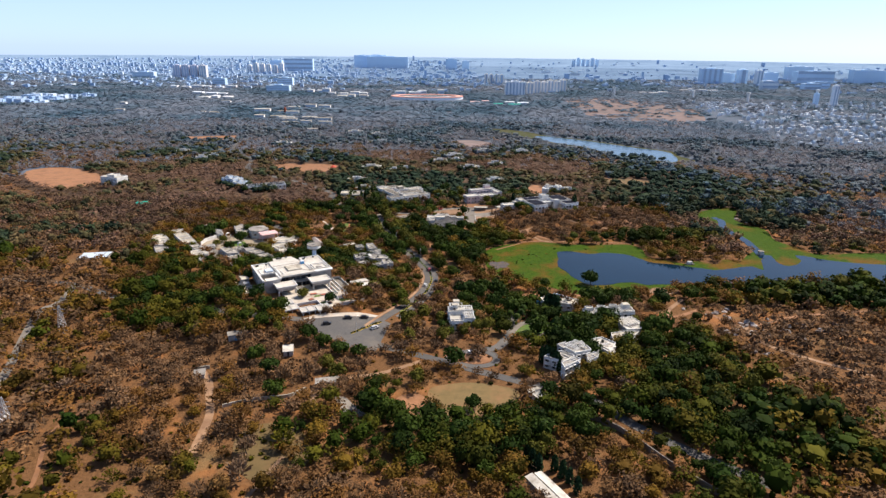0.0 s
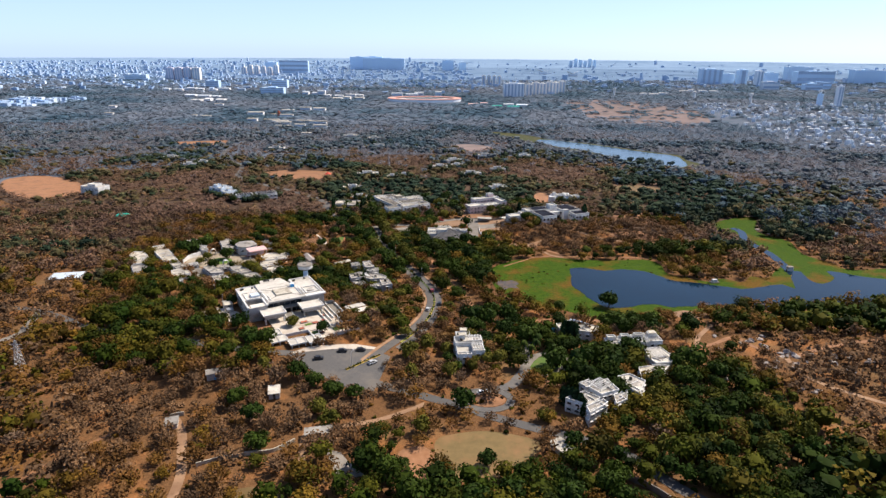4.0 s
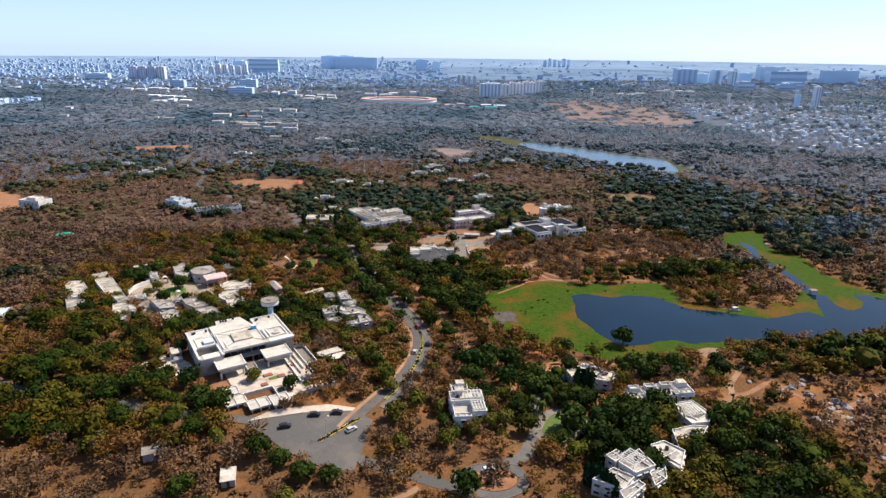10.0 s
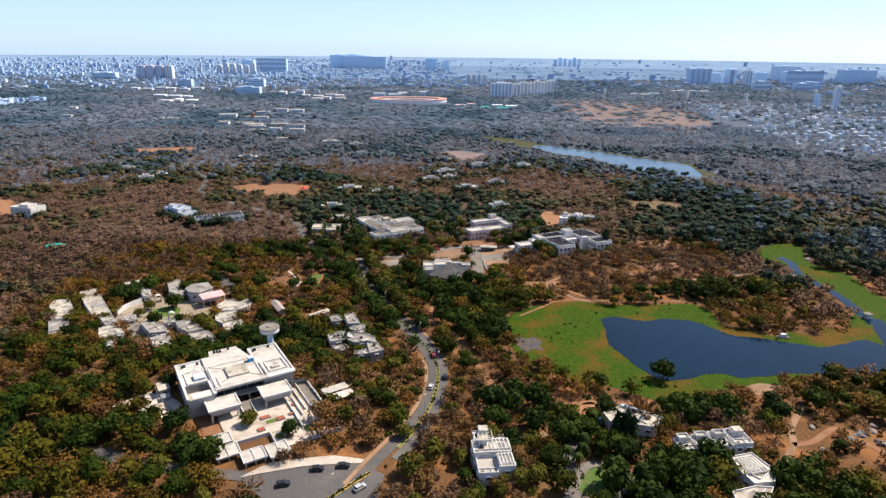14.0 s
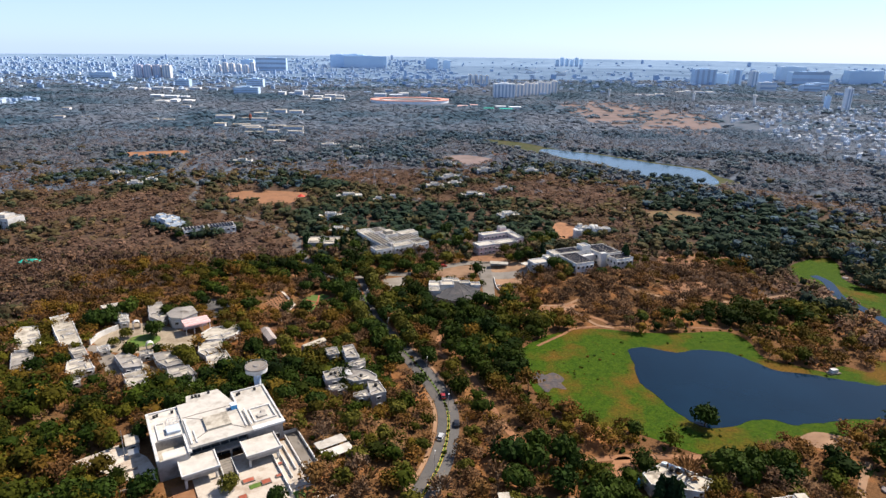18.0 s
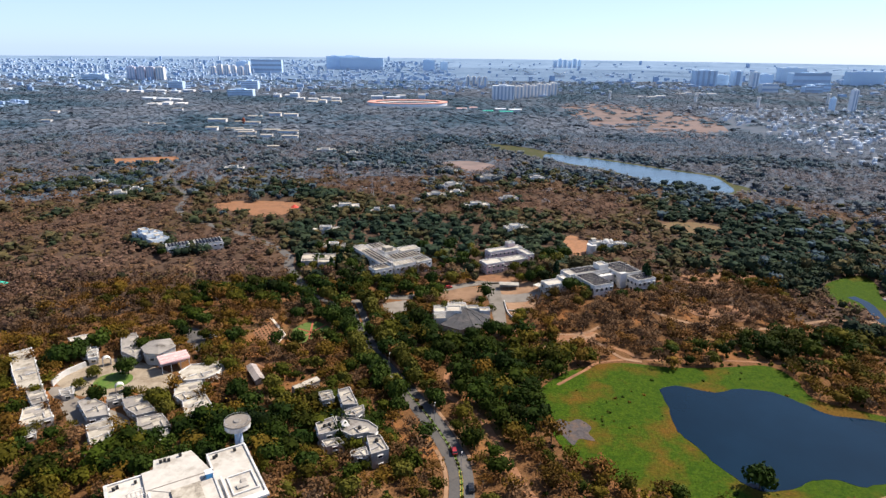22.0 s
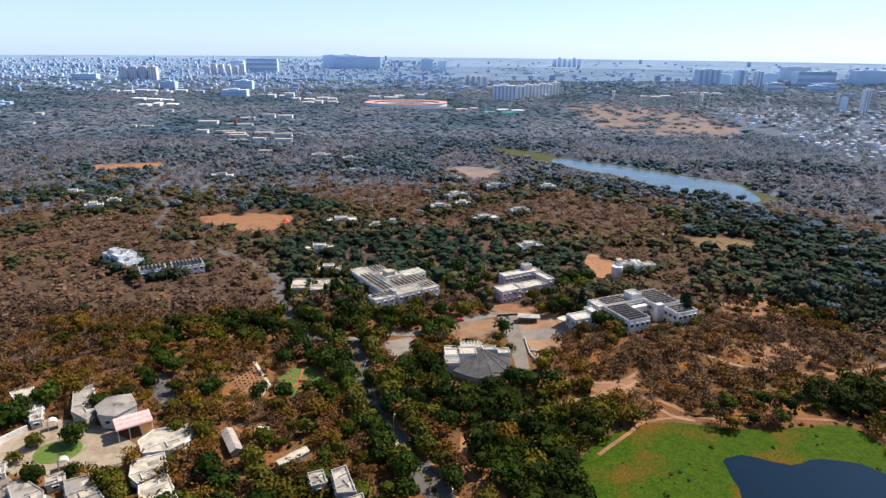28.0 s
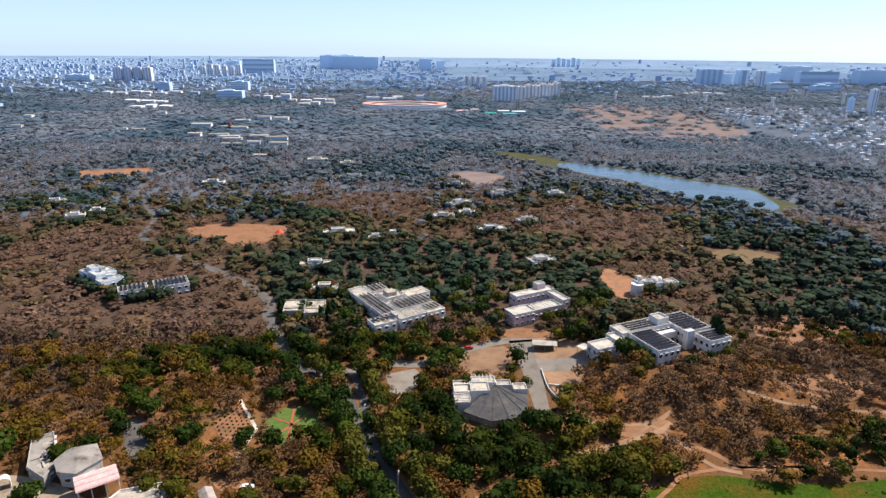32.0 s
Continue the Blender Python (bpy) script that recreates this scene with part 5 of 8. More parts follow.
fan_hall()

# ---- large solar-roofed teaching block ----
BIG = pose(84, 464, 3.6, 0, 0, 20)


def teaching_block():
    t = thing("teaching_block", BIG, "large white two-storey teaching block round a courtyard with solar roofs", "teaching block")
    for x0, y0, x1, y1, z, sides in ((0, 0, 12, 18, 6.2, "SWE"), (-3, 18.2, 24, 27, 6.4, "SW"), (24.2, 9, 38, 27, 6.2, "SWE"), (27, -1.5, 39, 7.5, 5.9, "SWE"), (-8.5, 15.5, -3.2, 22.5, 5.6, "SW"), (-20, 12.5, -8.7, 20, 5.0, "SW"), (18, 20, 24, 26, 8.6, "SW")):
        block(t, x0, y0, x1, y1, -1.2, z, WHITE, WHITE_ROOF, 1 if z > 8 else 2, sides, pitch=2.9, w=1.5, h=1.7, parapet=0.8)
    slab(t, "stair_tower", 22, 6.5, 26, 9.0, -1, 8.4, WHITE, "white stair tower")
    slab(t, "link", 12.2, 14, 24, 16.5, 2.4, 5.4, WHITE, "bridge across the courtyard")
    for k in range(5):
        slab(t, "fin", 38.4 + 0.0 * k, 10 + 3.4 * k, 39.4, 10.4 + 3.4 * k, -1, 7.0, GREY_WALL)
    for a in ((0.6, 0.8, 11.4, 17.4, 6.3, 8), (25, 9.8, 37.2, 26.2, 6.3, 8), (27.8, -0.7, 38.2, 6.8, 6.0, 4), (2, 19, 16, 26.2, 6.5, 4)):
        solar_rows(BIG, *a)
    clear_rect(*on(BIG, 18, 13)[:2], 44, 32, 20, 0)
    clear_rect(*on(BIG, -14, 18)[:2], 14, 10, 20)
    for x, y, w, turn in ((43.5, 488.3, 10.8, -9), (59, 476.4, 8.5, -58)):
        s = thing("shelter", pose(x, y, lift(x, y), 0, 0, turn), "long vehicle shelter with a pale flat roof", "shelter", "vehicle shelters")
        slab(s, "roof", -w / 2, -2.4, w / 2, 2.4, 2.7, 2.95, WHITE_ROOF)
        slab(s, "back_wall", -w / 2 + 0.2, 2.0, w / 2 - 0.2, 2.2, 0, 2.7, GREY_WALL)
        pole_row(s, [(-w / 2 + 0.4, -2), (0, -2), (w / 2 - 0.4, -2)], 0, 2.7, 0.1, STEEL)


teaching_block()

# ---- pink hall ----
def pink_hall():
    m = pose(34, 511, 0, 0, 0, 24)
    t = thing("pink_hall", m, "pale pink two-storey hall with white flat roofs in steps", "hall")
    for x0, y0, x1, y1, z, st in ((0, 0, 12.5, 8.5, 5.8, 2), (12.7, 2, 31, 10, 4.6, 1), (12, 16, 36, 22, 7.0, 2), (31.2, 3, 36, 15.8, 6.4, 2), (28, 20, 33, 24, 9.5, 1)):
        block(t, x0, y0, x1, y1, -0.2, z, PINK_WALL, WHITE_ROOF, st, "SW", pitch=2.7, w=1.3, h=1.3, curb=WHITE)
    for k in range(9):
        part("roof_beam", box(bmesh.new(), 13.2 + 2.0 * k, 2.4, 5.3, 13.5 + 2.0 * k, 9.6, 5.6), WHITE, t)
    clear_rect(*on(m, 18, 12)[:2], 40, 27, 24)


pink_hall()

# ---- solar-roofed laboratories ----
LAB = pose(-31, 500.5, 0, 0, 0, 30)


def laboratories():
    t = thing("laboratory_block", LAB, "white laboratory block with many roof rows and small courts", "laboratory")
    for x0, y0, x1, y1, z in ((0, 0, 11.4, 8, 7), (13, 0, 27, 8, 7), (28.2, 0, 38, 9, 6.6), (9, 10, 17, 48, 6.4), (18.2, 10, 38, 21, 6.6), (19, 24, 29, 33, 7.4), (31, 23, 44, 31, 6.4), (18.2, 38, 28, 48, 6.2)):
        block(t, x0, y0, x1, y1, -0.2, z, WHITE, CREAM_ROOF, 2, "SW", pitch=3.0, parapet=0.5)
    slab(t, "stair_tower", 11.5, 2, 12.9, 7, 0, 9, GREY_WALL)
    slab(t, "roof_room", 21, 26, 26, 31, 7.4, 9.6, CREAM_ROOF)
    slab(t, "link", 17.1, 22, 30.8, 23.6, 3.0, 6.0, GREY_WALL, "open link gallery between the courts")
    slab(t, "court_roof", 18.4, 33.4, 28, 37.6, 2.2, 2.5, BRICK_RED, "low terracotta court roof")
    for k in range(7):
        part("roof_beam", bar(bmesh.new(), (13.6 + 2.1 * k, 0.2, 7.9), (13.6 + 2.1 * k, 7.8, 7.9), 0.14), WHITE, t)
        part("roof_beam", bar(bmesh.new(), (9.2, 39.0 + 1.4 * k, 7.3), (16.8, 39.0 + 1.4 * k, 7.3), 0.12), WHITE, t)
        part("roof_beam", bar(bmesh.new(), (32.0 + 1.8 * k, 23.2, 7.3), (32.0 + 1.8 * k, 30.8, 7.3), 0.12), WHITE, t)
    for a in ((9.6, 10.6, 16.4, 37.4, 6.5, 3, "y"), (18.8, 10.6, 37.4, 20.4, 6.7, 8, "y"), (1, 3.4, 10.4, 7.4, 7.1, 4, "y"), (29, 3, 37.2, 8.4, 6.7, 4, "y"), (18.8, 38.6, 27.4, 47.4, 6.3, 4, "y")):
        solar_rows(LAB, *a)
    for x, y, w, d in ((19, 4.5, 38.5, 9.5), (27.5, 16, 21.5, 12), (13, 29, 8.5, 39), (30, 27.5, 29, 9.5), (23, 40, 11, 17)):
        clear_rect(*on(LAB, x, y)[:2], w, d, 30, 0)


laboratories()

# ---- blue house, its annex, white domed house, others between the trees ----
m, t = simple_house("blue_house", "pale blue and white house with several roof levels", "house", -178, 564, 48, [(0, 0, 12, 7.8, 5.5, 2), (1, 8, 12, 17, 7.5, 2), (0, 17.2, 11, 27, 6.5, 2), (3, 18, 8, 24, 8.6, 1)], wall=BLUE_WALL, sides="SWE")
m, t = simple_house("annex", "white annex with solar rows on its roof", "house", -166, 555, 25, [(0, -4, 14, 5, 5.0, 2), (17, -6, 34, 6, 5.0, 2)])
solar_rows(m, 0.6, -3.4, 13.4, 4.4, 5.1, 6, "y")
solar_rows(m, 17.6, -5.4, 33.4, 5.4, 5.1, 8, "y")


def domed_house():
    m, t = simple_house("domed_house", "white villa with a round bay and small domes", "villa", 109, 544, 12, [(0, 4, 9, 10, 6.5, 2), (9.2, 2, 17, 10, 5.8, 2), (17.2, 3, 25, 9, 5.0, 1)])
    part("round_bay", tube(bmesh.new(), 0, 5, -0.2, 6.2, 3.2, 3.2, 18), WHITE, t)
    for x, y, z, r in ((11, 6, 5.8, 2.4), (15.5, 8, 5.8, 1.7)):
        bm = bmesh.new()
        bmesh.ops.create_uvsphere(bm, u_segments=18, v_segments=8, radius=r, matrix=Matrix.Translation((x, y, z + 0.3)))
        part("dome", bm, WHITE, t)


domed_house()
simple_house("pavilion", "low grey pavilion with a slab roof among palms", "pavilion", -76, 520, 4, [(0, 4, 10, 18, 4.6, 1), (10.2, 0, 20, 16, 4.8, 1)], wall=GREY_WALL, roof=CREAM_ROOF)
for k, (x, y, w, d, h, turn) in enumerate(((14, 700, 16, 9, 7, 5), (33, 712, 12, 8, 6, -10), (46, 668, 20, 9, 5, 10), (76, 688, 16, 7, 6, 20), (66, 596, 16, 9, 6, 15), (118, 770, 14, 9, 8, 0), (34, 820, 18, 7, 5, 0), (-70, 598, 18, 7, 5, 0),
                               (-62, 664, 22, 9, 5.5, 5), (-36, 650, 10, 7, 5, 0), (-24, 658, 9, 7, 5, 10), (-262, 711, 13, 9, 7, 20), (-254, 728, 10, 8, 6, 10), (-302, 761, 16, 9, 6, 20), (-195, 834, 20, 8, 6, 0), (-60, 558, 14, 8, 5, 0),
                               (-300, 583, 20, 13, 10, -20), (-113, 958, 22, 10, 6, 0), (-77, 934, 16, 10, 6, 0), (-64, 860, 30, 7, 5, 0), (-40, 868, 14, 7, 5, 10), (71, 780, 18, 10, 6, 0), (30, 745, 20, 8, 6, 30))):
    simple_house("house", "white house with a flat roof half hidden by trees" if k % 3 else "cream house with a flat roof among the trees", "house", x, y, turn, [(-w / 2, -d / 2, w / 2, d / 2, 0.75 * h, 2 if h > 5 else 1), (-w / 4, -d / 4, w / 5, d / 3, 0.75 * h + 1.6, 1)],
                 roof=WHITE_ROOF if k % 3 else CREAM_ROOF, group="houses among the trees", sides="SW")
for k, (x, y, w, d, h, turn) in enumerate(((-85, 248, 6, 4, 2.6, 20), (-59.2, 237, 4, 6, 2.2, 12), (-36, 214.5, 3, 3, 2.2, 35), (-39, 212, 8, 4, 2.4, 10), (-112, 181, 3.6, 3.2, 2.2, 20), (-91, 219.5, 4, 5, 1.8, 15), (43.6, 202.6, 5, 9, 1.8, 33))):
    s = thing("outbuilding", pose(x, y, lift(x, y), 0, 0, turn), "small outbuilding with a pale weathered slab roof" if k != 4 else "small dull red hut in the scrub", "outbuilding", "outbuildings")
    slab(s, "wall", -w / 2, -d / 2, w / 2, d / 2, -0.1, h, GREY_WALL if k != 4 else PINK_WALL)
    slab(s, "roof", -w / 2 - 0.3, -d / 2 - 0.3, w / 2 + 0.3, d / 2 + 0.3, h, h + 0.2, WHITE_ROOF if k in (1, 6) else GREY_ROOF)
    slab(s, "door", -0.45, -d / 2 - 0.04, 0.45, -d / 2 - 0.002, 0, min(2.0, h - 0.2), BLUE_SHEET if k == 0 else GLASS)
    clear_rect(x, y, w, d, turn)
sh = thing("long_shed", pose(37, 147, 0, 0, 0, 28), "long shed with two white sheet roof bands", "shed")
for y0 in (-3.2, 0.3):
    bm = bmesh.new()
    box(bm, -9, 0, 0, 9, 2.9, 0.14)
    part("roof", bm, WHITE_ROOF, sh, "", pose(0, y0, 3.2, 6 if y0 < 0 else -6, 0, 90 - 90))
slab(sh, "wall", -8.8, -2.9, 8.8, 2.9, 0, 3.0, GREY_WALL)
sh.matrix_basis = pose(37.5, 147, 0, 0, 0, -62)
clear_rect(37.5, 147, 19, 8, -62)
cover = thing("tarpaulin_shelter", pose(-236, 497, 0, 0, 0, 15), "bright teal tarpaulin roof on posts", "shelter")
bm = bmesh.new()
vs = [bm.verts.new(v) for v in ((-6, -3, 2.6), (6, -3, 2.6), (6, 3, 2.6), (-6, 3, 2.6), (-3, 0, 4.6), (3, 0, 4.6))]
for f in ((0, 1, 5, 4), (2, 3, 4, 5), (1, 2, 5), (3, 0, 4)):
    bm.faces.new([vs[k] for k in f])
part("roof", bm, TEAL_SHEET, cover)
pole_row(cover, [(-5.5, -2.6), (5.5, -2.6), (5.5, 2.6), (-5.5, 2.6)], 0, 2.6, 0.1, STEEL)
tent = thing("tent", pose(-104, 668, 0), "small red canvas tent at the field's edge", "tent")
part("canopy", tube(bmesh.new(), 0, 0, 2.2, 4.4, 3.4, 0.3, 8), RED_SHEET, tent)
pole_row(tent, [(2.2, 2.2), (-2.2, 2.2), (2.2, -2.2), (-2.2, -2.2)], 0, 2.4, 0.08, STEEL)
pool = thing("swimming_pool", pose(-209, 369, 0, 0, 0, 10), "pale blue covered tank in the red clearing", "pool")
slab(pool, "rim", -9, -6, 9, 6, -0.2, 0.9, CONCRETE)
slab(pool, "cover", -8.2, -5.2, 8.2, 5.2, 0.9, 1.0, BLUE_WALL)
clear_rect(-209, 369, 26, 18, 10)
tank(58, 292, 0, BLUE_SHEET, 1.0, 2.6), tank(68.5, 293.5, 4.07), tank(70.0, 292.8, 4.07)
tag = thing("rain_pipe", pose(69.6, 294.6, 4.46, 0, 0, -34), "pale blue covered channel on the long house roof", "channel")
part("cover", box(bmesh.new(), -3.6, -0.4, 0, 3.6, 0.4, 0.5), BLUE_WALL, tag)
boat = thing("pump_raft", pose(164, 356.5, 0.05, 0, 0, 10), "small white pump raft at the lake edge", "raft")
part("deck", box(bmesh.new(), -2.6, -1.4, 0, 2.6, 1.4, 0.5), CONCRETE, boat)
part("cabin", box(bmesh.new(), -1.4, -0.9, 0.5, 1.4, 0.9, 1.9), WHITE, boat)
weir = thing("sluice_house", pose(219, 376, 0.05), "small white sluice house at the creek mouth", "sluice")
part("body", box(bmesh.new(), -1.5, -1.2, 0, 1.5, 1.2, 2.4), WHITE, weir)
part("roof", box(bmesh.new(), -1.8, -1.5, 2.4, 1.8, 1.5, 2.6), CONCRETE, weir)

def pergola(name_m, x0, y0, x1, y1, z, rise, n):
    """White beams on posts over a flat roof."""
    t = thing("pergola", name_m, "white concrete pergola frame on a house roof", "pergola", "roof pergolas")
    for k in range(n):
        x = x0 + (x1 - x0) * k / (n - 1)
        part("beam", box(bmesh.new(), x - 0.12, y0, z + rise, x + 0.12, y1, z + rise + 0.25), WHITE, t)
    for y in (y0, y1):
        part("girder", box(bmesh.new(), x0 - 0.1, y - 0.12, z + rise - 0.25, x1 + 0.1, y + 0.12, z + rise - 0.004), WHITE, t)
        for x in (x0, x1):
            part("post", box(bmesh.new(), x - 0.12, y - 0.12, z - 0.02, x + 0.12, y + 0.12, z + rise - 0.26), WHITE, t)


pergola(pose(62.6, 227.6, 0, 0, 0, 35), 1.2, 1.4, 7.4, 7.2, 6.06, 1.0, 7)
pergola(pose(93, 256, 0, 0, 0, 10), 1.0, 1.5, 6.4, 8.6, 4.26, 0.9, 6)
pergola(pose(11, 260, 0, 0, 0, 2), 7.3, 3.2, 11.5, 8.0, 5.46, 1.2, 5)
pergola(pose(11, 260, 0, 0, 0, 2), 6.5, 9.8, 11.4, 14.8, 5.96, 1.2, 5)
pergola(pose(11, 260, 0, 0, 0, 2), 1.4, 16.2, 5.5, 19.5, 5.26, 1.2, 4)

# ---- walls, kerbs, lamps, masts, cars ----
MEDIAN_PLANTS = []


def shrubs_along(line):
    """Remembers where the low median shrubs stand."""
    for a, b in zip(line, line[1:]):
        MEDIAN_PLANTS.append(((a[0] + b[0]) / 2, (a[1] + b[1]) / 2))


def yellow_kerbs():
    for d in (-0.4, 0.4):
        strip("kerb", shifted(MAIN[12:34], d), 0.12, 0.22, YELLOW, "yellow painted median kerb", "kerb", clear=None)
        strip("kerb", shifted(MAIN[33:72], d), 0.12, 0.22, CONCRETE, "weathered concrete median kerb", "kerb", clear=None)
    shrubs_along(MAIN[14:70])
    strip("median", MAIN[12:72], 0.66, 0.16, LAWN, "narrow planted median of the road", "median", clear=None)
    island = smooth_line([(-34.2, 253.5), (-30, 257.5), (-25.5, 262), (-21.5, 266)], 6)
    strip("median", island, 0.7, 0.2, DIRT, "red soil parking island with plants", "median", clear=None)
    shrubs_along(island)
    for d in (-0.42, 0.42):
        strip("kerb", shifted(island, d), 0.14, 0.26, YELLOW, "yellow kerb of the parking island", "kerb", clear=None)
    for line, label in ((RING + RING[:1], "pale kerb round the ring road"), (OVAL + OVAL[:1], "pale kerb of the oval drive")):
        strip("kerb", shifted(line, 1.6), 0.2, 0.2, CONCRETE, label, "kerb", clear=None)
    strip("compound_wall", smooth_line([(-74.7, 196.9), (-66.4, 200.7), (-58, 202.7), (-52, 203.9), (-46, 209.4)], 5), 0.4, 1.3, CREAM_ROOF, "low cream garden wall in the scrub", "wall", clear=0.8)
    strip("compound_wall", smooth_line([(-93.4, 224.1), (-91.2, 225.3), (-89.1, 225.8)], 3), 0.4, 1.5, CREAM_ROOF, "short cream gate wall across the lane", "wall", clear=0.6)
    strip("compound_wall", smooth_line([(58, 190), (68, 181), (80, 160), (96, 138)], 5), 0.35, 2.1, CONCRETE, "long weathered compound wall", "wall", clear=0.6)
    strip("compound_wall", smooth_line([(38, 470), (37.5, 455), (40, 446)], 5), 0.35, 0.9, WHITE, "low white wall beside the hall path", "wall", clear=0.2)
    strip("compound_wall", smooth_line([(38, 458), (48, 455)], 3), 0.35, 0.8, WHITE, "low white wall across the dry lawn", "wall", clear=0.2)


yellow_kerbs()
for big, x, y, w, d in ((LAB, 22, 14, 40, 32), (LAB, 20, 40, 24, 18), (BIG, 18, 13, 44, 32), (pose(34, 511, 0, 0, 0, 24), 18, 12, 40, 27), (LIB, 20, 12, 40, 34)):
    for _ in range(3):
        HOUSES.append((*on(big, x, y)[:2], w + 1, d + 1, math.degrees(big.to_euler().z)))


def street_lamp(x, y, turn):
    t = thing("street_lamp", pose(x, y, lift(x, y), 0, 0, turn), "slim grey street lamp on the road median", "street lamp", "street lamps")
    part("pole", tube(bmesh.new(), 0, 0, 0, 7.5, 0.1, 0.06, 8), STEEL, t)
    bm = bar(bmesh.new(), (0, 0, 7.4), (1.4, 0, 7.8), 0.05)
    part("arm", bm, STEEL, t)
    part("lamp_head", box(bmesh.new(), 1.2, -0.15, 7.72, 1.9, 0.15, 7.88), WHITE, t)
    return t


lamp = street_lamp(-32, 255, 60)
for k in (20, 32, 44, 56, 68):
    copy_thing(lamp, pose(MAIN[k][0], MAIN[k][1], 0.1 + lift(*MAIN[k]), 0, 0, 80))


def lattice_mast(x, y, h):
    t = thing("power_pylon", pose(x, y, 0), "steel lattice power pylon in the scrub", "pylon", "power pylons")
    for sx in (-1, 1):
        for sy in (-1, 1):
            part("leg", bar(bmesh.new(), (1.6 * sx, 1.6 * sy, -0.2), (0.25 * sx, 0.25 * sy, h), 0.1), STEEL, t)
    bm = bmesh.new()
    for k in range(7):
        z0, z1 = h * k / 7, h * (k + 1) / 7
        r0, r1 = 1.6 - 1.35 * k / 7, 1.6 - 1.35 * (k + 1) / 7
        for (ax, ay), (bx, by) in (((-1, -1), (1, -1)), ((1, -1), (1, 1)), ((1, 1), (-1, 1)), ((-1, 1), (-1, -1))):
            bar(bm, (ax * r0, ay * r0, z0), (bx * r1, by * r1, z1), 0.06)
            bar(bm, (bx * r0, by * r0, z0), (ax * r1, ay * r1, z1), 0.06)
    part("bracing", bm, STEEL, t)
    for z in (0.72 * h, 0.86 * h):
        part("cross_arm", bar(bmesh.new(), (-2.6, 0, z), (2.6, 0, z), 0.1), STEEL, t)


for x, y, h in ((-167.8, 259.8, 13.5), (-143.1, 182.4, 13.5), (-82, 812, 24), (-42, 700, 16)):
    lattice_mast(x, y, h)


def car(x, y, turn, paint):
    t = thing("car", pose(x, y, 0.12 + 1.01 * lift(x, y), 0, 0, turn), "parked %s hatchback car" % ("black", "white", "red", "silver")[paint], "car", "cars")
    bm = bmesh.new()
    vs = [[bm.verts.new((xx, yy, z)) for xx, z in ((-2.0, 0.35), (2.0, 0.35), (2.0, 0.75), (1.1, 0.9), (-2.0, 0.95))] for yy in (-0.85, 0.85)]
    bm.faces.new(vs[0]), bm.faces.new(vs[1][::-1])
    for k in range(5):
        bm.faces.new((vs[0][k - 1], vs[0][k], vs[1][k], vs[1][k - 1])[::-1])
    bmesh.ops.recalc_face_normals(bm, faces=bm.faces[:])
    part("body", bm, CAR_PAINTS[paint], t)
    bm = bmesh.new()
    vs = [[bm.verts.new((xx, yy, z)) for xx, z in ((-1.9, 0.92), (1.1, 0.88), (0.5, 1.42), (-1.5, 1.45))] for yy in (-0.75, 0.75)]
    bm.faces.new(vs[0]), bm.faces.new(vs[1][::-1])
    for k in range(4):
        bm.faces.new((vs[0][k - 1], vs[0][k], vs[1][k], vs[1][k - 1])[::-1])
    bmesh.ops.recalc_face_normals(bm, faces=bm.faces[:])
    part("glass_cabin", bm, GLASS, t)
    part("roof", box(bmesh.new(), -1.45, -0.7, 1.44, 0.45, 0.7, 1.5), CAR_PAINTS[paint], t)
    for xx in (-1.3, 1.3):
        for yy in (-0.8, 0.8):
            bm = bmesh.new()
            bmesh.ops.create_cone(bm, cap_ends=True, segments=12, radius1=0.32, radius2=0.32, depth=0.2, matrix=Matrix.Translation((xx, yy, 0.32)) @ Matrix.Rotation(math.pi / 2, 4, "X"))
            part("wheel", bm, TYRE, t)
    return t


CARS = [car(-29.5, 267.4, 8, 0), car(-19.6, 391.7, 112, 1), car(-66, 404, 10, 1), car(-107.5, 437, 20, 2), car(-24, 259.5, 40, 3)]
for k, (x, y, turn) in enumerate(((-37, 265.4, 8), (-16.0, 384.0, 112), (62, 214, -35), (1.5, 344, 95), (-0.8, 318, 75), (5.2, 326, 88), (-101.5, 433, 10), (-104, 436, 15), (10, 490, 20), (36.5, 266, 95), (-46, 259, 15), (20, 238.5, 20))):
    copy_thing(CARS[k % 5], pose(x, y, 0.12 + 1.01 * lift(x, y), 0, 0, turn))


def boulders():
    rng = random.Random(9)
    for n, (cx, cy, count, spread) in enumerate(((150, 262, 16, 14), (165, 272, 12, 12), (135, 245, 10, 12), (178, 262, 10, 10), (145, 282, 6, 6), (262, 456, 12, 9), (300, 428, 14, 12), (322, 436, 8, 8), (225, 680, 6, 30), (160, 625, 6, 25))):
        for k in range(count):
            bm = bmesh.new()
            bmesh.ops.create_icosphere(bm, subdivisions=2, radius=1.0)
            s = Vector((0.8 + 1.4 * rng.random(), 0.7 + 1.2 * rng.random(), 0.5 + 0.7 * rng.random()))
            seed = Vector((rng.random() * 50, rng.random() * 50, rng.random() * 50))
            for v in bm.verts:
                v.co = v.co * (1 + 0.45 * noise.noise(1.1 * v.co + seed))
                v.co = Vector((v.co.x * s.x, v.co.y * s.y, v.co.z * s.z))
            me = bpy.data.meshes.new("boulder")
            bm.to_mesh(me), bm.free()
            me.materials.append(ROCK)
            ob = new("boulder", me)
            ob.matrix_basis = pose(cx + rng.gauss(0, spread), cy + rng.gauss(0, 0.6 * spread), 0.15, 0, 0, rng.random() * 360)
            tagged(ob, "weathered granite boulder lying in dry scrub", "boulder", "granite boulders")


boulders()

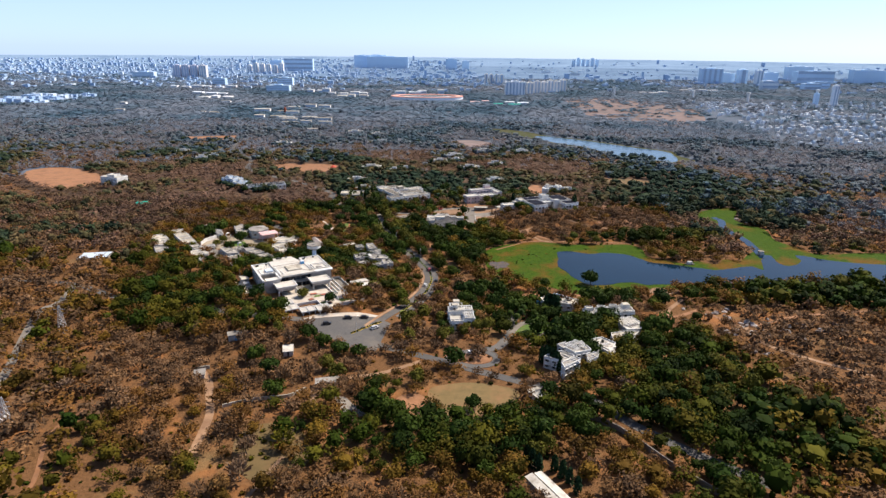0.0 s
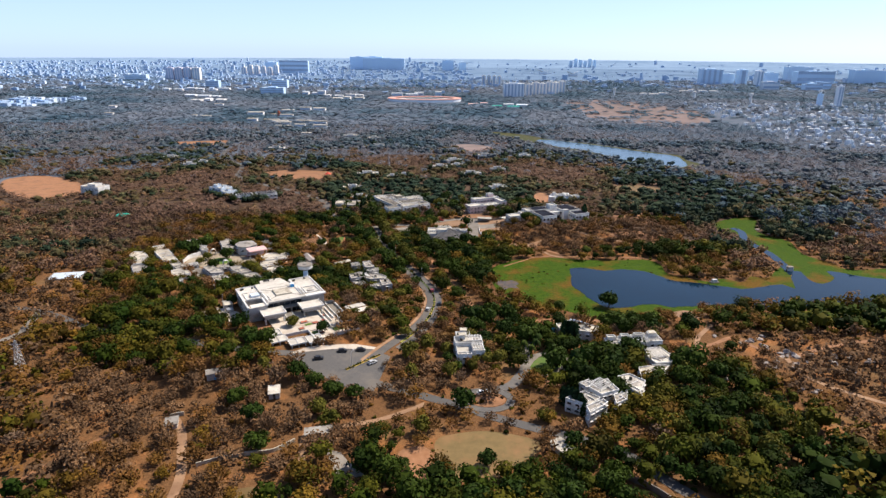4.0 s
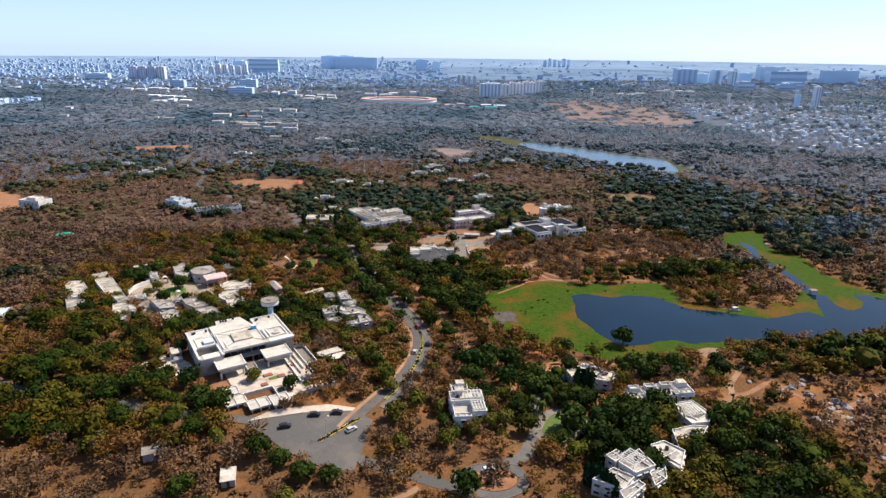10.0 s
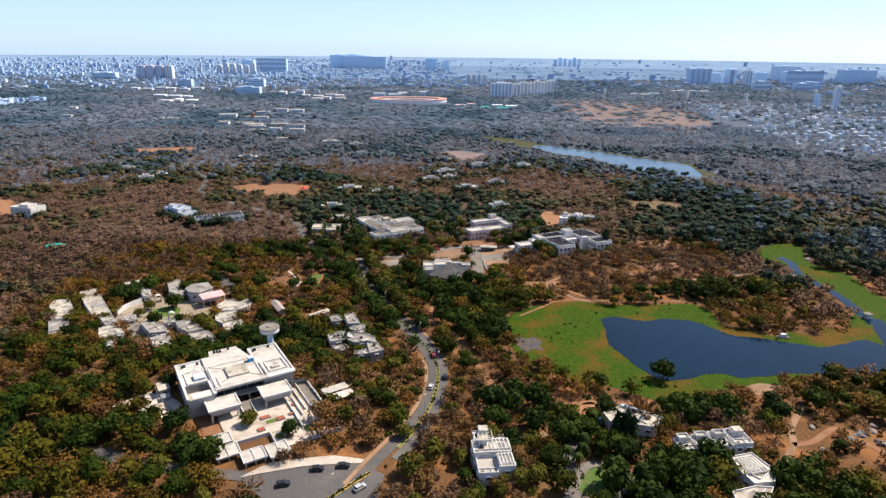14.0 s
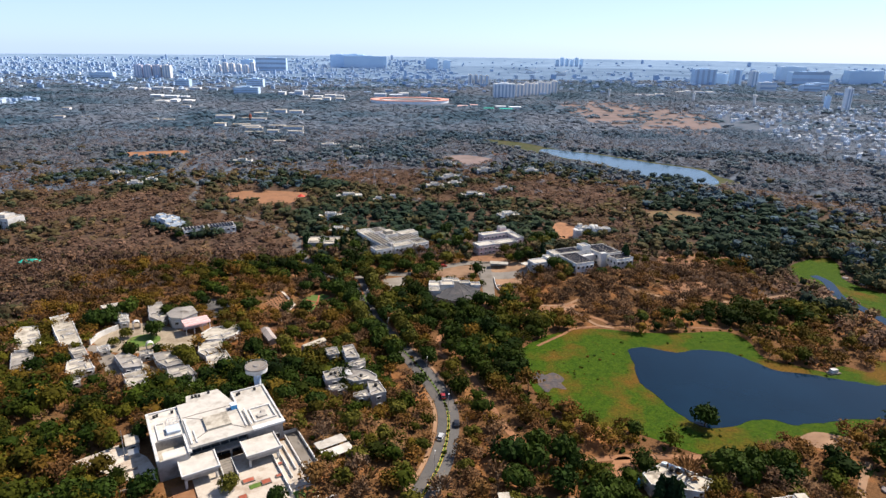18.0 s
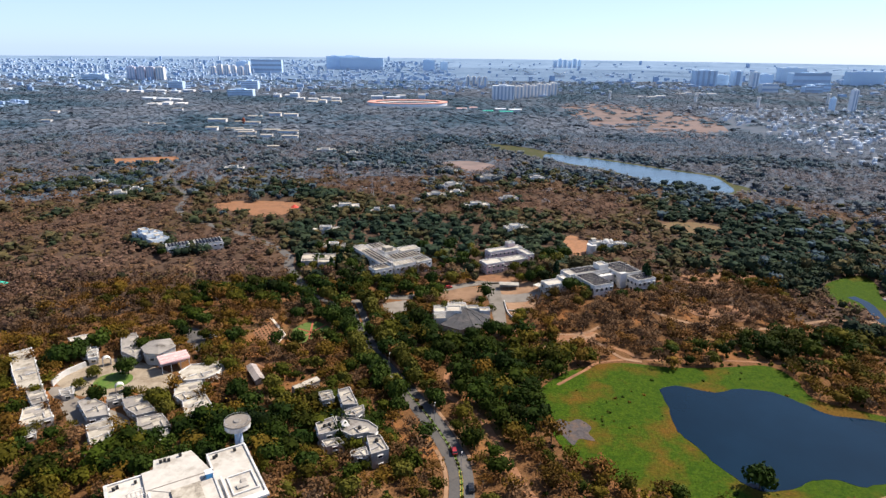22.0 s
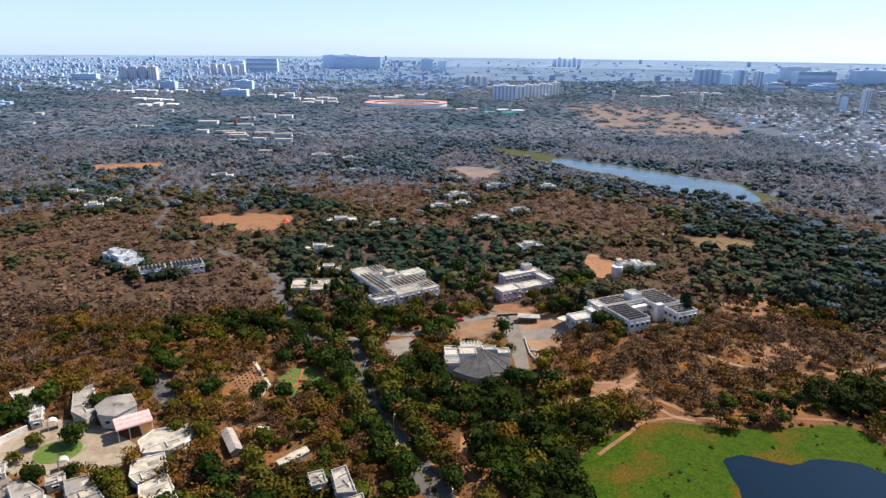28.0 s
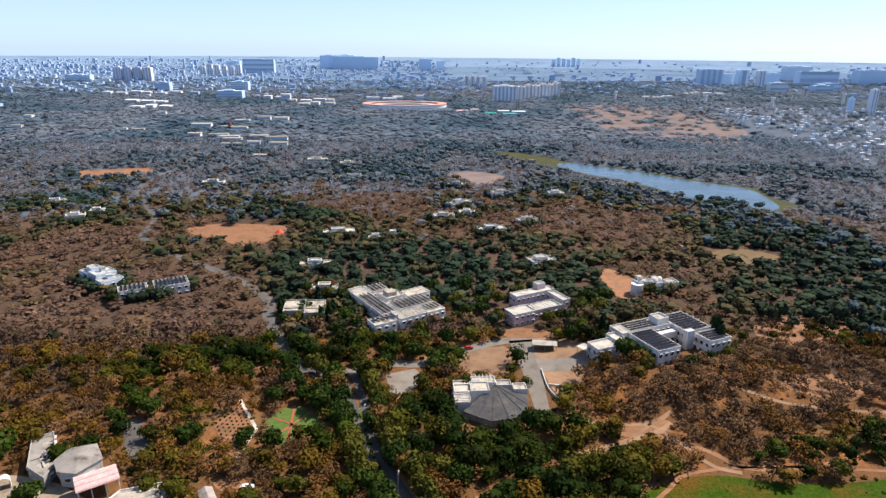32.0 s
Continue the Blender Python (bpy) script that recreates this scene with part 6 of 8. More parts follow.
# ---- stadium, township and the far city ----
# Far walls and glazing: distance haze is painted into these base colours.
HAZY_WHITE = surface("hazy_white_paint", (0.74, 0.80, 0.87), (0.82, 0.86, 0.90), 0.05, vary=0.25, bump=0)
HAZY_BLUE = surface("hazy_blue_walls", (0.55, 0.74, 0.95), (0.60, 0.78, 0.97), 0.03, vary=0.2, bump=0, rough=0.5)
HAZY_BLUE_PALE = surface("hazy_pale_blue_walls", (0.62, 0.79, 0.96), (0.68, 0.83, 0.97), 0.03, vary=0.15, bump=0, rough=0.5)
HAZY_CREAM = surface("hazy_cream_paint", (0.76, 0.76, 0.76), (0.84, 0.82, 0.80), 0.05, vary=0.2, bump=0)
HAZY_BROWN = surface("hazy_brown_walls", (0.62, 0.62, 0.72), (0.68, 0.67, 0.76), 0.05, vary=0.2, bump=0)
HAZY_GLASS = surface("hazy_glazing", (0.34, 0.45, 0.60), (0.40, 0.51, 0.66), 0.05, vary=0.2, bump=0, rough=0.3)
# Land out to the horizon, with the haze's pale blue as its base colour.
HAZY_LAND = surface("hazy_city_land", (0.125, 0.195, 0.295), (0.180, 0.262, 0.380), 0.01, (0.105, 0.165, 0.255), 0.004, bump=0, spec=0.0)
HAZY_PLAIN = surface("hazy_far_plain", (0.20, 0.30, 0.44), (0.26, 0.37, 0.52), 0.012, (0.16, 0.25, 0.38), 0.004, bump=0, spec=0.0)
STADIUM_RED = surface("red_stadium_roof", (0.62, 0.30, 0.24), (0.72, 0.40, 0.33), 0.1, bump=0)


def stadium():
    t = thing("stadium", pose(-5, 1680, 0) @ Matrix.Diagonal((1, 0.66, 1, 1)), "oval stadium with a pale red roof ring", "stadium")
    n = 48
    for name, r0, r1, z0, z1, mt in (("outer_wall", 93, 95, -0.5, 6, HAZY_WHITE), ("roof_ring", 78, 96, 6.0, 7.6, STADIUM_RED), ("stand", 62, 76, 0.0, 4.0, HAZY_CREAM)):
        bm = bmesh.new()
        rings = [[bm.verts.new((r * math.cos(math.tau * k / n), 1.02 * r * math.sin(math.tau * k / n), z)) for k in range(n)] for r, z in ((r0, z0), (r1, z0), (r1, z1), (r0, z1))]
        for a, b in zip(rings, rings[1:] + rings[:1]):
            for k in range(n):
                bm.faces.new((a[k - 1], a[k], b[k], b[k - 1]))
        bmesh.ops.recalc_face_normals(bm, faces=bm.faces[:])
        part(name, bm, mt, t)
    part("pitch", tube(bmesh.new(), 0, 0, -0.2, 0.1, 62, 62, 40), DRY_FIELD, t)
    clear_rect(-5, 1680, 200, 200, 0)


stadium()


def tower(name, label, x, y, w, d, h, body, bands=0, fins=0, crown_h=3.0, group="city towers", turn=0):
    """A city block: body, roof house, floor bands or upright fins."""
    z = float(ground_z(x, y)) - 1.0
    h = max(0.45 * h, h - 0.8 * z)
    t = thing(name, pose(x, y, z, 0, 0, turn), label, "tower", group)
    part("wall", box(bmesh.new(), -w / 2, -d / 2, 0, w / 2, d / 2, h), body, t)
    part("roof_house", box(bmesh.new(), -w / 5, -d / 4, h, w / 6, d / 4, h + crown_h), body, t)
    for k in range(bands):
        zz = h * (k + 0.6) / bands
        part("window_band", box(bmesh.new(), -w / 2 + 0.5, -d / 2 - 0.25, zz, w / 2 - 0.5, -d / 2 - 0.01, zz + 0.45 * h / bands), HAZY_GLASS, t)
    for k in range(fins):
        xx = -w / 2 + w * (k + 0.5) / fins
        part("window_strip", box(bmesh.new(), xx - 0.22 * w / fins, -d / 2 - 0.3, 2, xx + 0.22 * w / fins, -d / 2 - 0.01, h - 2), HAZY_GLASS, t)
    clear_rect(x, y, w + 8, d + 8, turn)
    return t


def far_city():
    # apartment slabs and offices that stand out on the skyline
    # Their pale blues and greys are haze put into the wall colours.
    tower("apartment_block", "white and blue striped apartment block", 250, 1838, 58, 18, 38, HAZY_WHITE, fins=6)
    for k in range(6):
        tower("apartment_block", "cream apartment block in a row of alike blocks", 300 + 25 * k, 1880 + 26 * k, 20, 18, 34 + 3 * (k % 2), HAZY_CREAM, fins=2, group="cream apartment row")
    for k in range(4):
        tower("apartment_tower", "brown apartment tower in a row", -1037 + 35 * k, 2650, 30, 25, 52, HAZY_BROWN if k < 3 else HAZY_CREAM, fins=3, group="brown apartment row")
    tower("office_block", "long glass office block with floor bands", -1153, 2602, 86, 30, 26, HAZY_BLUE_PALE, bands=4)
    tower("office_block", "dark glazed low office block", -450, 1905, 66, 30, 19, HAZY_BLUE, bands=3)
    tower("office_block", "round-cornered glass office block", -500, 2222, 52, 30, 26, HAZY_BLUE, bands=4)
    tower("office_block", "blue glazed square office block", -722, 2203, 44, 28, 24, HAZY_BLUE, bands=4)
    tower("office_block", "very wide blue-grey office slab", -656, 3243, 140, 40, 70, HAZY_BLUE, bands=3)
    tower("office_block", "blue-grey upright office slab", -790, 3330, 60, 40, 60, HAZY_BLUE)
    tower("office_block", "massive blue office complex with flat roof", -235, 3630, 230, 60, 78, HAZY_BLUE)
    tower("office_block", "pale blue office complex wing", -380, 3660, 90, 60, 84, HAZY_BLUE)
    tower("office_block", "pale blue wing of offices", -300, 3660, 110, 50, 86, HAZY_BLUE)
    tower("office_tower", "square blue-grey office tower", 122, 3600, 62, 40, 70, HAZY_BLUE)
    tower("office_tower", "smaller pale blue office tower", 205, 3640, 40, 40, 60, HAZY_BLUE_PALE)
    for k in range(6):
        tower("apartment_tower", "cream and white apartment tower on the skyline", -850 + 30 * k, 3040, 20, 20, 44 + 9 * ((k * 3) % 4) / 3, HAZY_CREAM, fins=2, group="skyline apartment row")
        tower("apartment_tower", "hazy blue apartment tower on the skyline", 905 + 27 * k, 4010 - 10 * k, 18, 18, 62 + 12 * ((k * 5) % 3) / 2, HAZY_BLUE_PALE, group="far apartment row")
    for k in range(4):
        tower("apartment_tower", "cream apartment tower far behind the stadium", 225 + 18 * k, 2510 - 20 * k, 14, 14, 34, HAZY_CREAM, fins=1, group="cream tower row")
    tower("office_block", "broad blue-grey tower slab", 1120, 2512, 84, 36, 62, HAZY_BLUE, fins=4)
    tower("apartment_tower", "blue-grey apartment twin tower", 1250, 2520, 34, 30, 60, HAZY_BLUE_PALE, fins=1)
    tower("apartment_tower", "white-edged apartment twin tower", 1292, 2470, 24, 26, 58, HAZY_WHITE, fins=2)
    tower("office_block", "low and long blue-grey block beside the twin towers", 1205, 2560, 60, 30, 44, HAZY_BLUE_PALE)
    tower("office_block", "plain blue-grey office block with flat roof", 1385, 2560, 56, 30, 48, HAZY_BLUE)
    tower("office_block", "very wide plain blue-grey office block", 1545, 2530, 150, 40, 54, HAZY_BLUE, bands=2)
    tower("office_block", "pale blue office tower behind others", 1640, 2800, 110, 40, 66, HAZY_BLUE_PALE)
    tower("office_block", "wide plain blue office block", 1790, 2560, 140, 40, 60, HAZY_BLUE)
    tower("office_block", "white framed office block", 1190, 2196, 56, 24, 30, HAZY_WHITE, bands=2)
    tower("office_block", "grey-blue glazed mid-rise office block", 1400, 2250, 70, 26, 26, HAZY_BLUE, bands=2)
    tower("office_block", "grey-blue mid-rise with a white roof", 1330, 2180, 60, 26, 24, HAZY_BLUE, bands=2)
    tower("apartment_tower", "tall slim white tower over the suburb", 1008, 1545, 13, 12, 50, HAZY_WHITE, fins=2)
    tower("apartment_tower", "tall slim grey tower beside a white one", 978, 1570, 10, 10, 30, HAZY_BLUE)
    for x, y, h in ((833, 1627, 27), (1079, 1732, 30), (560, 1900, 22), (760, 1800, 20)):
        t = thing("water_tower", pose(x, y, 0), "slim cream water tower above the far woods", "water tower", "far water towers")
        part("shaft", tube(bmesh.new(), 0, 0, -0.5, h - 4, 3.4, 3.0, 12), HAZY_CREAM, t)
        part("drum", tube(bmesh.new(), 0, 0, h - 4, h, 5.0, 5.0, 12), HAZY_CREAM, t)
    for x, y in ((596, 3258), (710, 3094)):
        z = float(ground_z(x, y))
        t = thing("tent_roof", pose(x, y, z), "white sail-shaped hall roof far off", "hall", "sail roofs")
        part("hall", box(bmesh.new(), -22, -9, -1, 22, 9, 12), HAZY_WHITE, t)
        bm = bmesh.new()
        row = [(-30 + 7.5 * k, 14 + 9 * abs(k - 3.5) / 3.5) for k in range(9)]
        a, b = [bm.verts.new((u, -12, v)) for u, v in row], [bm.verts.new((u, 12, v - 2)) for u, v in row]
        for k in range(8):
            bm.faces.new((a[k], a[k + 1], b[k + 1], b[k]))
        part("sail", bm, WHITE, t)
    # long roofs of the middle-distance campuses
    for k, (x, y, w, d, h, mt) in enumerate(((-720, 2040, 210, 22, 11, HAZY_WHITE), (-600, 1760, 110, 26, 9, HAZY_WHITE), (-548, 1640, 90, 30, 7, HAZY_CREAM), (-330, 1880, 60, 26, 14, HAZY_WHITE), (-300, 1860, 30, 20, 18, HAZY_WHITE), (-205, 1712, 90, 34, 9, WHITE_ROOF),
                                (-225, 1800, 120, 20, 10, HAZY_CREAM), (-60, 1830, 80, 20, 12, HAZY_WHITE), (-20, 1850, 30, 20, 22, HAZY_CREAM), (40, 1840, 30, 20, 22, HAZY_CREAM), (-340, 1294, 42, 14, 7, WHITE_ROOF), (-300, 1288, 20, 14, 6, CREAM_ROOF), (-268, 1270, 40, 12, 6, WHITE_ROOF),
                                (-318, 1180, 24, 12, 6, CREAM_ROOF), (-285, 1190, 34, 12, 6, CREAM_ROOF), (-255, 1160, 44, 12, 6, WHITE_ROOF), (-250, 1130, 34, 10, 5, CREAM_ROOF), (-212, 1098, 96, 8, 5, WHITE_ROOF), (-215, 1165, 40, 10, 6, WHITE_ROOF), (-190, 1140, 40, 10, 6, CREAM_ROOF), (-184, 1004, 26, 8, 5, WHITE_ROOF),
                                (-285, 1362, 40, 14, 7, WHITE_ROOF), (-246, 1400, 60, 16, 8, WHITE_ROOF), (-427, 1258, 22, 9, 5, WHITE_ROOF), (-450, 1262, 12, 8, 5, CREAM_ROOF), (-624, 1276, 22, 9, 6, WHITE_ROOF), (-576, 1290, 30, 9, 6, WHITE_ROOF), (-690, 1440, 24, 12, 7, WHITE_ROOF), (-480, 1500, 26, 10, 6, WHITE_ROOF),
                                (130, 1560, 60, 22, 6, PINK_ROOF), (190, 1500, 70, 20, 5, TEAL_SHEET), (215, 1530, 60, 20, 6, HAZY_WHITE), (900, 2100, 130, 16, 9, HAZY_CREAM), (700, 1950, 90, 16, 8, HAZY_CREAM))):
        z, h, d = float(ground_z(x, y)), 0.6 * h, 0.8 * d
        t = thing("campus_hall", pose(x, y, z), "long pale hall with a flat roof among far trees", "hall", "far halls")
        wings = max(1, round(w / 34))
        for n in range(wings):
            u0, u1 = -w / 2 + w * (n + 0.04 * (k % 3)) / wings, -w / 2 + w * (n + (0.62, 0.8, 0.9)[(n + k) % 3]) / wings
            v, e = (0.0, 5.0, -4.0)[(2 * n + k) % 3], h * (1.0, 0.8, 1.25)[(n + 2 * k) % 3]
            part("wall", box(bmesh.new(), u0, v - d / 2, -1, u1, v + d / 2, e), HAZY_CREAM, t)
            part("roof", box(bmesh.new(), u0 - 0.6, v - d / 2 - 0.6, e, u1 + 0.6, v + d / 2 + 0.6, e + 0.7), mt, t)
            part("window_band", box(bmesh.new(), u0 + 1, v - d / 2 - 0.2, 0.3 * e, u1 - 1, v - d / 2 - 0.01, 0.7 * e), HAZY_GLASS, t)
        clear_rect(x, y - 1, w + 2, d + 4, 0)
    red = thing("red_tower", pose(-292, 1275, 0), "small red tower on a campus roof", "tower")
    part("shaft", tube(bmesh.new(), 0, 0, -0.5, 9, 3.4, 2.4, 8), BRICK_RED, red)
    part("cap", tube(bmesh.new(), 0, 0, 9, 11, 2.0, 1.0, 8), BRICK_RED, red)


far_city()


def township():
    """White and pastel houses of the suburb beyond the second lake."""
    rng = random.Random(3)
    made = []
    for k, mt in enumerate((WHITE, HAZY_WHITE, HAZY_CREAM, BLUE_WALL, HAZY_WHITE)):
        t = thing("town_house", pose(560, 1000 + 20 * k, 0), ("white", "grey", "cream", "blue", "beige")[k] + " flat-roofed town house with a roof room", "house", "town houses")
        w, d, h = 9 + 2 * (k % 3), 9, (9, 12, 8, 10, 13)[k]
        part("wall", box(bmesh.new(), -w / 2, -d / 2, -0.3, w / 2, d / 2, h), mt, t)
        part("roof_room", box(bmesh.new(), -w / 4, -d / 4, h, w / 6, d / 3, h + 2.6), mt, t)
        for f in range(int(h // 3.1)):
            part("window_band", box(bmesh.new(), -w / 2 + 0.8, -d / 2 - 0.08, 3.1 * f + 1.0, w / 2 - 0.8, -d / 2 - 0.01, 3.1 * f + 2.4), HAZY_GLASS, t)
        made.append(t)
    spots = []
    while len(spots) < 560:
        y = 860 + 760 * rng.random() ** 1.1
        x = 525 + (y - 860) * 0.17 + rng.random() ** 1.1 * (0.95 * y - 420)
        if x < 0.84 * y + 50 and x > 470 and all(abs(x - a) + abs(y - b) > 11 for a, b in spots):
            if rng.random() < 0.35 + 0.65 * min(1.0, max(0.0, (x - 500) / 180)):
                spots.append((x, y))
    rows = np.array(spots[200:])
    turn_all = np.array([radians(rng.choice((0, 12, -18, 30))) for _ in rows])
    wide, tall = np.array([3.5 + 4 * rng.random() for _ in rows]), np.array([3.0 + 4.0 * rng.random() for _ in rows])
    ring = np.array([(-0.5, -0.5), (0.5, -0.5), (0.5, 0.5), (-0.5, 0.5)])
    c, s = np.cos(turn_all)[:, None], np.sin(turn_all)[:, None]
    base = np.stack([rows[:, :1] + wide[:, None] * (c * ring[:, 0] - s * ring[:, 1]), rows[:, 1:] + wide[:, None] * (s * ring[:, 0] + c * ring[:, 1]), np.full((len(rows), 4), -0.3)], -1)
    both = np.concatenate([base, base + np.array([0, 0, 1.0]) * tall[:, None, None]], 1).reshape(-1, 3)
    sides = np.array([(4, 5, 6, 7), (0, 1, 5, 4), (1, 2, 6, 5), (2, 3, 7, 6), (3, 0, 4, 7)])
    me = bpy.data.meshes.new("suburb_houses")
    me.from_pydata(both.tolist(), [], (8 * np.arange(len(rows))[:, None, None] + sides[None]).reshape(-1, 4).tolist())
    mat, nodes, links, bsdf = tree_of("mixed_suburb_paint")
    geo = nodes.new("ShaderNodeNewGeometry")
    links.new(ramp_node(nodes, links, geo.outputs["Random Per Island"], [(0, (0.62, 0.65, 0.69)), (0.3, (0.42, 0.50, 0.60)), (0.5, (0.55, 0.52, 0.50)), (0.7, (0.40, 0.49, 0.60)), (1.0, (0.82, 0.83, 0.84))]), bsdf.inputs["Base Color"])
    me.materials.append(mat)
    tagged(new("suburb_houses", me), "countless small pale houses of the suburb", "houses", kind="stuff")
    for x, y in spots[200:]:
        clear_rect(x, y - 2, 7, 11, 0, 0.5)
    for n, (x, y) in enumerate(spots[:200]):
        if n < 5:
            made[n].matrix_basis = pose(x, y, 0, 0, 0, rng.choice((0, 12, -18, 30))) @ Matrix.Scale(0.65, 4)
        else:
            copy_thing(made[n % 5], pose(x, y, 0, 0, 0, rng.choice((0, 12, -18, 30))) @ Matrix.Scale(0.5 + 0.4 * rng.random(), 4))
        clear_rect(x, y - 3, 11, 16, 0, 1.0)


township()


def city_mass():
    """The countless buildings between the towers, in one piece."""
    rng = np.random.default_rng(8)
    n = 9000
    y = 1950 + 2750 * rng.random(n) ** 0.8
    x = (rng.random(n) * 2 - 1) * 0.82 * y
    dense = np.where(x < 250, 1.0, 0.45) * np.where(y < 2300, 0.35, 1.0) * np.where((x < -250) & (y < 2500), 1.6, 1.0)
    west = rng.random(260)
    keep = (rng.random(n) < dense * np.where(y > 3600, 0.7, 1.0)) & (np.hypot(x, y - 250) < 4400) & ~((x > 200) & (y > 2900) & (rng.random(n) < 0.75))
    x, y = x[keep], y[keep]
    x = np.concatenate([x, -1010 + 150 * west])
    y = np.concatenate([y, 1420 + 220 * rng.random(260)])
    m = len(x)
    w, d = 7 + 16 * rng.random(m) ** 2.5, 7 + 9 * rng.random(m)
    h = 4 + 10 * rng.random(m) ** 2.6 + np.where((y > 2700) & (rng.random(m) < 0.05), 20 * rng.random(m), 0)
    z = ground_z(x, y) - 1.5
    corner = np.array([(-0.5, -0.5), (0.5, -0.5), (0.5, 0.5), (-0.5, 0.5)])
    base = np.stack([x[:, None] + w[:, None] * corner[:, 0], y[:, None] + d[:, None] * corner[:, 1], np.repeat(z[:, None], 4, 1)], -1)
    top = base + np.array([0, 0, 1.0]) * h[:, None, None]
    verts = np.concatenate([base, top], 1).reshape(-1, 3)
    faces = np.array([(4, 5, 6, 7), (0, 1, 5, 4), (1, 2, 6, 5), (2, 3, 7, 6), (3, 0, 4, 7)])
    quads = (8 * np.arange(m)[:, None, None] + faces[None]).reshape(-1, 4)
    me = bpy.data.meshes.new("city_blocks")
    me.from_pydata(verts.tolist(), [], quads.tolist())
    mat, nodes, links, bsdf = tree_of("hazy_city_walls")
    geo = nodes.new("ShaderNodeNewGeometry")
    # Wall tones differ per building; all have distance haze painted in as blue.
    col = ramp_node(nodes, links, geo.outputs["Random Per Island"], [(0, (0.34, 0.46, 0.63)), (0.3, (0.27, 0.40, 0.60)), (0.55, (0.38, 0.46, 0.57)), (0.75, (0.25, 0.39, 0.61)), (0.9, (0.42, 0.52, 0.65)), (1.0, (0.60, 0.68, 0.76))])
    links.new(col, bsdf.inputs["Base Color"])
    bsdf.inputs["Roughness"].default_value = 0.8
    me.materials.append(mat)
    tagged(new("city_blocks", me), "countless low city buildings with haze blue in their wall colours", "city", kind="stuff")


city_mass()


def land_ring(name, material, label, near, far, up):
    """A wide piece of land between two distances, a little above the soil."""
    n, k = 72, 14
    me = bpy.data.meshes.new(name)
    verts, quads = [], []
    for i in range(n + 1):
        a = radians(-50 + 100 * i / n)
        for j in range(k + 1):
            r = near + (far - near) * j / k
            x, y = r * math.sin(a), 250 + r * math.cos(a)
            verts.append((x, y, float(ground_z(x, y)) + up))
    for i in range(n):
        for j in range(k):
            b = i * (k + 1) + j
            quads.append((b, b + 1, b + k + 2, b + k + 1))
    me.from_pydata(verts, [], quads)
    me.materials.append(material)
    tagged(new(name, me), label, "ground", kind="structure")


land_ring("city_ground", HAZY_LAND, "built-up land under the far city, tinted blue for haze", 2050, 3700, 0.4)
land_ring("far_plain", HAZY_PLAIN, "plain on the horizon, its colour paled to haze blue", 3700, 4845, 0.4)
land_ring("woodland_floor", HAZY_FLOOR, "leaf litter under the wide woods, tinted blue-grey for haze", 560, 2060, -0.02)
land_ring("woodland_floor", LITTER, "brown leaf litter under the dry woods", 262, 562, -0.03)

# ---- plants ----
def value_noise(x, y, size, seed):
    """Smooth noise from 0 to 1 with features of about that size."""
    g = np.random.default_rng(seed).random((256, 256))
    u, v = np.asarray(x) / size + 1000.3, np.asarray(y) / size + 1000.7
    i, j = np.floor(u).astype(int), np.floor(v).astype(int)
    a, b = u - i, v - j
    a, b = a * a * (3 - 2 * a), b * b * (3 - 2 * b)
    i0, j0, i1, j1 = i % 256, j % 256, (i + 1) % 256, (j + 1) % 256
    return (g[i0, j0] * (1 - a) + g[i1, j0] * a) * (1 - b) + (g[i0, j1] * (1 - a) + g[i1, j1] * a) * b


def inside(poly, x, y):
    hit = np.zeros(len(x), bool)
    p = np.array(poly)
    box_in = (x > p[:, 0].min()) & (x < p[:, 0].max()) & (y > p[:, 1].min()) & (y < p[:, 1].max())
    if not box_in.any():
        return hit
    xs, ys = x[box_in], y[box_in]
    h = np.zeros(len(xs), bool)
    for (x0, y0), (x1, y1) in zip(p, np.roll(p, -1, 0)):
        if y0 != y1:
            h ^= ((y0 > ys) != (y1 > ys)) & (xs < (x1 - x0) * (ys - y0) / (y1 - y0) + x0)
    hit[box_in] = h
    return hit


def near_line(line, far, x, y):
    hit = np.zeros(len(x), bool)
    p = np.array(line)
    for a, b in zip(p, p[1:]):
        lo, hi = np.minimum(a, b) - far, np.maximum(a, b) + far
        s = np.flatnonzero((x > lo[0]) & (x < hi[0]) & (y > lo[1]) & (y < hi[1]))
        if len(s):
            d = b - a
            t = np.clip(((x[s] - a[0]) * d[0] + (y[s] - a[1]) * d[1]) / max(d @ d, 1e-9), 0, 1)
            hit[s] |= np.hypot(x[s] - a[0] - t * d[0], y[s] - a[1] - t * d[1]) < far
    return hit


def free_places(x, y, margin=0.0):
    ok = np.ones(len(x), bool)
    for poly in CLEAR_POLYS:
        ok &= ~inside(poly, x, y)
    for line, far in CLEAR_LINES:
        ok &= ~near_line(line, far + margin, x, y)
    return ok


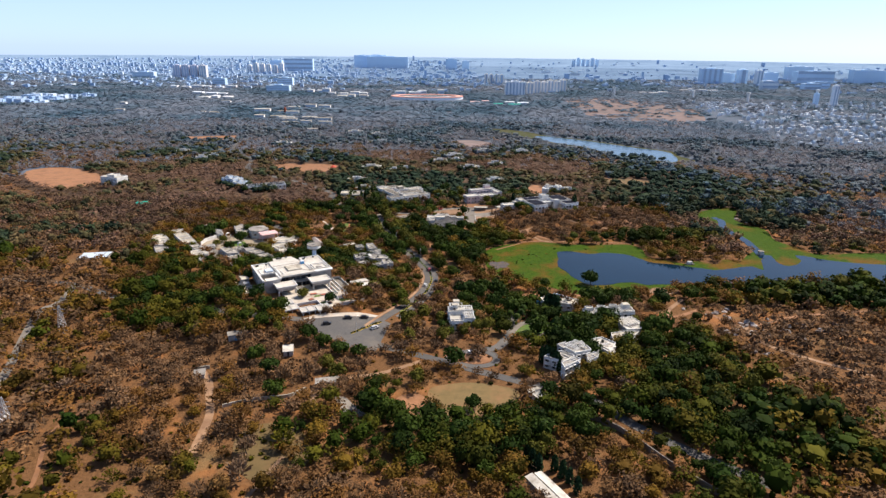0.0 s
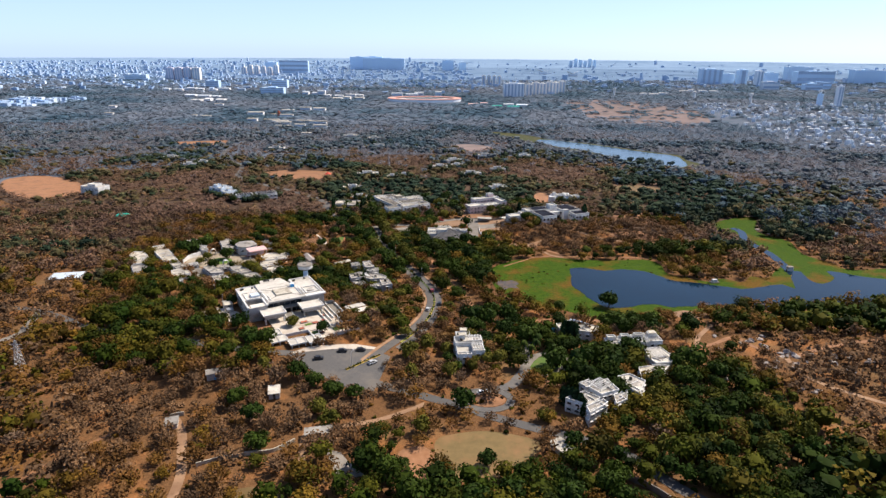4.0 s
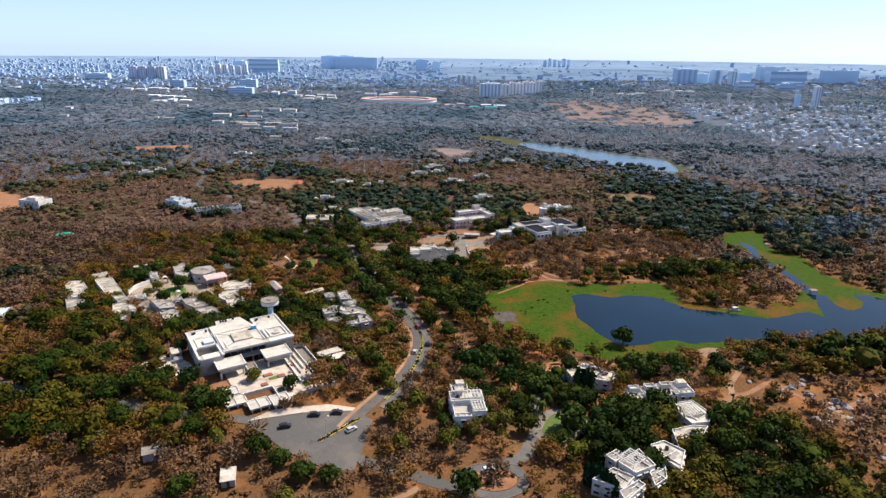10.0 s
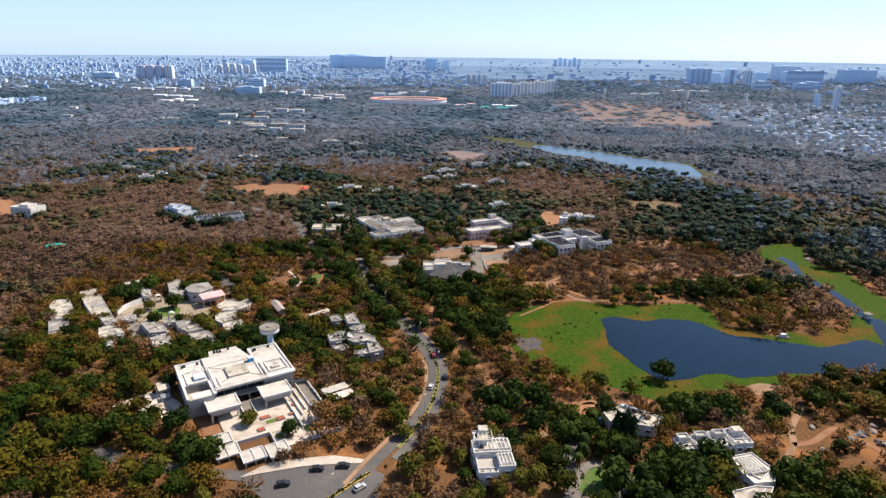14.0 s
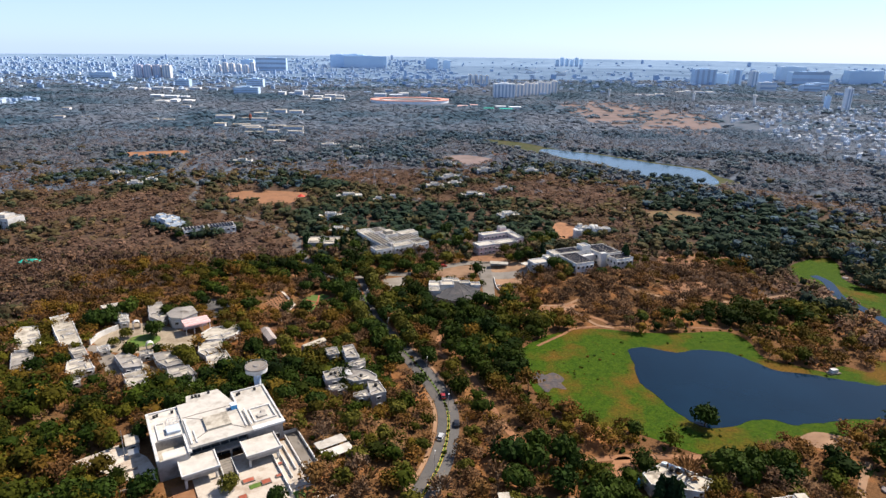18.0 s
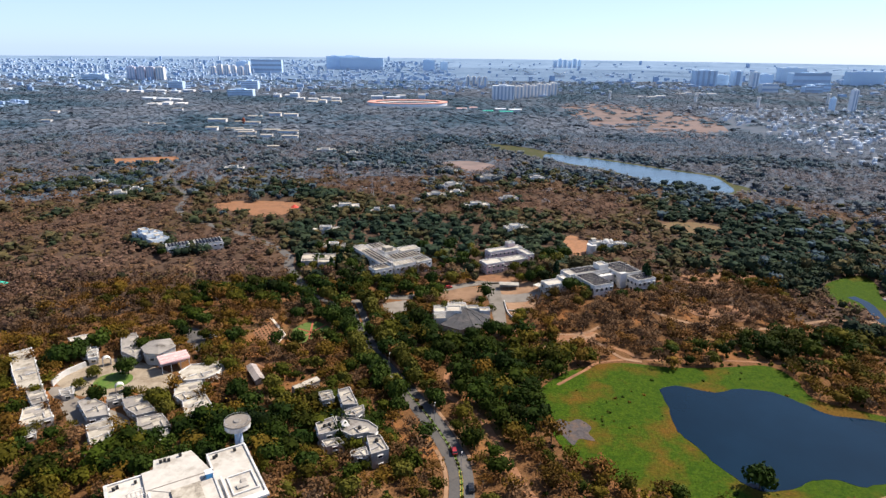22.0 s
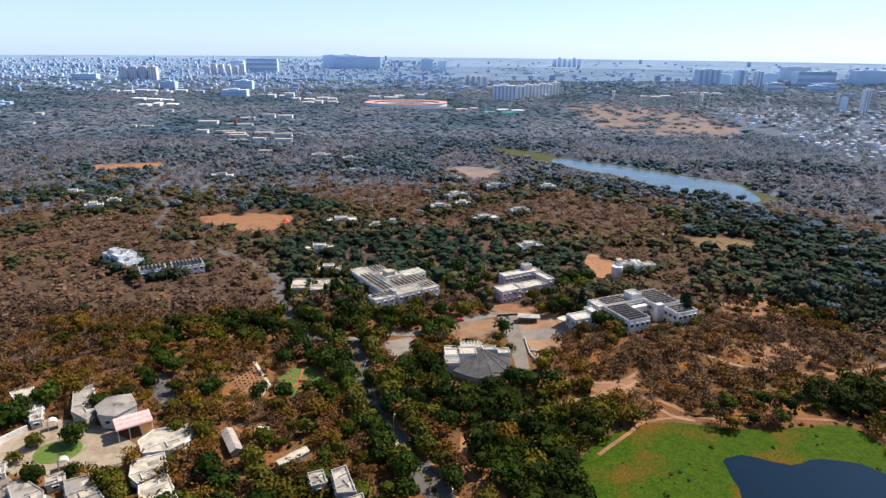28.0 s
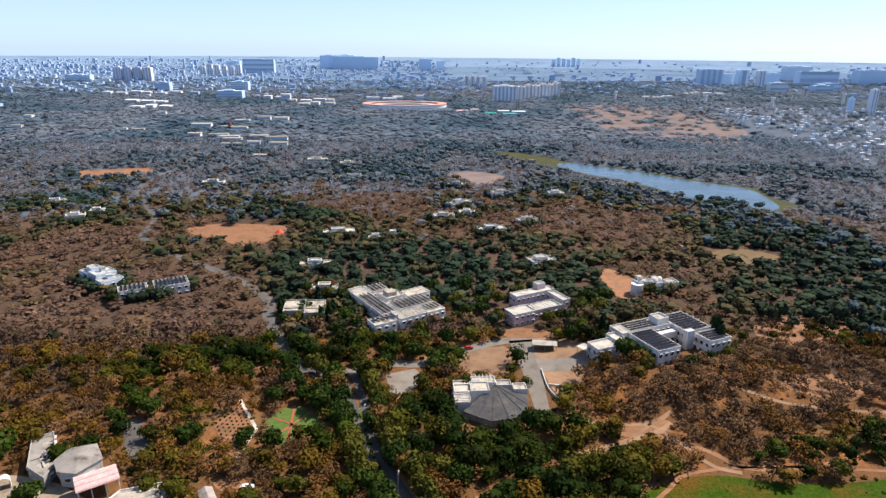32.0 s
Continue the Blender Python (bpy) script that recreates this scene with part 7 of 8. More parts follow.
# patches of wood by kind: x, y, half width, half depth, weight; green above zero, dry below
WOODS = [(128, 214, 46, 50, 0.55), (-132, 298, 48, 24, 0.5), (104, 160, 48, 22, 0.3), (66, 168, 22, 16, -0.4), (100, 215, 55, 55, 0.75), (30, 395, 42, 40, 0.8), (12, 425, 28, 22, 0.6), (-110, 270, 55, 20, 0.55), (-30, 440, 28, 25, 0.45), (-48, 490, 40, 22, 0.4), (60, 298, 35, 8, 0.25), (110, 294, 30, 7, 0.35),
         (180, 300, 60, 14, 0.6), (160, 415, 60, 12, 0.55), (120, 405, 45, 8, 0.5), (-75, 350, 60, 22, 0.3), (-130, 350, 60, 40, 0.35), (0, 180, 45, 22, 0.45), (35, 175, 45, 25, 0.45), (55, 262, 32, 24, 0.75), (-20, 300, 20, 40, 0.25),
         (30, 560, 80, 40, 0.5), (70, 620, 110, 35, 0.45), (-60, 560, 60, 40, 0.4), (190, 560, 70, 70, 0.35), (270, 480, 50, 60, 0.4), (250, 640, 70, 70, 0.4), (-70, 610, 90, 30, 0.35), (255, 610, 60, 130, 0.5), (200, 720, 70, 60, 0.4), (130, 735, 60, 30, 0.3), (60, 760, 60, 40, 0.4), (-330, 640, 60, 40, 0.5), (-240, 700, 50, 30, 0.5), (-110, 720, 50, 22, 0.6), (-250, 760, 120, 60, 0.3), (-170, 760, 60, 40, 0.4),
         (70, 1000, 160, 150, 0.25), (-150, 880, 200, 60, 0.2), (300, 300, 80, 40, 0.6), (-60, 480, 120, 12, 0.3), (-200, 240, 60, 100, -0.05), (-80, 180, 90, 60, -0.02), (-125, 362, 34, 16, -0.3), (170, 240, 60, 50, -0.55), (130, 455, 70, 35, -0.55), (-160, 540, 90, 60, -0.3),
         (-50, 230, 50, 20, -0.3), (20, 250, 40, 18, -0.3), (150, 700, 90, 70, -0.3), (-10, 340, 12, 60, -0.2), (220, 230, 80, 50, -0.4), (85, 380, 18, 14, -0.3)]


def greenness(x, y):
    g = 0.31 + 0.7 * (value_noise(x, y, 34, 5) - 0.5) + 0.75 * (value_noise(x, y, 95, 8) - 0.5) + 0.4 * (value_noise(x, y, 13, 6) - 0.5)
    for cx, cy, rx, ry, w in WOODS:
        g = g + w * np.exp(-(((x - cx) / rx) ** 2 + ((y - cy) / ry) ** 2) ** 2)
    return g


def quads_at(rng, places, normals, size):
    """One crooked four-sided leaf clump at each place."""
    n = len(places)
    normals = normals / np.linalg.norm(normals, axis=1, keepdims=True)
    u = np.cross(normals, rng.normal(size=(n, 3)))
    u /= np.linalg.norm(u, axis=1, keepdims=True)
    v = np.cross(normals, u)
    s = size[:, None]
    corners = [places + s * ((a + 0.35 * rng.normal(size=(n, 1))) * u + (b + 0.35 * rng.normal(size=(n, 1))) * v) + 0.2 * s * rng.normal(size=(n, 1)) * normals
               for a, b in ((-1, -0.8), (1, -0.8), (0.9, 0.9), (-0.9, 0.9))]
    return np.stack(corners, 1).reshape(-1, 3), np.arange(4 * n).reshape(-1, 4)


def crown(rng, n, wide=1.0, tall=0.8, base=0.7, clump=0.2, lobes=6, rough=0.35, up=1.2, flat=1.0):
    """A lumpy crown of loose clumps of leaves, one metre in half width: several lobes with gaps between them."""
    a = rng.random(lobes) * math.tau
    d = np.sqrt(rng.random(lobes)) * 0.6
    centres = np.stack([d * np.cos(a), d * np.sin(a), rng.normal(0, 0.16, lobes)], 1)
    radii = 0.38 + 0.22 * rng.random(lobes)
    pick = rng.integers(0, lobes, n)
    way = rng.normal(size=(n, 3))
    way[:, 2] = np.abs(way[:, 2]) * 1.1 - 0.35
    way /= np.linalg.norm(way, axis=1, keepdims=True)
    p = centres[pick] + way * radii[pick, None] * (0.8 + 0.35 * rng.random((n, 1)))
    p *= (wide, wide, tall)
    p[:, 2] += base
    normals = way * (flat, flat, 1.2) + (0, 0, up - 1.2) + rough * rng.normal(size=(n, 3))
    return quads_at(rng, p, normals, clump * (0.6 + 0.8 * rng.random(n)))


def hull(rng, cut=2, wide=0.82, tall=0.62, base=0.7):
    """The leafy mass inside a crown: a lumpy closed skin."""
    g = np.linspace(-1, 1, cut + 1)
    verts, quads = [], []
    for axis in range(3):
        for side in (-1, 1):
            at = len(verts)
            for a in g:
                for b in g:
                    v = np.insert(np.array([a, b]), axis, side)
                    verts.append(v / np.linalg.norm(v))
            for i in range(cut):
                for j in range(cut):
                    q = [at + i * (cut + 1) + j, at + (i + 1) * (cut + 1) + j, at + (i + 1) * (cut + 1) + j + 1, at + i * (cut + 1) + j + 1]
                    quads.append(q if (side > 0) == (axis != 1) else q[::-1])
    v = np.array(verts)
    ways = rng.normal(size=(6, 3))
    ways /= np.linalg.norm(ways, axis=1, keepdims=True)
    r = 0.74 + 0.42 * (np.clip(v @ ways.T, 0, 1) ** 2).max(1)
    v = v * r[:, None] * (wide, wide, tall)
    v[:, 2] = np.maximum(v[:, 2], -0.42) + base
    return v, np.array(quads)


def twigs(rng, n, base=0.25, tall=1.25):
    """Bare spreading twigs: thin crooked slivers that fan up and out."""
    a = rng.random(n) * math.tau
    out = np.sqrt(rng.random(n))
    tip = np.stack([out * np.cos(a), out * np.sin(a), base + (tall - base) * (0.55 + 0.45 * rng.random(n)) * (1.1 - 0.45 * out)], 1)
    root = tip * (0.45, 0.45, 0.55) + (0, 0, 0.12)
    side = np.cross(tip - root, rng.normal(size=(n, 3)))
    side = 0.035 * side / np.linalg.norm(side, axis=1, keepdims=True)
    verts = np.stack([root - side, root + side, tip + 1.6 * side, tip - 1.6 * side], 1).reshape(-1, 3)
    return verts, np.arange(4 * n).reshape(-1, 4)


def stem(tall=0.7, r=0.05):
    """A tapered trunk with three limbs."""
    def leg(p, q, r0, r1):
        p, q = np.array(p, float), np.array(q, float)
        ring = np.array([(math.cos(math.tau * k / 3), math.sin(math.tau * k / 3), 0) for k in range(3)])
        return np.concatenate([p + r0 * ring, q + r1 * ring])
    v = [leg((0, 0, -0.05), (0.03, 0.02, 0.55 * tall), r, 0.7 * r)]
    for a in (0.4, 2.5, 4.6):
        v.append(leg((0.03, 0.02, 0.5 * tall), (0.45 * math.cos(a), 0.45 * math.sin(a), tall), 0.6 * r, 0.25 * r))
    quads = [(6 * b + k, 6 * b + (k + 1) % 3, 6 * b + 3 + (k + 1) % 3, 6 * b + 3 + k) for b in range(4) for k in range(3)]
    return np.concatenate(v), np.array(quads)


def joined(*pieces):
    v, q, mi, at = [], [], [], 0
    for (vv, qq), slot in pieces:
        v.append(vv), q.append(qq + at), mi.append(np.full(len(qq), slot))
        at += len(vv)
    return np.concatenate(v), np.concatenate(q), np.concatenate(mi)


def raw_mesh(name, verts, quads, slots, materials, attributes=()):
    me = bpy.data.meshes.new(name)
    me.vertices.add(len(verts))
    me.vertices.foreach_set("co", np.ascontiguousarray(verts, np.float32).ravel())
    me.loops.add(4 * len(quads))
    me.loops.foreach_set("vertex_index", np.ascontiguousarray(quads, np.int32).ravel())
    me.polygons.add(len(quads))
    me.polygons.foreach_set("loop_start", np.arange(0, 4 * len(quads), 4, dtype=np.int32))
    me.polygons.foreach_set("material_index", np.ascontiguousarray(slots, np.int32))
    for mm in materials:
        me.materials.append(mm)
    for key, values in attributes:
        me.attributes.new(key, "FLOAT", "POINT").data.foreach_set("value", np.ascontiguousarray(values, np.float32))
    me.update(calc_edges=True)
    me.shade_smooth()
    return me


def scatter(name, kinds, x, y, z, size, stretch, tone, lum, materials, label, category):
    """All plants of one wood in one mesh."""
    rng = np.random.default_rng(len(name) + len(x))
    which, turn = rng.integers(0, len(kinds), len(x)), rng.random(len(x)) * math.tau
    vs, qs, ss, tones, lums, at = [], [], [], [], [], 0
    for k, (v, q, s) in enumerate(kinds):
        i = np.flatnonzero(which == k)
        if not len(i):
            continue
        c, sn = np.cos(turn[i])[:, None], np.sin(turn[i])[:, None]
        w = np.stack([x[i, None] + size[i, None] * (c * v[:, 0] - sn * v[:, 1]), y[i, None] + size[i, None] * (sn * v[:, 0] + c * v[:, 1]),
                      z[i, None] + (size * stretch)[i, None] * v[:, 2]], -1)
        vs.append(w.reshape(-1, 3))
        qs.append((q[None] + (at + len(v) * np.arange(len(i)))[:, None, None]).reshape(-1, 4))
        ss.append(np.tile(s, len(i)))
        tones.append(np.repeat(tone[i], len(v)))
        lums.append(np.repeat(lum[i], len(v)))
        at += len(v) * len(i)
    me = raw_mesh(name, np.concatenate(vs), np.concatenate(qs), np.concatenate(ss), materials, (("tone", np.concatenate(tones)), ("lum", np.concatenate(lums))))
    return tagged(new(name, me), label, category, kind="stuff")


def jitter_grid(x0, x1, y0, y1, gap, seed):
    rng = np.random.default_rng(seed)
    x, y = np.meshgrid(np.arange(x0, x1, gap), np.arange(y0, y1, gap))
    x, y = x.ravel() + gap * (rng.random(x.size) - 0.5) * 1.1, y.ravel() + gap * (rng.random(y.size) - 0.5) * 1.1
    return x, y, rng


def in_view(x, y, slack):
    """The wedge of land that the flight looks over."""
    return (np.abs(x + 2) < 0.76 * (y + slack)) & (y > 85)



# ---- single trees ----
def tree_kinds():
    rng = np.random.default_rng(77)
    made = {}

    def kind(key, name, label, leaf, n, count, **shape):
        made[key] = []
        for _ in range(count):
            t = thing(name, pose(0, 0, -40), label, "tree", "single trees")
            v, q, s = joined((hull(rng, 2, 0.44, 0.38), 0), (crown(rng, n, **shape), 0))
            placed("crown", raw_mesh("crown", v, q, s, [leaf]), t)
            v, q, s = joined((stem(0.75, 0.07), 0))
            placed("trunk", raw_mesh("trunk", v, q, s, [BARK]), t)
            made[key].append(t)

    # The dusty kind is the distant one, with haze painted into its leaves.
    kind("dusty", "broadleaf_tree", "broadleaf tree on a far shore, its green tinted blue for haze", HAZY_LEAF, 400, 5, tall=0.8, clump=0.1, lobes=9)
    kind("dark", "broadleaf_tree", "large dark green broadleaf tree with a lumpy crown", DARK_LEAF, 700, 5, tall=0.8, clump=0.078, lobes=9)
    kind("olive", "broadleaf_tree", "olive green tree with a loose round crown", OLIVE_LEAF, 620, 4, tall=0.8, clump=0.078, lobes=8)
    kind("russet", "broadleaf_tree", "russet tree losing its dry leaves", RUSSET_LEAF, 420, 3, tall=0.85, clump=0.075, lobes=9)
    made["bare"] = []
    for _ in range(4):
        t = thing("bare_tree", pose(0, 0, -40), "leafless grey tree with fanned twigs", "tree", "single trees")
        placed("crown", raw_mesh("crown", *joined((twigs(rng, 90), 0), (crown(rng, 170, tall=0.9, clump=0.06, lobes=12), 0)), [TWIG]), t)
        placed("trunk", raw_mesh("trunk", *joined((stem(0.75, 0.06), 0)), [BARK]), t)
        made["bare"].append(t)
    made["cypress"] = []
    for _ in range(3):
        n = 130
        u, a = rng.random(n), rng.random(n) * math.tau
        r = 0.2 * np.sqrt(np.clip(1.04 - u, 0, 1)) * (0.8 + 0.3 * rng.random(n))
        p = np.stack([r * np.cos(a), r * np.sin(a), 0.08 + 0.92 * u], 1)
        t = thing("cypress", pose(0, 0, -40), "slim dark cypress in a row", "tree", "cypress rows")
        placed("crown", raw_mesh("crown", *joined((quads_at(rng, p, np.stack([np.cos(a), np.sin(a), 0.4 + 0 * a], 1) + 0.3 * rng.normal(size=(n, 3)), 0.075 * (0.7 + 0.6 * rng.random(n))), 0)), [CYPRESS_LEAF]), t)
        placed("trunk", raw_mesh("trunk", *joined((stem(0.3, 0.03), 0)), [BARK]), t)
        made["cypress"].append(t)
    made["palm"] = []
    for _ in range(2):
        t = thing("palm", pose(0, 0, -40), "tall palm with drooping green fronds", "tree", "palms")
        fronds, quads = [], []
        for k in range(16):
            a, lift = math.tau * (k + 0.4 * rng.random()) / 16, 0.1 + 0.35 * rng.random()
            way, side = np.array([math.cos(a), math.sin(a), 0]), np.array([-math.sin(a), math.cos(a), 0])
            for j in range(5):
                s = j / 4
                c = way * 0.48 * s + np.array([0, 0, 1.0 + lift * s - 0.75 * s * s])
                wd = 0.07 * math.sin(math.pi * min(1, 0.15 + 0.8 * s)) + 0.005
                fronds += [c - wd * side - (0, 0, 0.02), c + wd * side - (0, 0, 0.02)]
                if j:
                    b = len(fronds)
                    quads.append((b - 4, b - 3, b - 1, b - 2))
        placed("fronds", raw_mesh("fronds", np.array(fronds), np.array(quads), np.zeros(len(quads)), [DARK_LEAF]), t)
        bm = tube(bmesh.new(), 0, 0, -0.02, 1.02, 0.035, 0.022, 7)
        part("trunk", bm, BARK, t)
        made["palm"].append(t)
    return made


def plant_singles():
    made = tree_kinds()
    used = {}

    def plant(key, x, y, size, tall=1.3, turn=0):
        k = used[key] = used.get(key, -1) + 1
        src = made[key][k % len(made[key])]
        m = Matrix.LocRotScale((x, y, lift(x, y) - 0.05), Euler((0, 0, radians(turn))), (size, size, size * tall))
        ob = src if k < len(made[key]) else copy_thing(src, Matrix())
        ob.matrix_basis = m
        CLEAR_LINES.append(([(x, y), (x + 0.1, y)], 0.55 * size))

    rng = random.Random(21)
    # trees that stand out one by one
    for x, y, s in ((93, 322, 5.2), (66, 318, 3.5), (21, 292, 5.5), (28, 300, 5.5), (35, 292, 4.6), (40, 300, 4.2), (24, 306, 4.5), (108, 256, 7.0), (101, 244, 5.5), (116, 248, 5.0), (12, 228, 4.8), (60, 252, 5.5), (68, 262, 5.5), (74, 254, 5.5), (80, 264, 5.0), (64, 243, 4.5),
                    (90, 292, 5.0), (97, 296, 5.2), (84, 297, 5.0), (104, 290, 4.4), (-48, 282, 3.2), (-86, 286, 4.6), (-95, 284, 5.0), (-104, 286, 4.8), (-78, 274, 4.6), (-70, 270, 4.5), (-112, 281, 5.0), (-148, 424, 5.6), (-156, 408, 6.5), (-153, 416, 5.0), (-126.7, 400.5, 4.8), (11, 256.5, 2.8), (22.8, 268, 3.4), (25, 276, 4.0), (8, 264, 3.0), (-52, 247, 4.2), (-45, 243, 4.0), (-37, 237, 4.4), (-28, 235, 4.0), (-8, 352, 4.0), (-17, 368, 4.2), (-24, 385, 4.0), (-3, 372, 4.4), (-12, 392, 4.4), (-32, 404, 4.2), (-22, 412, 4.4), (-30, 434, 4.2), (-42, 436, 4.0), (-110, 446, 4.2),
                    (-71, 374, 4.6), (-77, 380, 4.6), (-49, 451, 5.0), (-92, 429, 4.4), (73, 473, 5.6), (79, 468, 4.8), (25, 428, 5.0), (31, 431, 3.8), (-66, 452, 4.5), (-55, 452, 4.0), (-72, 428, 3.6), (-62, 424, 4.0), (-50, 446, 5.0), (-35, 470, 4.4), (-6, 470, 4.6), (-2, 476, 4.0), (56, 492, 4.0), (63, 500, 4.0), (-66, 532, 4.4),
                    (18, 196, 3.5), (4, 181, 5.0), (-6, 178, 5.5), (-14, 190, 5.0), (12, 176, 5.5), (24, 178, 5.0), (40, 178, 5.5), (52, 182, 4.6), (48, 205, 3.8), (-72, 232, 4.4), (-64, 222, 4.6), (-58, 205, 4.4), (-92, 330, 4.6), (-84, 336, 4.2), (-55, 334, 4.6), (-44, 330, 4.4)):
        plant("dark", x, y, s, 1.15 + 0.2 * rng.random(), 360 * rng.random())
    # haze-tinted trees on the far lake's shore and by the far pitch
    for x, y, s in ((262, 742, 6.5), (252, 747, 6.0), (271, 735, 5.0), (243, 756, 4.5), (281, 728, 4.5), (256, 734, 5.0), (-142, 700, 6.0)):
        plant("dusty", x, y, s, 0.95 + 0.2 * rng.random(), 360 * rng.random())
    for x, y, s in ((17, 256, 2.8), (7.5, 272, 3.2), (24, 262, 3.4), (-66, 252, 3.6), (-40, 226, 4.0), (-36, 219, 4.2), (-62.6, 287.6, 3.2), (-28, 300, 3.8), (-20, 312, 3.6), (-14, 296, 3.6), (8, 252, 3.6), (-84, 266, 3.8), (30, 262, 4.0), (-30, 318, 4.0), (-16, 330, 3.8), (6, 300, 3.2), (10, 318, 3.4), (-48, 318, 3.4), (-8, 408, 3.6), (-24, 424, 3.8),
                    (-60, 372, 4.0), (-68, 364, 4.0), (-65, 386, 4.2), (-38, 388, 3.8), (-52, 402, 3.6), (-140.5, 391, 2.6), (-138, 399, 3.0), (-106, 378.5, 4.6), (-99.5, 371, 4.0), (-4, 214, 3.6), (84, 212, 4.6), (92, 200, 4.8), (110, 196, 4.8), (76, 200, 4.2), (120, 226, 4.6), (128, 206, 4.6), (66, 232, 3.6), (84, 230, 4.0)):
        plant("olive", x, y, s, 1.15 + 0.2 * rng.random(), 360 * rng.random())
    # tall trees in front of and between the halls
    for k, (x, y) in enumerate(((-10.6, 497), (0.8, 495), (11.3, 498), (-24, 495), (-5.4, 479), (1.2, 471), (13, 525), (22, 537), (-38, 500), (-46, 520), (-50, 508), (29, 554), (61, 508), (70, 522), (79, 520), (101, 521), (-13.7, 484), (-54, 473), (-43, 455), (-61, 460),
                                (8, 540), (-2, 556), (16, 560), (45, 548), (76, 536), (88, 540), (-56, 528), (-48, 545))):
        plant(("dark", "dark", "olive")[k % 3], x, y, 3.9 + 1.7 * rng.random(), 1.15 + 0.2 * rng.random(), 360 * rng.random())
    # trees over the lower road and round the oval drive
    for k, (x, y) in enumerate(((-11.3, 284.7), (-21, 278), (-2.4, 290), (-1.9, 274.5), (6, 282), (-25, 285), (-31, 290), (-38.7, 290), (-27, 295), (-9, 266), (-4.2, 259), (-13, 257), (-7, 250))):
        plant(("olive", "russet", "bare")[k % 3], x, y, 3.2 + 1.4 * rng.random(), 1.15 + 0.2 * rng.random(), 360 * rng.random())
    for x, y in ((31, 309), (21, 305), (38, 304), (42, 282), (48, 286), (88, 297), (98, 298), (105, 296), (68, 265), (62, 258), (78, 265), (87, 268), (59, 249), (72, 254), (104, 256), (101, 243), (52, 259)):
        plant("dark", x, y, 4.6 + 1.3 * rng.random(), 1.2 + 0.2 * rng.random(), 360 * rng.random())
    # trees that overhang the upper road
    for k in range(50, 80, 2):
        for d in (-6.4, 6.2):
            x, y = shifted(MAIN, d + rng.uniform(-0.8, 1.2))[k]
            plant(rng.choice(("dark", "dark", "olive", "olive", "russet")), x, y, 3.6 + 1.6 * rng.random(), 1.2 + 0.2 * rng.random(), 360 * rng.random())
    # trees close about the houses
    tries, taken = [], []
    for hx, hy, w, d, turn in [h for h in HOUSES if h[1] < 560]:
        c, s = math.cos(radians(turn)), math.sin(radians(turn))
        for _ in range(5):
            size = 2.2 + 1.9 * rng.random()
            e = 0.5 * size + 0.4
            u, v = (rng.choice((-1, 1)) * (w / 2 + e), (rng.random() - 0.5) * d) if rng.random() < 0.5 else ((rng.random() - 0.5) * w, rng.choice((-1, 1)) * (d / 2 + e))
            x, y = hx + c * u - s * v, hy + s * u + c * v
            tries.append((x, y, size))
    good = free_places(np.array([q[0] for q in tries]), np.array([q[1] for q in tries]), 0.5)
    for (x, y, size), ok in zip(tries, good):
        if ok and all(math.hypot(x - a, y - b) > 0.6 * (size + s) for a, b, s in taken):
            taken.append((x, y, size))
            plant(rng.choice(("dark", "dark", "olive", "olive", "russet")), x, y, size, 1.2 + 0.3 * rng.random(), 360 * rng.random())
    # trees scattered along the flight
    ys = np.array([115 + 375 * rng.random() for _ in range(420)])
    xs = np.array([(2 * rng.random() - 1) * (60 + 0.4 * y) for y in ys])
    good = free_places(xs, ys, 1.0)
    for x, y, g in list(zip(xs[good], ys[good], greenness(xs, ys)[good]))[:95]:
        x, y, g = float(x), float(y), float(g) + rng.gauss(0, 0.15)
        key = "dark" if g > 0.62 else "olive" if g > 0.42 else "russet" if g > 0.25 else "bare"
        plant(key, x, y, 2.6 + 2.0 * rng.random(), 1.15 + 0.3 * rng.random(), 360 * rng.random())
    for x, y, h in ((49.5, 231.8, 7), (50.8, 230.2, 8), (52, 228.6, 8), (53.2, 226.8, 8.5), (54.4, 225, 8), (55.4, 223.2, 7), (33, 165, 6), (34.5, 162.5, 6.5), (36, 160, 6.5), (41, 160, 6), (43, 157, 6.5), (44.5, 154, 6), (46, 150, 6), (60, 282, 9), (61.5, 284, 10), (63.2, 282.5, 10), (64.8, 284.6, 9), (66, 282.6, 9), (59, 256, 8), (60.4, 254.8, 7),
                    (118.5, 480, 10), (119.4, 483, 10.5), (120.2, 486, 10.5), (121, 489, 10), (121.6, 492, 9), (-79, 532, 8), (-78, 536, 8), (-58, 522, 8), (-54, 524, 9), (-52.5, 527, 9), (-62, 545, 9), (71, 494, 10)):
        plant("cypress", x, y, h, 1.0, 360 * rng.random())
    for x, y, h in ((46, 272, 9), (43.5, 268, 8), (52, 262, 8), (54, 260.5, 8.5), (50, 258, 7.5), (56, 266, 8), (48, 278, 8.5), (41, 272, 8), (-68, 528, 8), (-64, 531, 7)):
        plant("palm", x, y, 0.62 * h, 1.15, 360 * rng.random())


plant_singles()

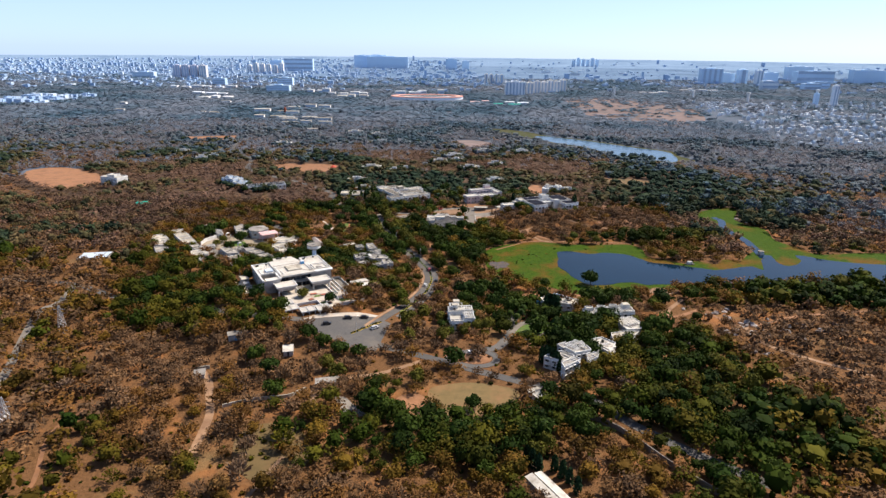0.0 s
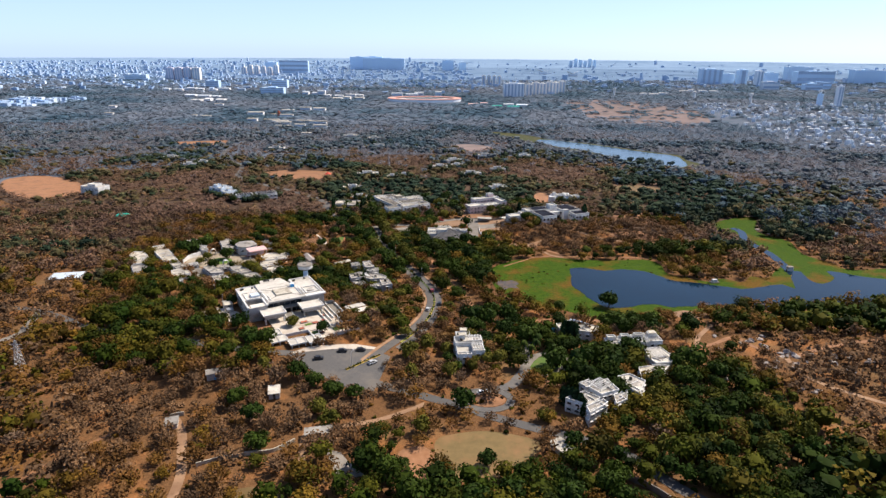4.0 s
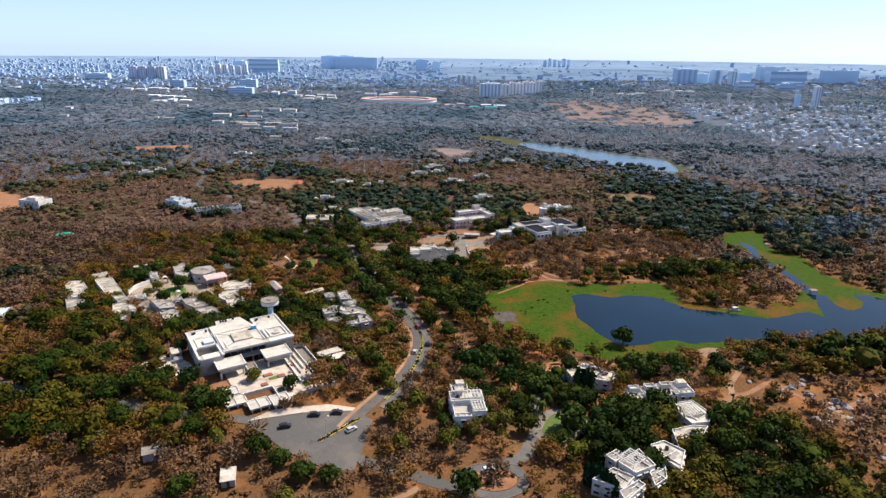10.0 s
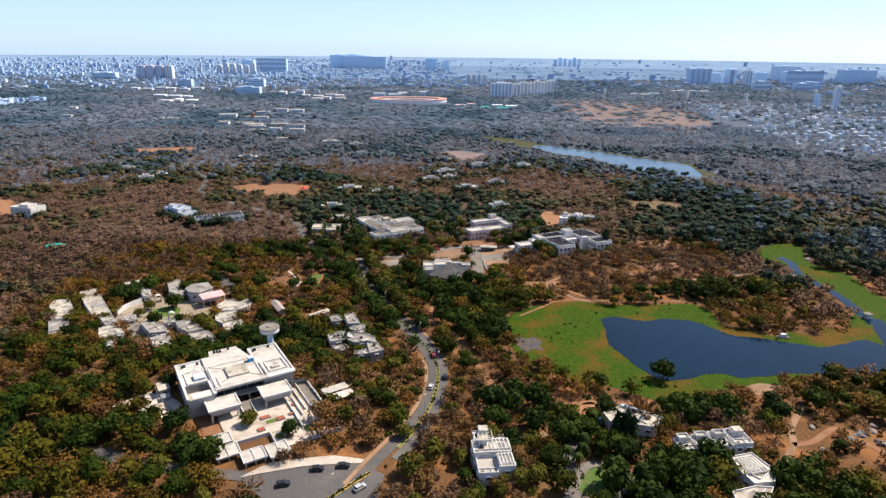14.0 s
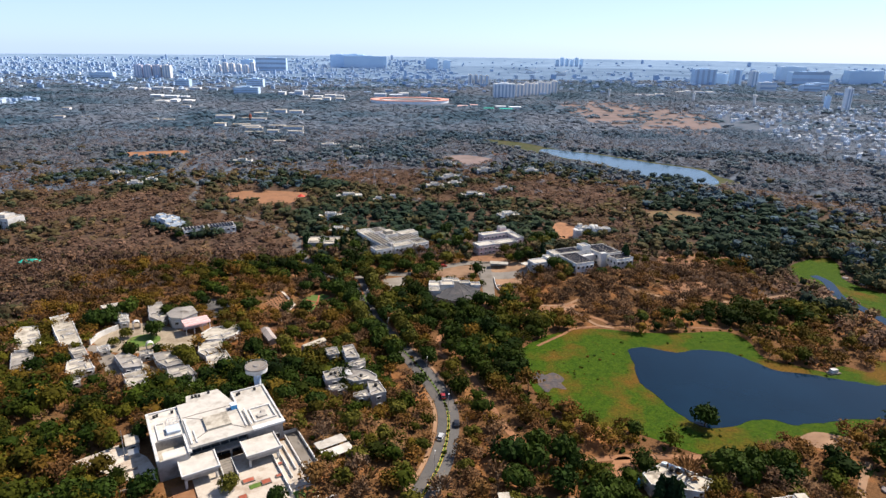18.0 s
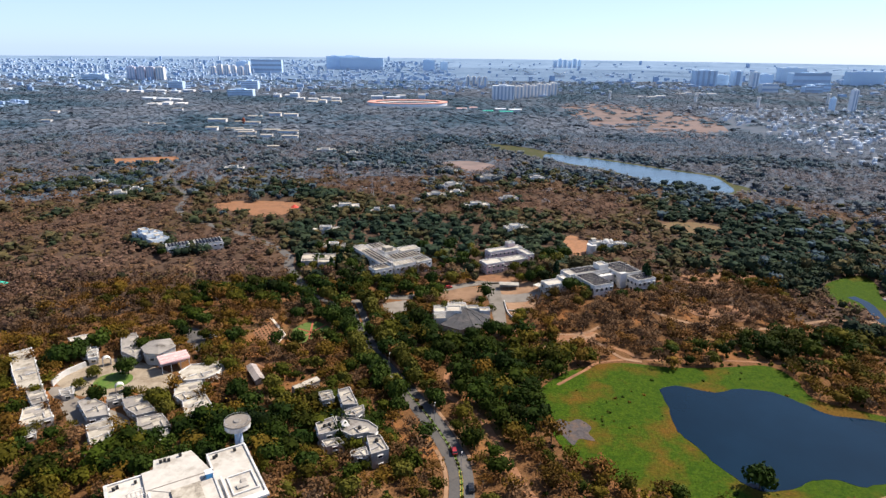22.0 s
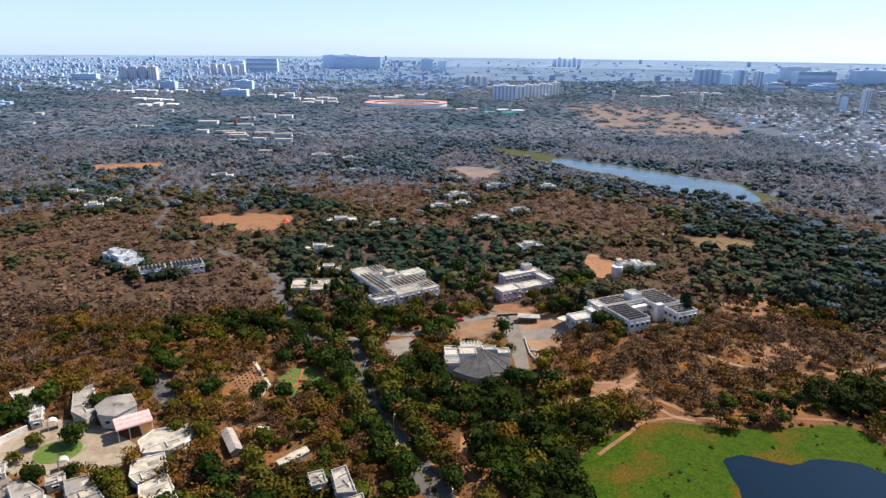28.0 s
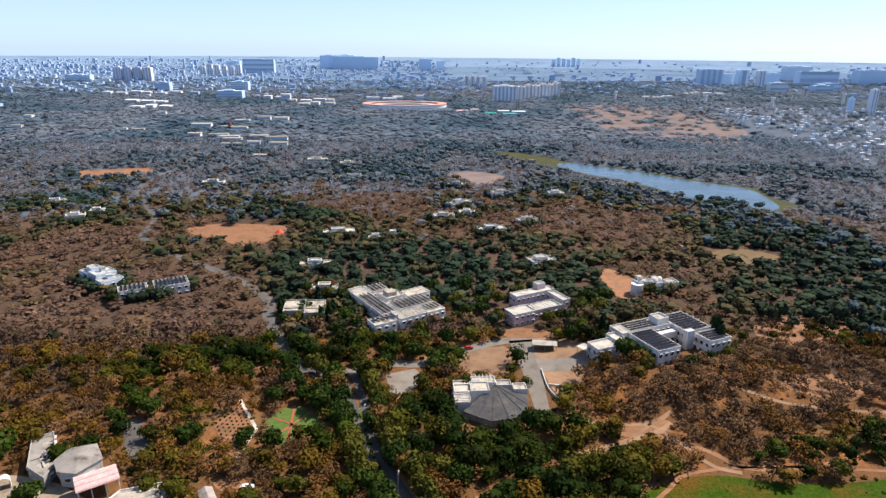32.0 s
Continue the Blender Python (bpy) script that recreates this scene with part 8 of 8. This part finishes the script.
def plant_woods():
    rng = np.random.default_rng(11)
    leafy = [joined((hull(rng, 2, 0.52, 0.42), 0), (crown(rng, 300, tall=0.75 + 0.2 * rng.random(), clump=0.074, lobes=10, rough=0.3, up=1.4), 0), (stem(0.7), 1)) for _ in range(8)]
    lean = [joined((hull(rng, 2, 0.60, 0.50), 0), (crown(rng, 60, tall=0.75 + 0.2 * rng.random(), clump=0.13, lobes=9, up=1.5, flat=0.7), 0), (stem(0.7), 1)) for _ in range(8)]
    thin = [joined((crown(rng, 190, tall=0.8, clump=0.068, lobes=12, up=1.6, flat=0.7), 0), (twigs(rng, 18), 0), (stem(0.6, 0.04), 1)) for _ in range(6)]
    lean_thin = [joined((crown(rng, 56, tall=0.8, clump=0.12, lobes=11, up=1.6, flat=0.6), 0), (stem(0.6, 0.04), 1)) for _ in range(6)]
    bare = [joined((twigs(rng, 46), 0), (crown(rng, 90, tall=0.85, clump=0.06, lobes=11, up=1.6, flat=0.6), 0), (stem(0.6, 0.045), 1)) for _ in range(5)]
    shrub = [joined((hull(rng, 1, 0.8, 0.5, 0.3), 0), (crown(rng, 15, tall=0.7, base=0.35, clump=0.26, lobes=4), 0)) for _ in range(6)]
    # near woods
    x, y, rng = jitter_grid(-430, 430, 80, 520, 5.5, 21)
    ok = in_view(x, y, 40)
    x, y = x[ok], y[ok]
    ok = free_places(x, y, 1.0)
    x, y = x[ok], y[ok]
    g = greenness(x, y)
    open_land = value_noise(x, y, 26, 9) + 0.5 * value_noise(x, y, 8, 10)
    bald = np.zeros(len(x))
    for cx, cy, rx, ry in ((-6, 264, 20, 16), (16, 246, 20, 10), (25, 310, 24, 9), (85, 307, 50, 7), (85, 307, 50, 7), (140, 275, 42, 20), (-85, 152, 30, 20), (-30, 228, 40, 12), (150, 440, 50, 18), (35, 228, 22, 12), (-51, 176, 14, 14), (158, 498, 34, 16), (150, 452, 24, 12), (20, 234, 14, 9)):
        bald = np.maximum(bald, np.exp(-(((x - cx) / rx) ** 2 + ((y - cy) / ry) ** 2) ** 2))
    keep = rng.random(len(x)) < np.where(g > 0.6, 0.97, np.clip(1.6 - 0.65 * open_land, 0.6, 0.98)) * (1 - 0.45 * bald)
    x, y, g = x[keep], y[keep], g[keep]
    tone = np.clip(np.minimum(g, 0.88) + 0.21 * rng.normal(size=len(x)), 0, 1)
    lum = np.clip(0.5 + 0.26 * rng.normal(size=len(x)), 0, 1)
    size = np.where(g > 0.6, 3.1 + 3.2 * rng.random(len(x)) ** 1.2, 2.5 + 2.4 * rng.random(len(x)) ** 1.4)
    stretch = 0.95 + 0.35 * rng.random(len(x))
    z = ground_z(x, y) - 0.05
    deal = rng.random(len(x))
    a = (tone > 0.6) | ((tone > 0.36) & (deal < 0.5))
    b = ~a & (deal < 0.82)
    c = ~a & ~b
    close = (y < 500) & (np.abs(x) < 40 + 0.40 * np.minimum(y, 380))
    # Remote and beyond trees get leaf colours with distance haze painted in.
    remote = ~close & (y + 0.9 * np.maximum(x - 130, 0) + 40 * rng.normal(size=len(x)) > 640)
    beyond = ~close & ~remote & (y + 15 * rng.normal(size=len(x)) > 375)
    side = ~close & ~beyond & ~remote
    for i, kinds, name, leaf, label in ((a & remote, lean, "green_wood", HAZY_LEAVES, "green thickets beyond the creek, tinted blue-grey for haze"), (~a & remote, lean_thin, "dry_wood", HAZY_LEAVES, "leafless scrub beyond the creek, tinted blue-grey for haze"), (a & close, leafy, "green_wood", LEAVES, "dense green broadleaf trees of the campus woods"), (a & side, lean, "green_wood", LEAVES, "green broadleaf trees beside the campus"), (a & beyond, lean, "green_wood", MID_LEAVES, "green broadleaf trees beyond the campus"),
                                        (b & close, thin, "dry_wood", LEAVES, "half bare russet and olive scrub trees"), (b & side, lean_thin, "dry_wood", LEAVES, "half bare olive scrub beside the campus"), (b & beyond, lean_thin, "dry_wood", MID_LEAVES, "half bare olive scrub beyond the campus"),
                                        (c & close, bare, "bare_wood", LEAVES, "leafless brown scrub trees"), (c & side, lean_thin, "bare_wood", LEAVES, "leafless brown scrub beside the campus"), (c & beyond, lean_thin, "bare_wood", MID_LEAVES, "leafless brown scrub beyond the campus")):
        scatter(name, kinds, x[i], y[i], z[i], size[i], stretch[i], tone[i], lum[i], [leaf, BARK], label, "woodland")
    # undergrowth between the near trees
    x, y, rng = jitter_grid(-330, 330, 82, 520, 4.6, 33)
    ok = in_view(x, y, 30)
    x, y = x[ok], y[ok]
    ok = free_places(x, y)
    x, y = x[ok], y[ok]
    keep = rng.random(len(x)) < np.clip(1.2 - 0.8 * value_noise(x, y, 14, 17), 0.25, 0.9)
    x, y = x[keep], y[keep]
    tone = np.clip(greenness(x, y) + 0.2 + 0.22 * rng.normal(size=len(x)), 0, 0.9)
    scatter("undergrowth", shrub, x, y, ground_z(x, y) - 0.05, 0.5 + 0.9 * rng.random(len(x)), 0.9 + 0.4 * rng.random(len(x)), tone, np.clip(0.5 + 0.25 * rng.normal(size=len(x)), 0, 1), [LEAVES, BARK], "low dry shrubs on red soil", "shrubs")
    # the same scrub goes on behind and beside the flight
    x, y, rng = jitter_grid(-260, 260, -90, 330, 9.0, 71)
    ok = ~in_view(x, y, 40)
    x, y = x[ok], y[ok]
    ok = free_places(x, y, 0.3)
    x, y = x[ok], y[ok]
    tone = np.clip(greenness(x, y) + 0.15 * rng.normal(size=len(x)), 0, 1)
    scatter("outer_scrub", lean_thin, x, y, ground_z(x, y) - 0.05, 2.0 + 2.2 * rng.random(len(x)), 1.1 + 0.4 * rng.random(len(x)), tone, np.clip(0.5 + 0.26 * rng.normal(size=len(x)), 0, 1), [LEAVES, BARK], "dry scrub trees round the campus edge", "woodland")
    # tufts on the marsh
    x, y, rng = jitter_grid(30, 232, 312, 400, 3.0, 61)
    wet = inside(MARSH_EDGE, x, y) & ~inside(LAKE, x, y) & (rng.random(len(x)) < np.clip(1.2 * value_noise(x, y, 9, 62) - 0.56, 0.01, 0.34))
    x, y = x[wet], y[wet]
    scatter("marsh_tufts", shrub, x, y, 0.0 * x, 0.35 + 0.7 * rng.random(len(x)) ** 2, 0.5 + 0.4 * rng.random(len(x)), np.clip(0.78 + 0.15 * rng.normal(size=len(x)), 0.4, 1), np.clip(0.6 + 0.25 * rng.normal(size=len(x)), 0, 1), [LEAVES, BARK], "low green tufts and bushes on the marsh", "grass")
    # young plants in the garden plot
    x, y = np.array([q[0] for q in GARDEN_ROWS]), np.array([q[1] for q in GARDEN_ROWS])
    scatter("garden_plants", shrub, x, y, 0.03 + 0 * x, 0.35 + 0.2 * rng.random(len(x)), 1.0 + 0.4 * rng.random(len(x)), 0.7 + 0.25 * rng.random(len(x)), 0.45 + 0 * x, [LEAVES, BARK], "young green plants in rows on the plot", "plants")
    # low shrubs on the road's median
    x, y = np.array([q[0] for q in MEDIAN_PLANTS]), np.array([q[1] for q in MEDIAN_PLANTS])
    scatter("median_shrubs", shrub, x, y, ground_z(x, y) + 0.1, 0.45 + 0.35 * rng.random(len(x)), 1.0 + 0.5 * rng.random(len(x)), 0.6 + 0.3 * rng.random(len(x)), 0.5 + 0 * x, [LEAVES, BARK], "low green shrubs along the road median", "shrubs")
    # middle distance
    far_leafy = [joined((hull(rng, 2, 0.66, 0.44, 0.5), 0), (crown(rng, 22, tall=0.7, base=0.55, clump=0.19, lobes=9, rough=0.3, up=1.7, flat=0.55), 0)) for _ in range(9)]
    far_thin = [joined((crown(rng, 30, tall=0.62, base=0.45, clump=0.155, lobes=12, rough=0.3, up=2.5, flat=0.45), 0),) for _ in range(7)]
    x, y, rng = jitter_grid(-950, 950, 520, 1150, 7.4, 41)
    ok = in_view(x, y, 60)
    x, y = x[ok], y[ok]
    ok = free_places(x, y, 0.5)
    x, y = x[ok], y[ok]
    g = greenness(x, y) + 0.02
    suburb = (x > 515 + 0.17 * (y - 860)) & (y > 845)
    keep = rng.random(len(x)) < np.where(g > 0.5, 0.95, np.clip(1.35 - 0.5 * value_noise(x, y, 40, 12), 0.6, 0.98)) * np.where(suburb, 0.6, 1.0)
    x, y, g = x[keep], y[keep], g[keep]
    # taller trees close about the houses there
    hx, hy, hs = [], [], []
    for cx, cy, w, d, turn in HOUSES:
        if cy > 540:
            c, s = math.cos(radians(turn)), math.sin(radians(turn))
            for _ in range(12):
                u, v = (rng.choice((-1, 1)) * (w / 2 + 2.6), (rng.random() - 0.5) * (d + 5)) if rng.random() < 0.5 else ((rng.random() - 0.5) * (w + 5), rng.choice((-1, -1, 1)) * (d / 2 + 2.6))
                hx.append(cx + c * u - s * v), hy.append(cy + s * u + c * v), hs.append(3.0 + 1.6 * rng.random())
    hx, hy, hs = np.array(hx), np.array(hy), np.array(hs)
    ok = free_places(hx, hy, 0.5)
    hx, hy, hs = hx[ok], hy[ok], hs[ok]
    x, y, g = np.concatenate([x, hx]), np.concatenate([y, hy]), np.concatenate([g, 0.55 + 0.4 * rng.random(len(hx))])
    tone, lum = np.clip(g + 0.13 * rng.normal(size=len(x)), 0, 1), np.clip(0.5 + 0.18 * rng.normal(size=len(x)), 0, 1)
    size, stretch = np.where(g > 0.5, 3.4 + 3.0 * rng.random(len(x)) ** 1.3, 3.2 + 2.6 * rng.random(len(x)) ** 1.4), 0.8 + 0.35 * rng.random(len(x))
    size[len(x) - len(hx):], stretch[len(x) - len(hx):] = hs, 1.4
    green = tone > 0.45
    # dusty, outer: farther trees, and those to the right, get haze-coloured leaves.
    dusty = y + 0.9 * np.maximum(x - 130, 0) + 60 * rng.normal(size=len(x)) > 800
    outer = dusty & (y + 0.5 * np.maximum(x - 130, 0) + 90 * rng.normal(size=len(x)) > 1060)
    for i, kinds, name, leaf in ((green & ~dusty, far_leafy, "green_wood", MID_LEAVES), (~green & ~dusty, far_thin, "dry_wood", MID_LEAVES), (green & dusty & ~outer, far_leafy, "green_wood", HAZY_LEAVES), (~green & dusty & ~outer, far_thin, "dry_wood", HAZY_LEAVES), (outer, far_thin, "mixed_wood", FAR_LEAVES)):
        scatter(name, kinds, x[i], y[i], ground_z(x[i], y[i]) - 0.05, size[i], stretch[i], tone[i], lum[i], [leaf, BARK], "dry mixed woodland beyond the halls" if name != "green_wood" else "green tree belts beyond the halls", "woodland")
    # far country
    # These leaves hold the haze's blue in their own colour.
    clumps = [joined((crown(rng, 22, wide=1.1, tall=0.5, base=0.35, clump=0.24, lobes=11, rough=0.25, up=3.0, flat=0.45), 0),) for _ in range(10)]
    x, y, rng = jitter_grid(-2400, 2400, 1130, 2750, 14.5, 51)
    ok = in_view(x, y, 100)
    x, y = x[ok], y[ok]
    ok = free_places(x, y, 2.0)
    x, y = x[ok], y[ok]
    open_far = np.exp(-(((x - 470) / 170) ** 2 + ((y - 1400) / 340) ** 2) ** 2)
    town = ((x > 515 + 0.17 * (y - 860)) & (y < 1660)).astype(float)
    keep = rng.random(len(x)) < (0.97 - 0.8 * open_far - 0.5 * town) * np.where(y > 2250, np.where(x > 250, 0.6, 0.35), np.where(y > 2000, 0.8, 1.0))
    x, y = x[keep], y[keep]
    tone = np.clip(0.5 + 1.4 * (value_noise(x, y, 160, 14) - 0.5) + 0.8 * (value_noise(x, y, 60, 15) - 0.5) + 0.1 * rng.normal(size=len(x)), 0, 1)
    scatter("far_woods", clumps, x, y, ground_z(x, y) - 0.3, 7 + 5.5 * rng.random(len(x)) ** 1.4, 0.5 + 0.3 * rng.random(len(x)), tone, np.clip(0.55 + 0.1 * rng.normal(size=len(x)), 0, 1), [FAR_LEAVES, BARK], "wide woods reaching to the city, leaves coloured haze blue", "woodland")


plant_woods()
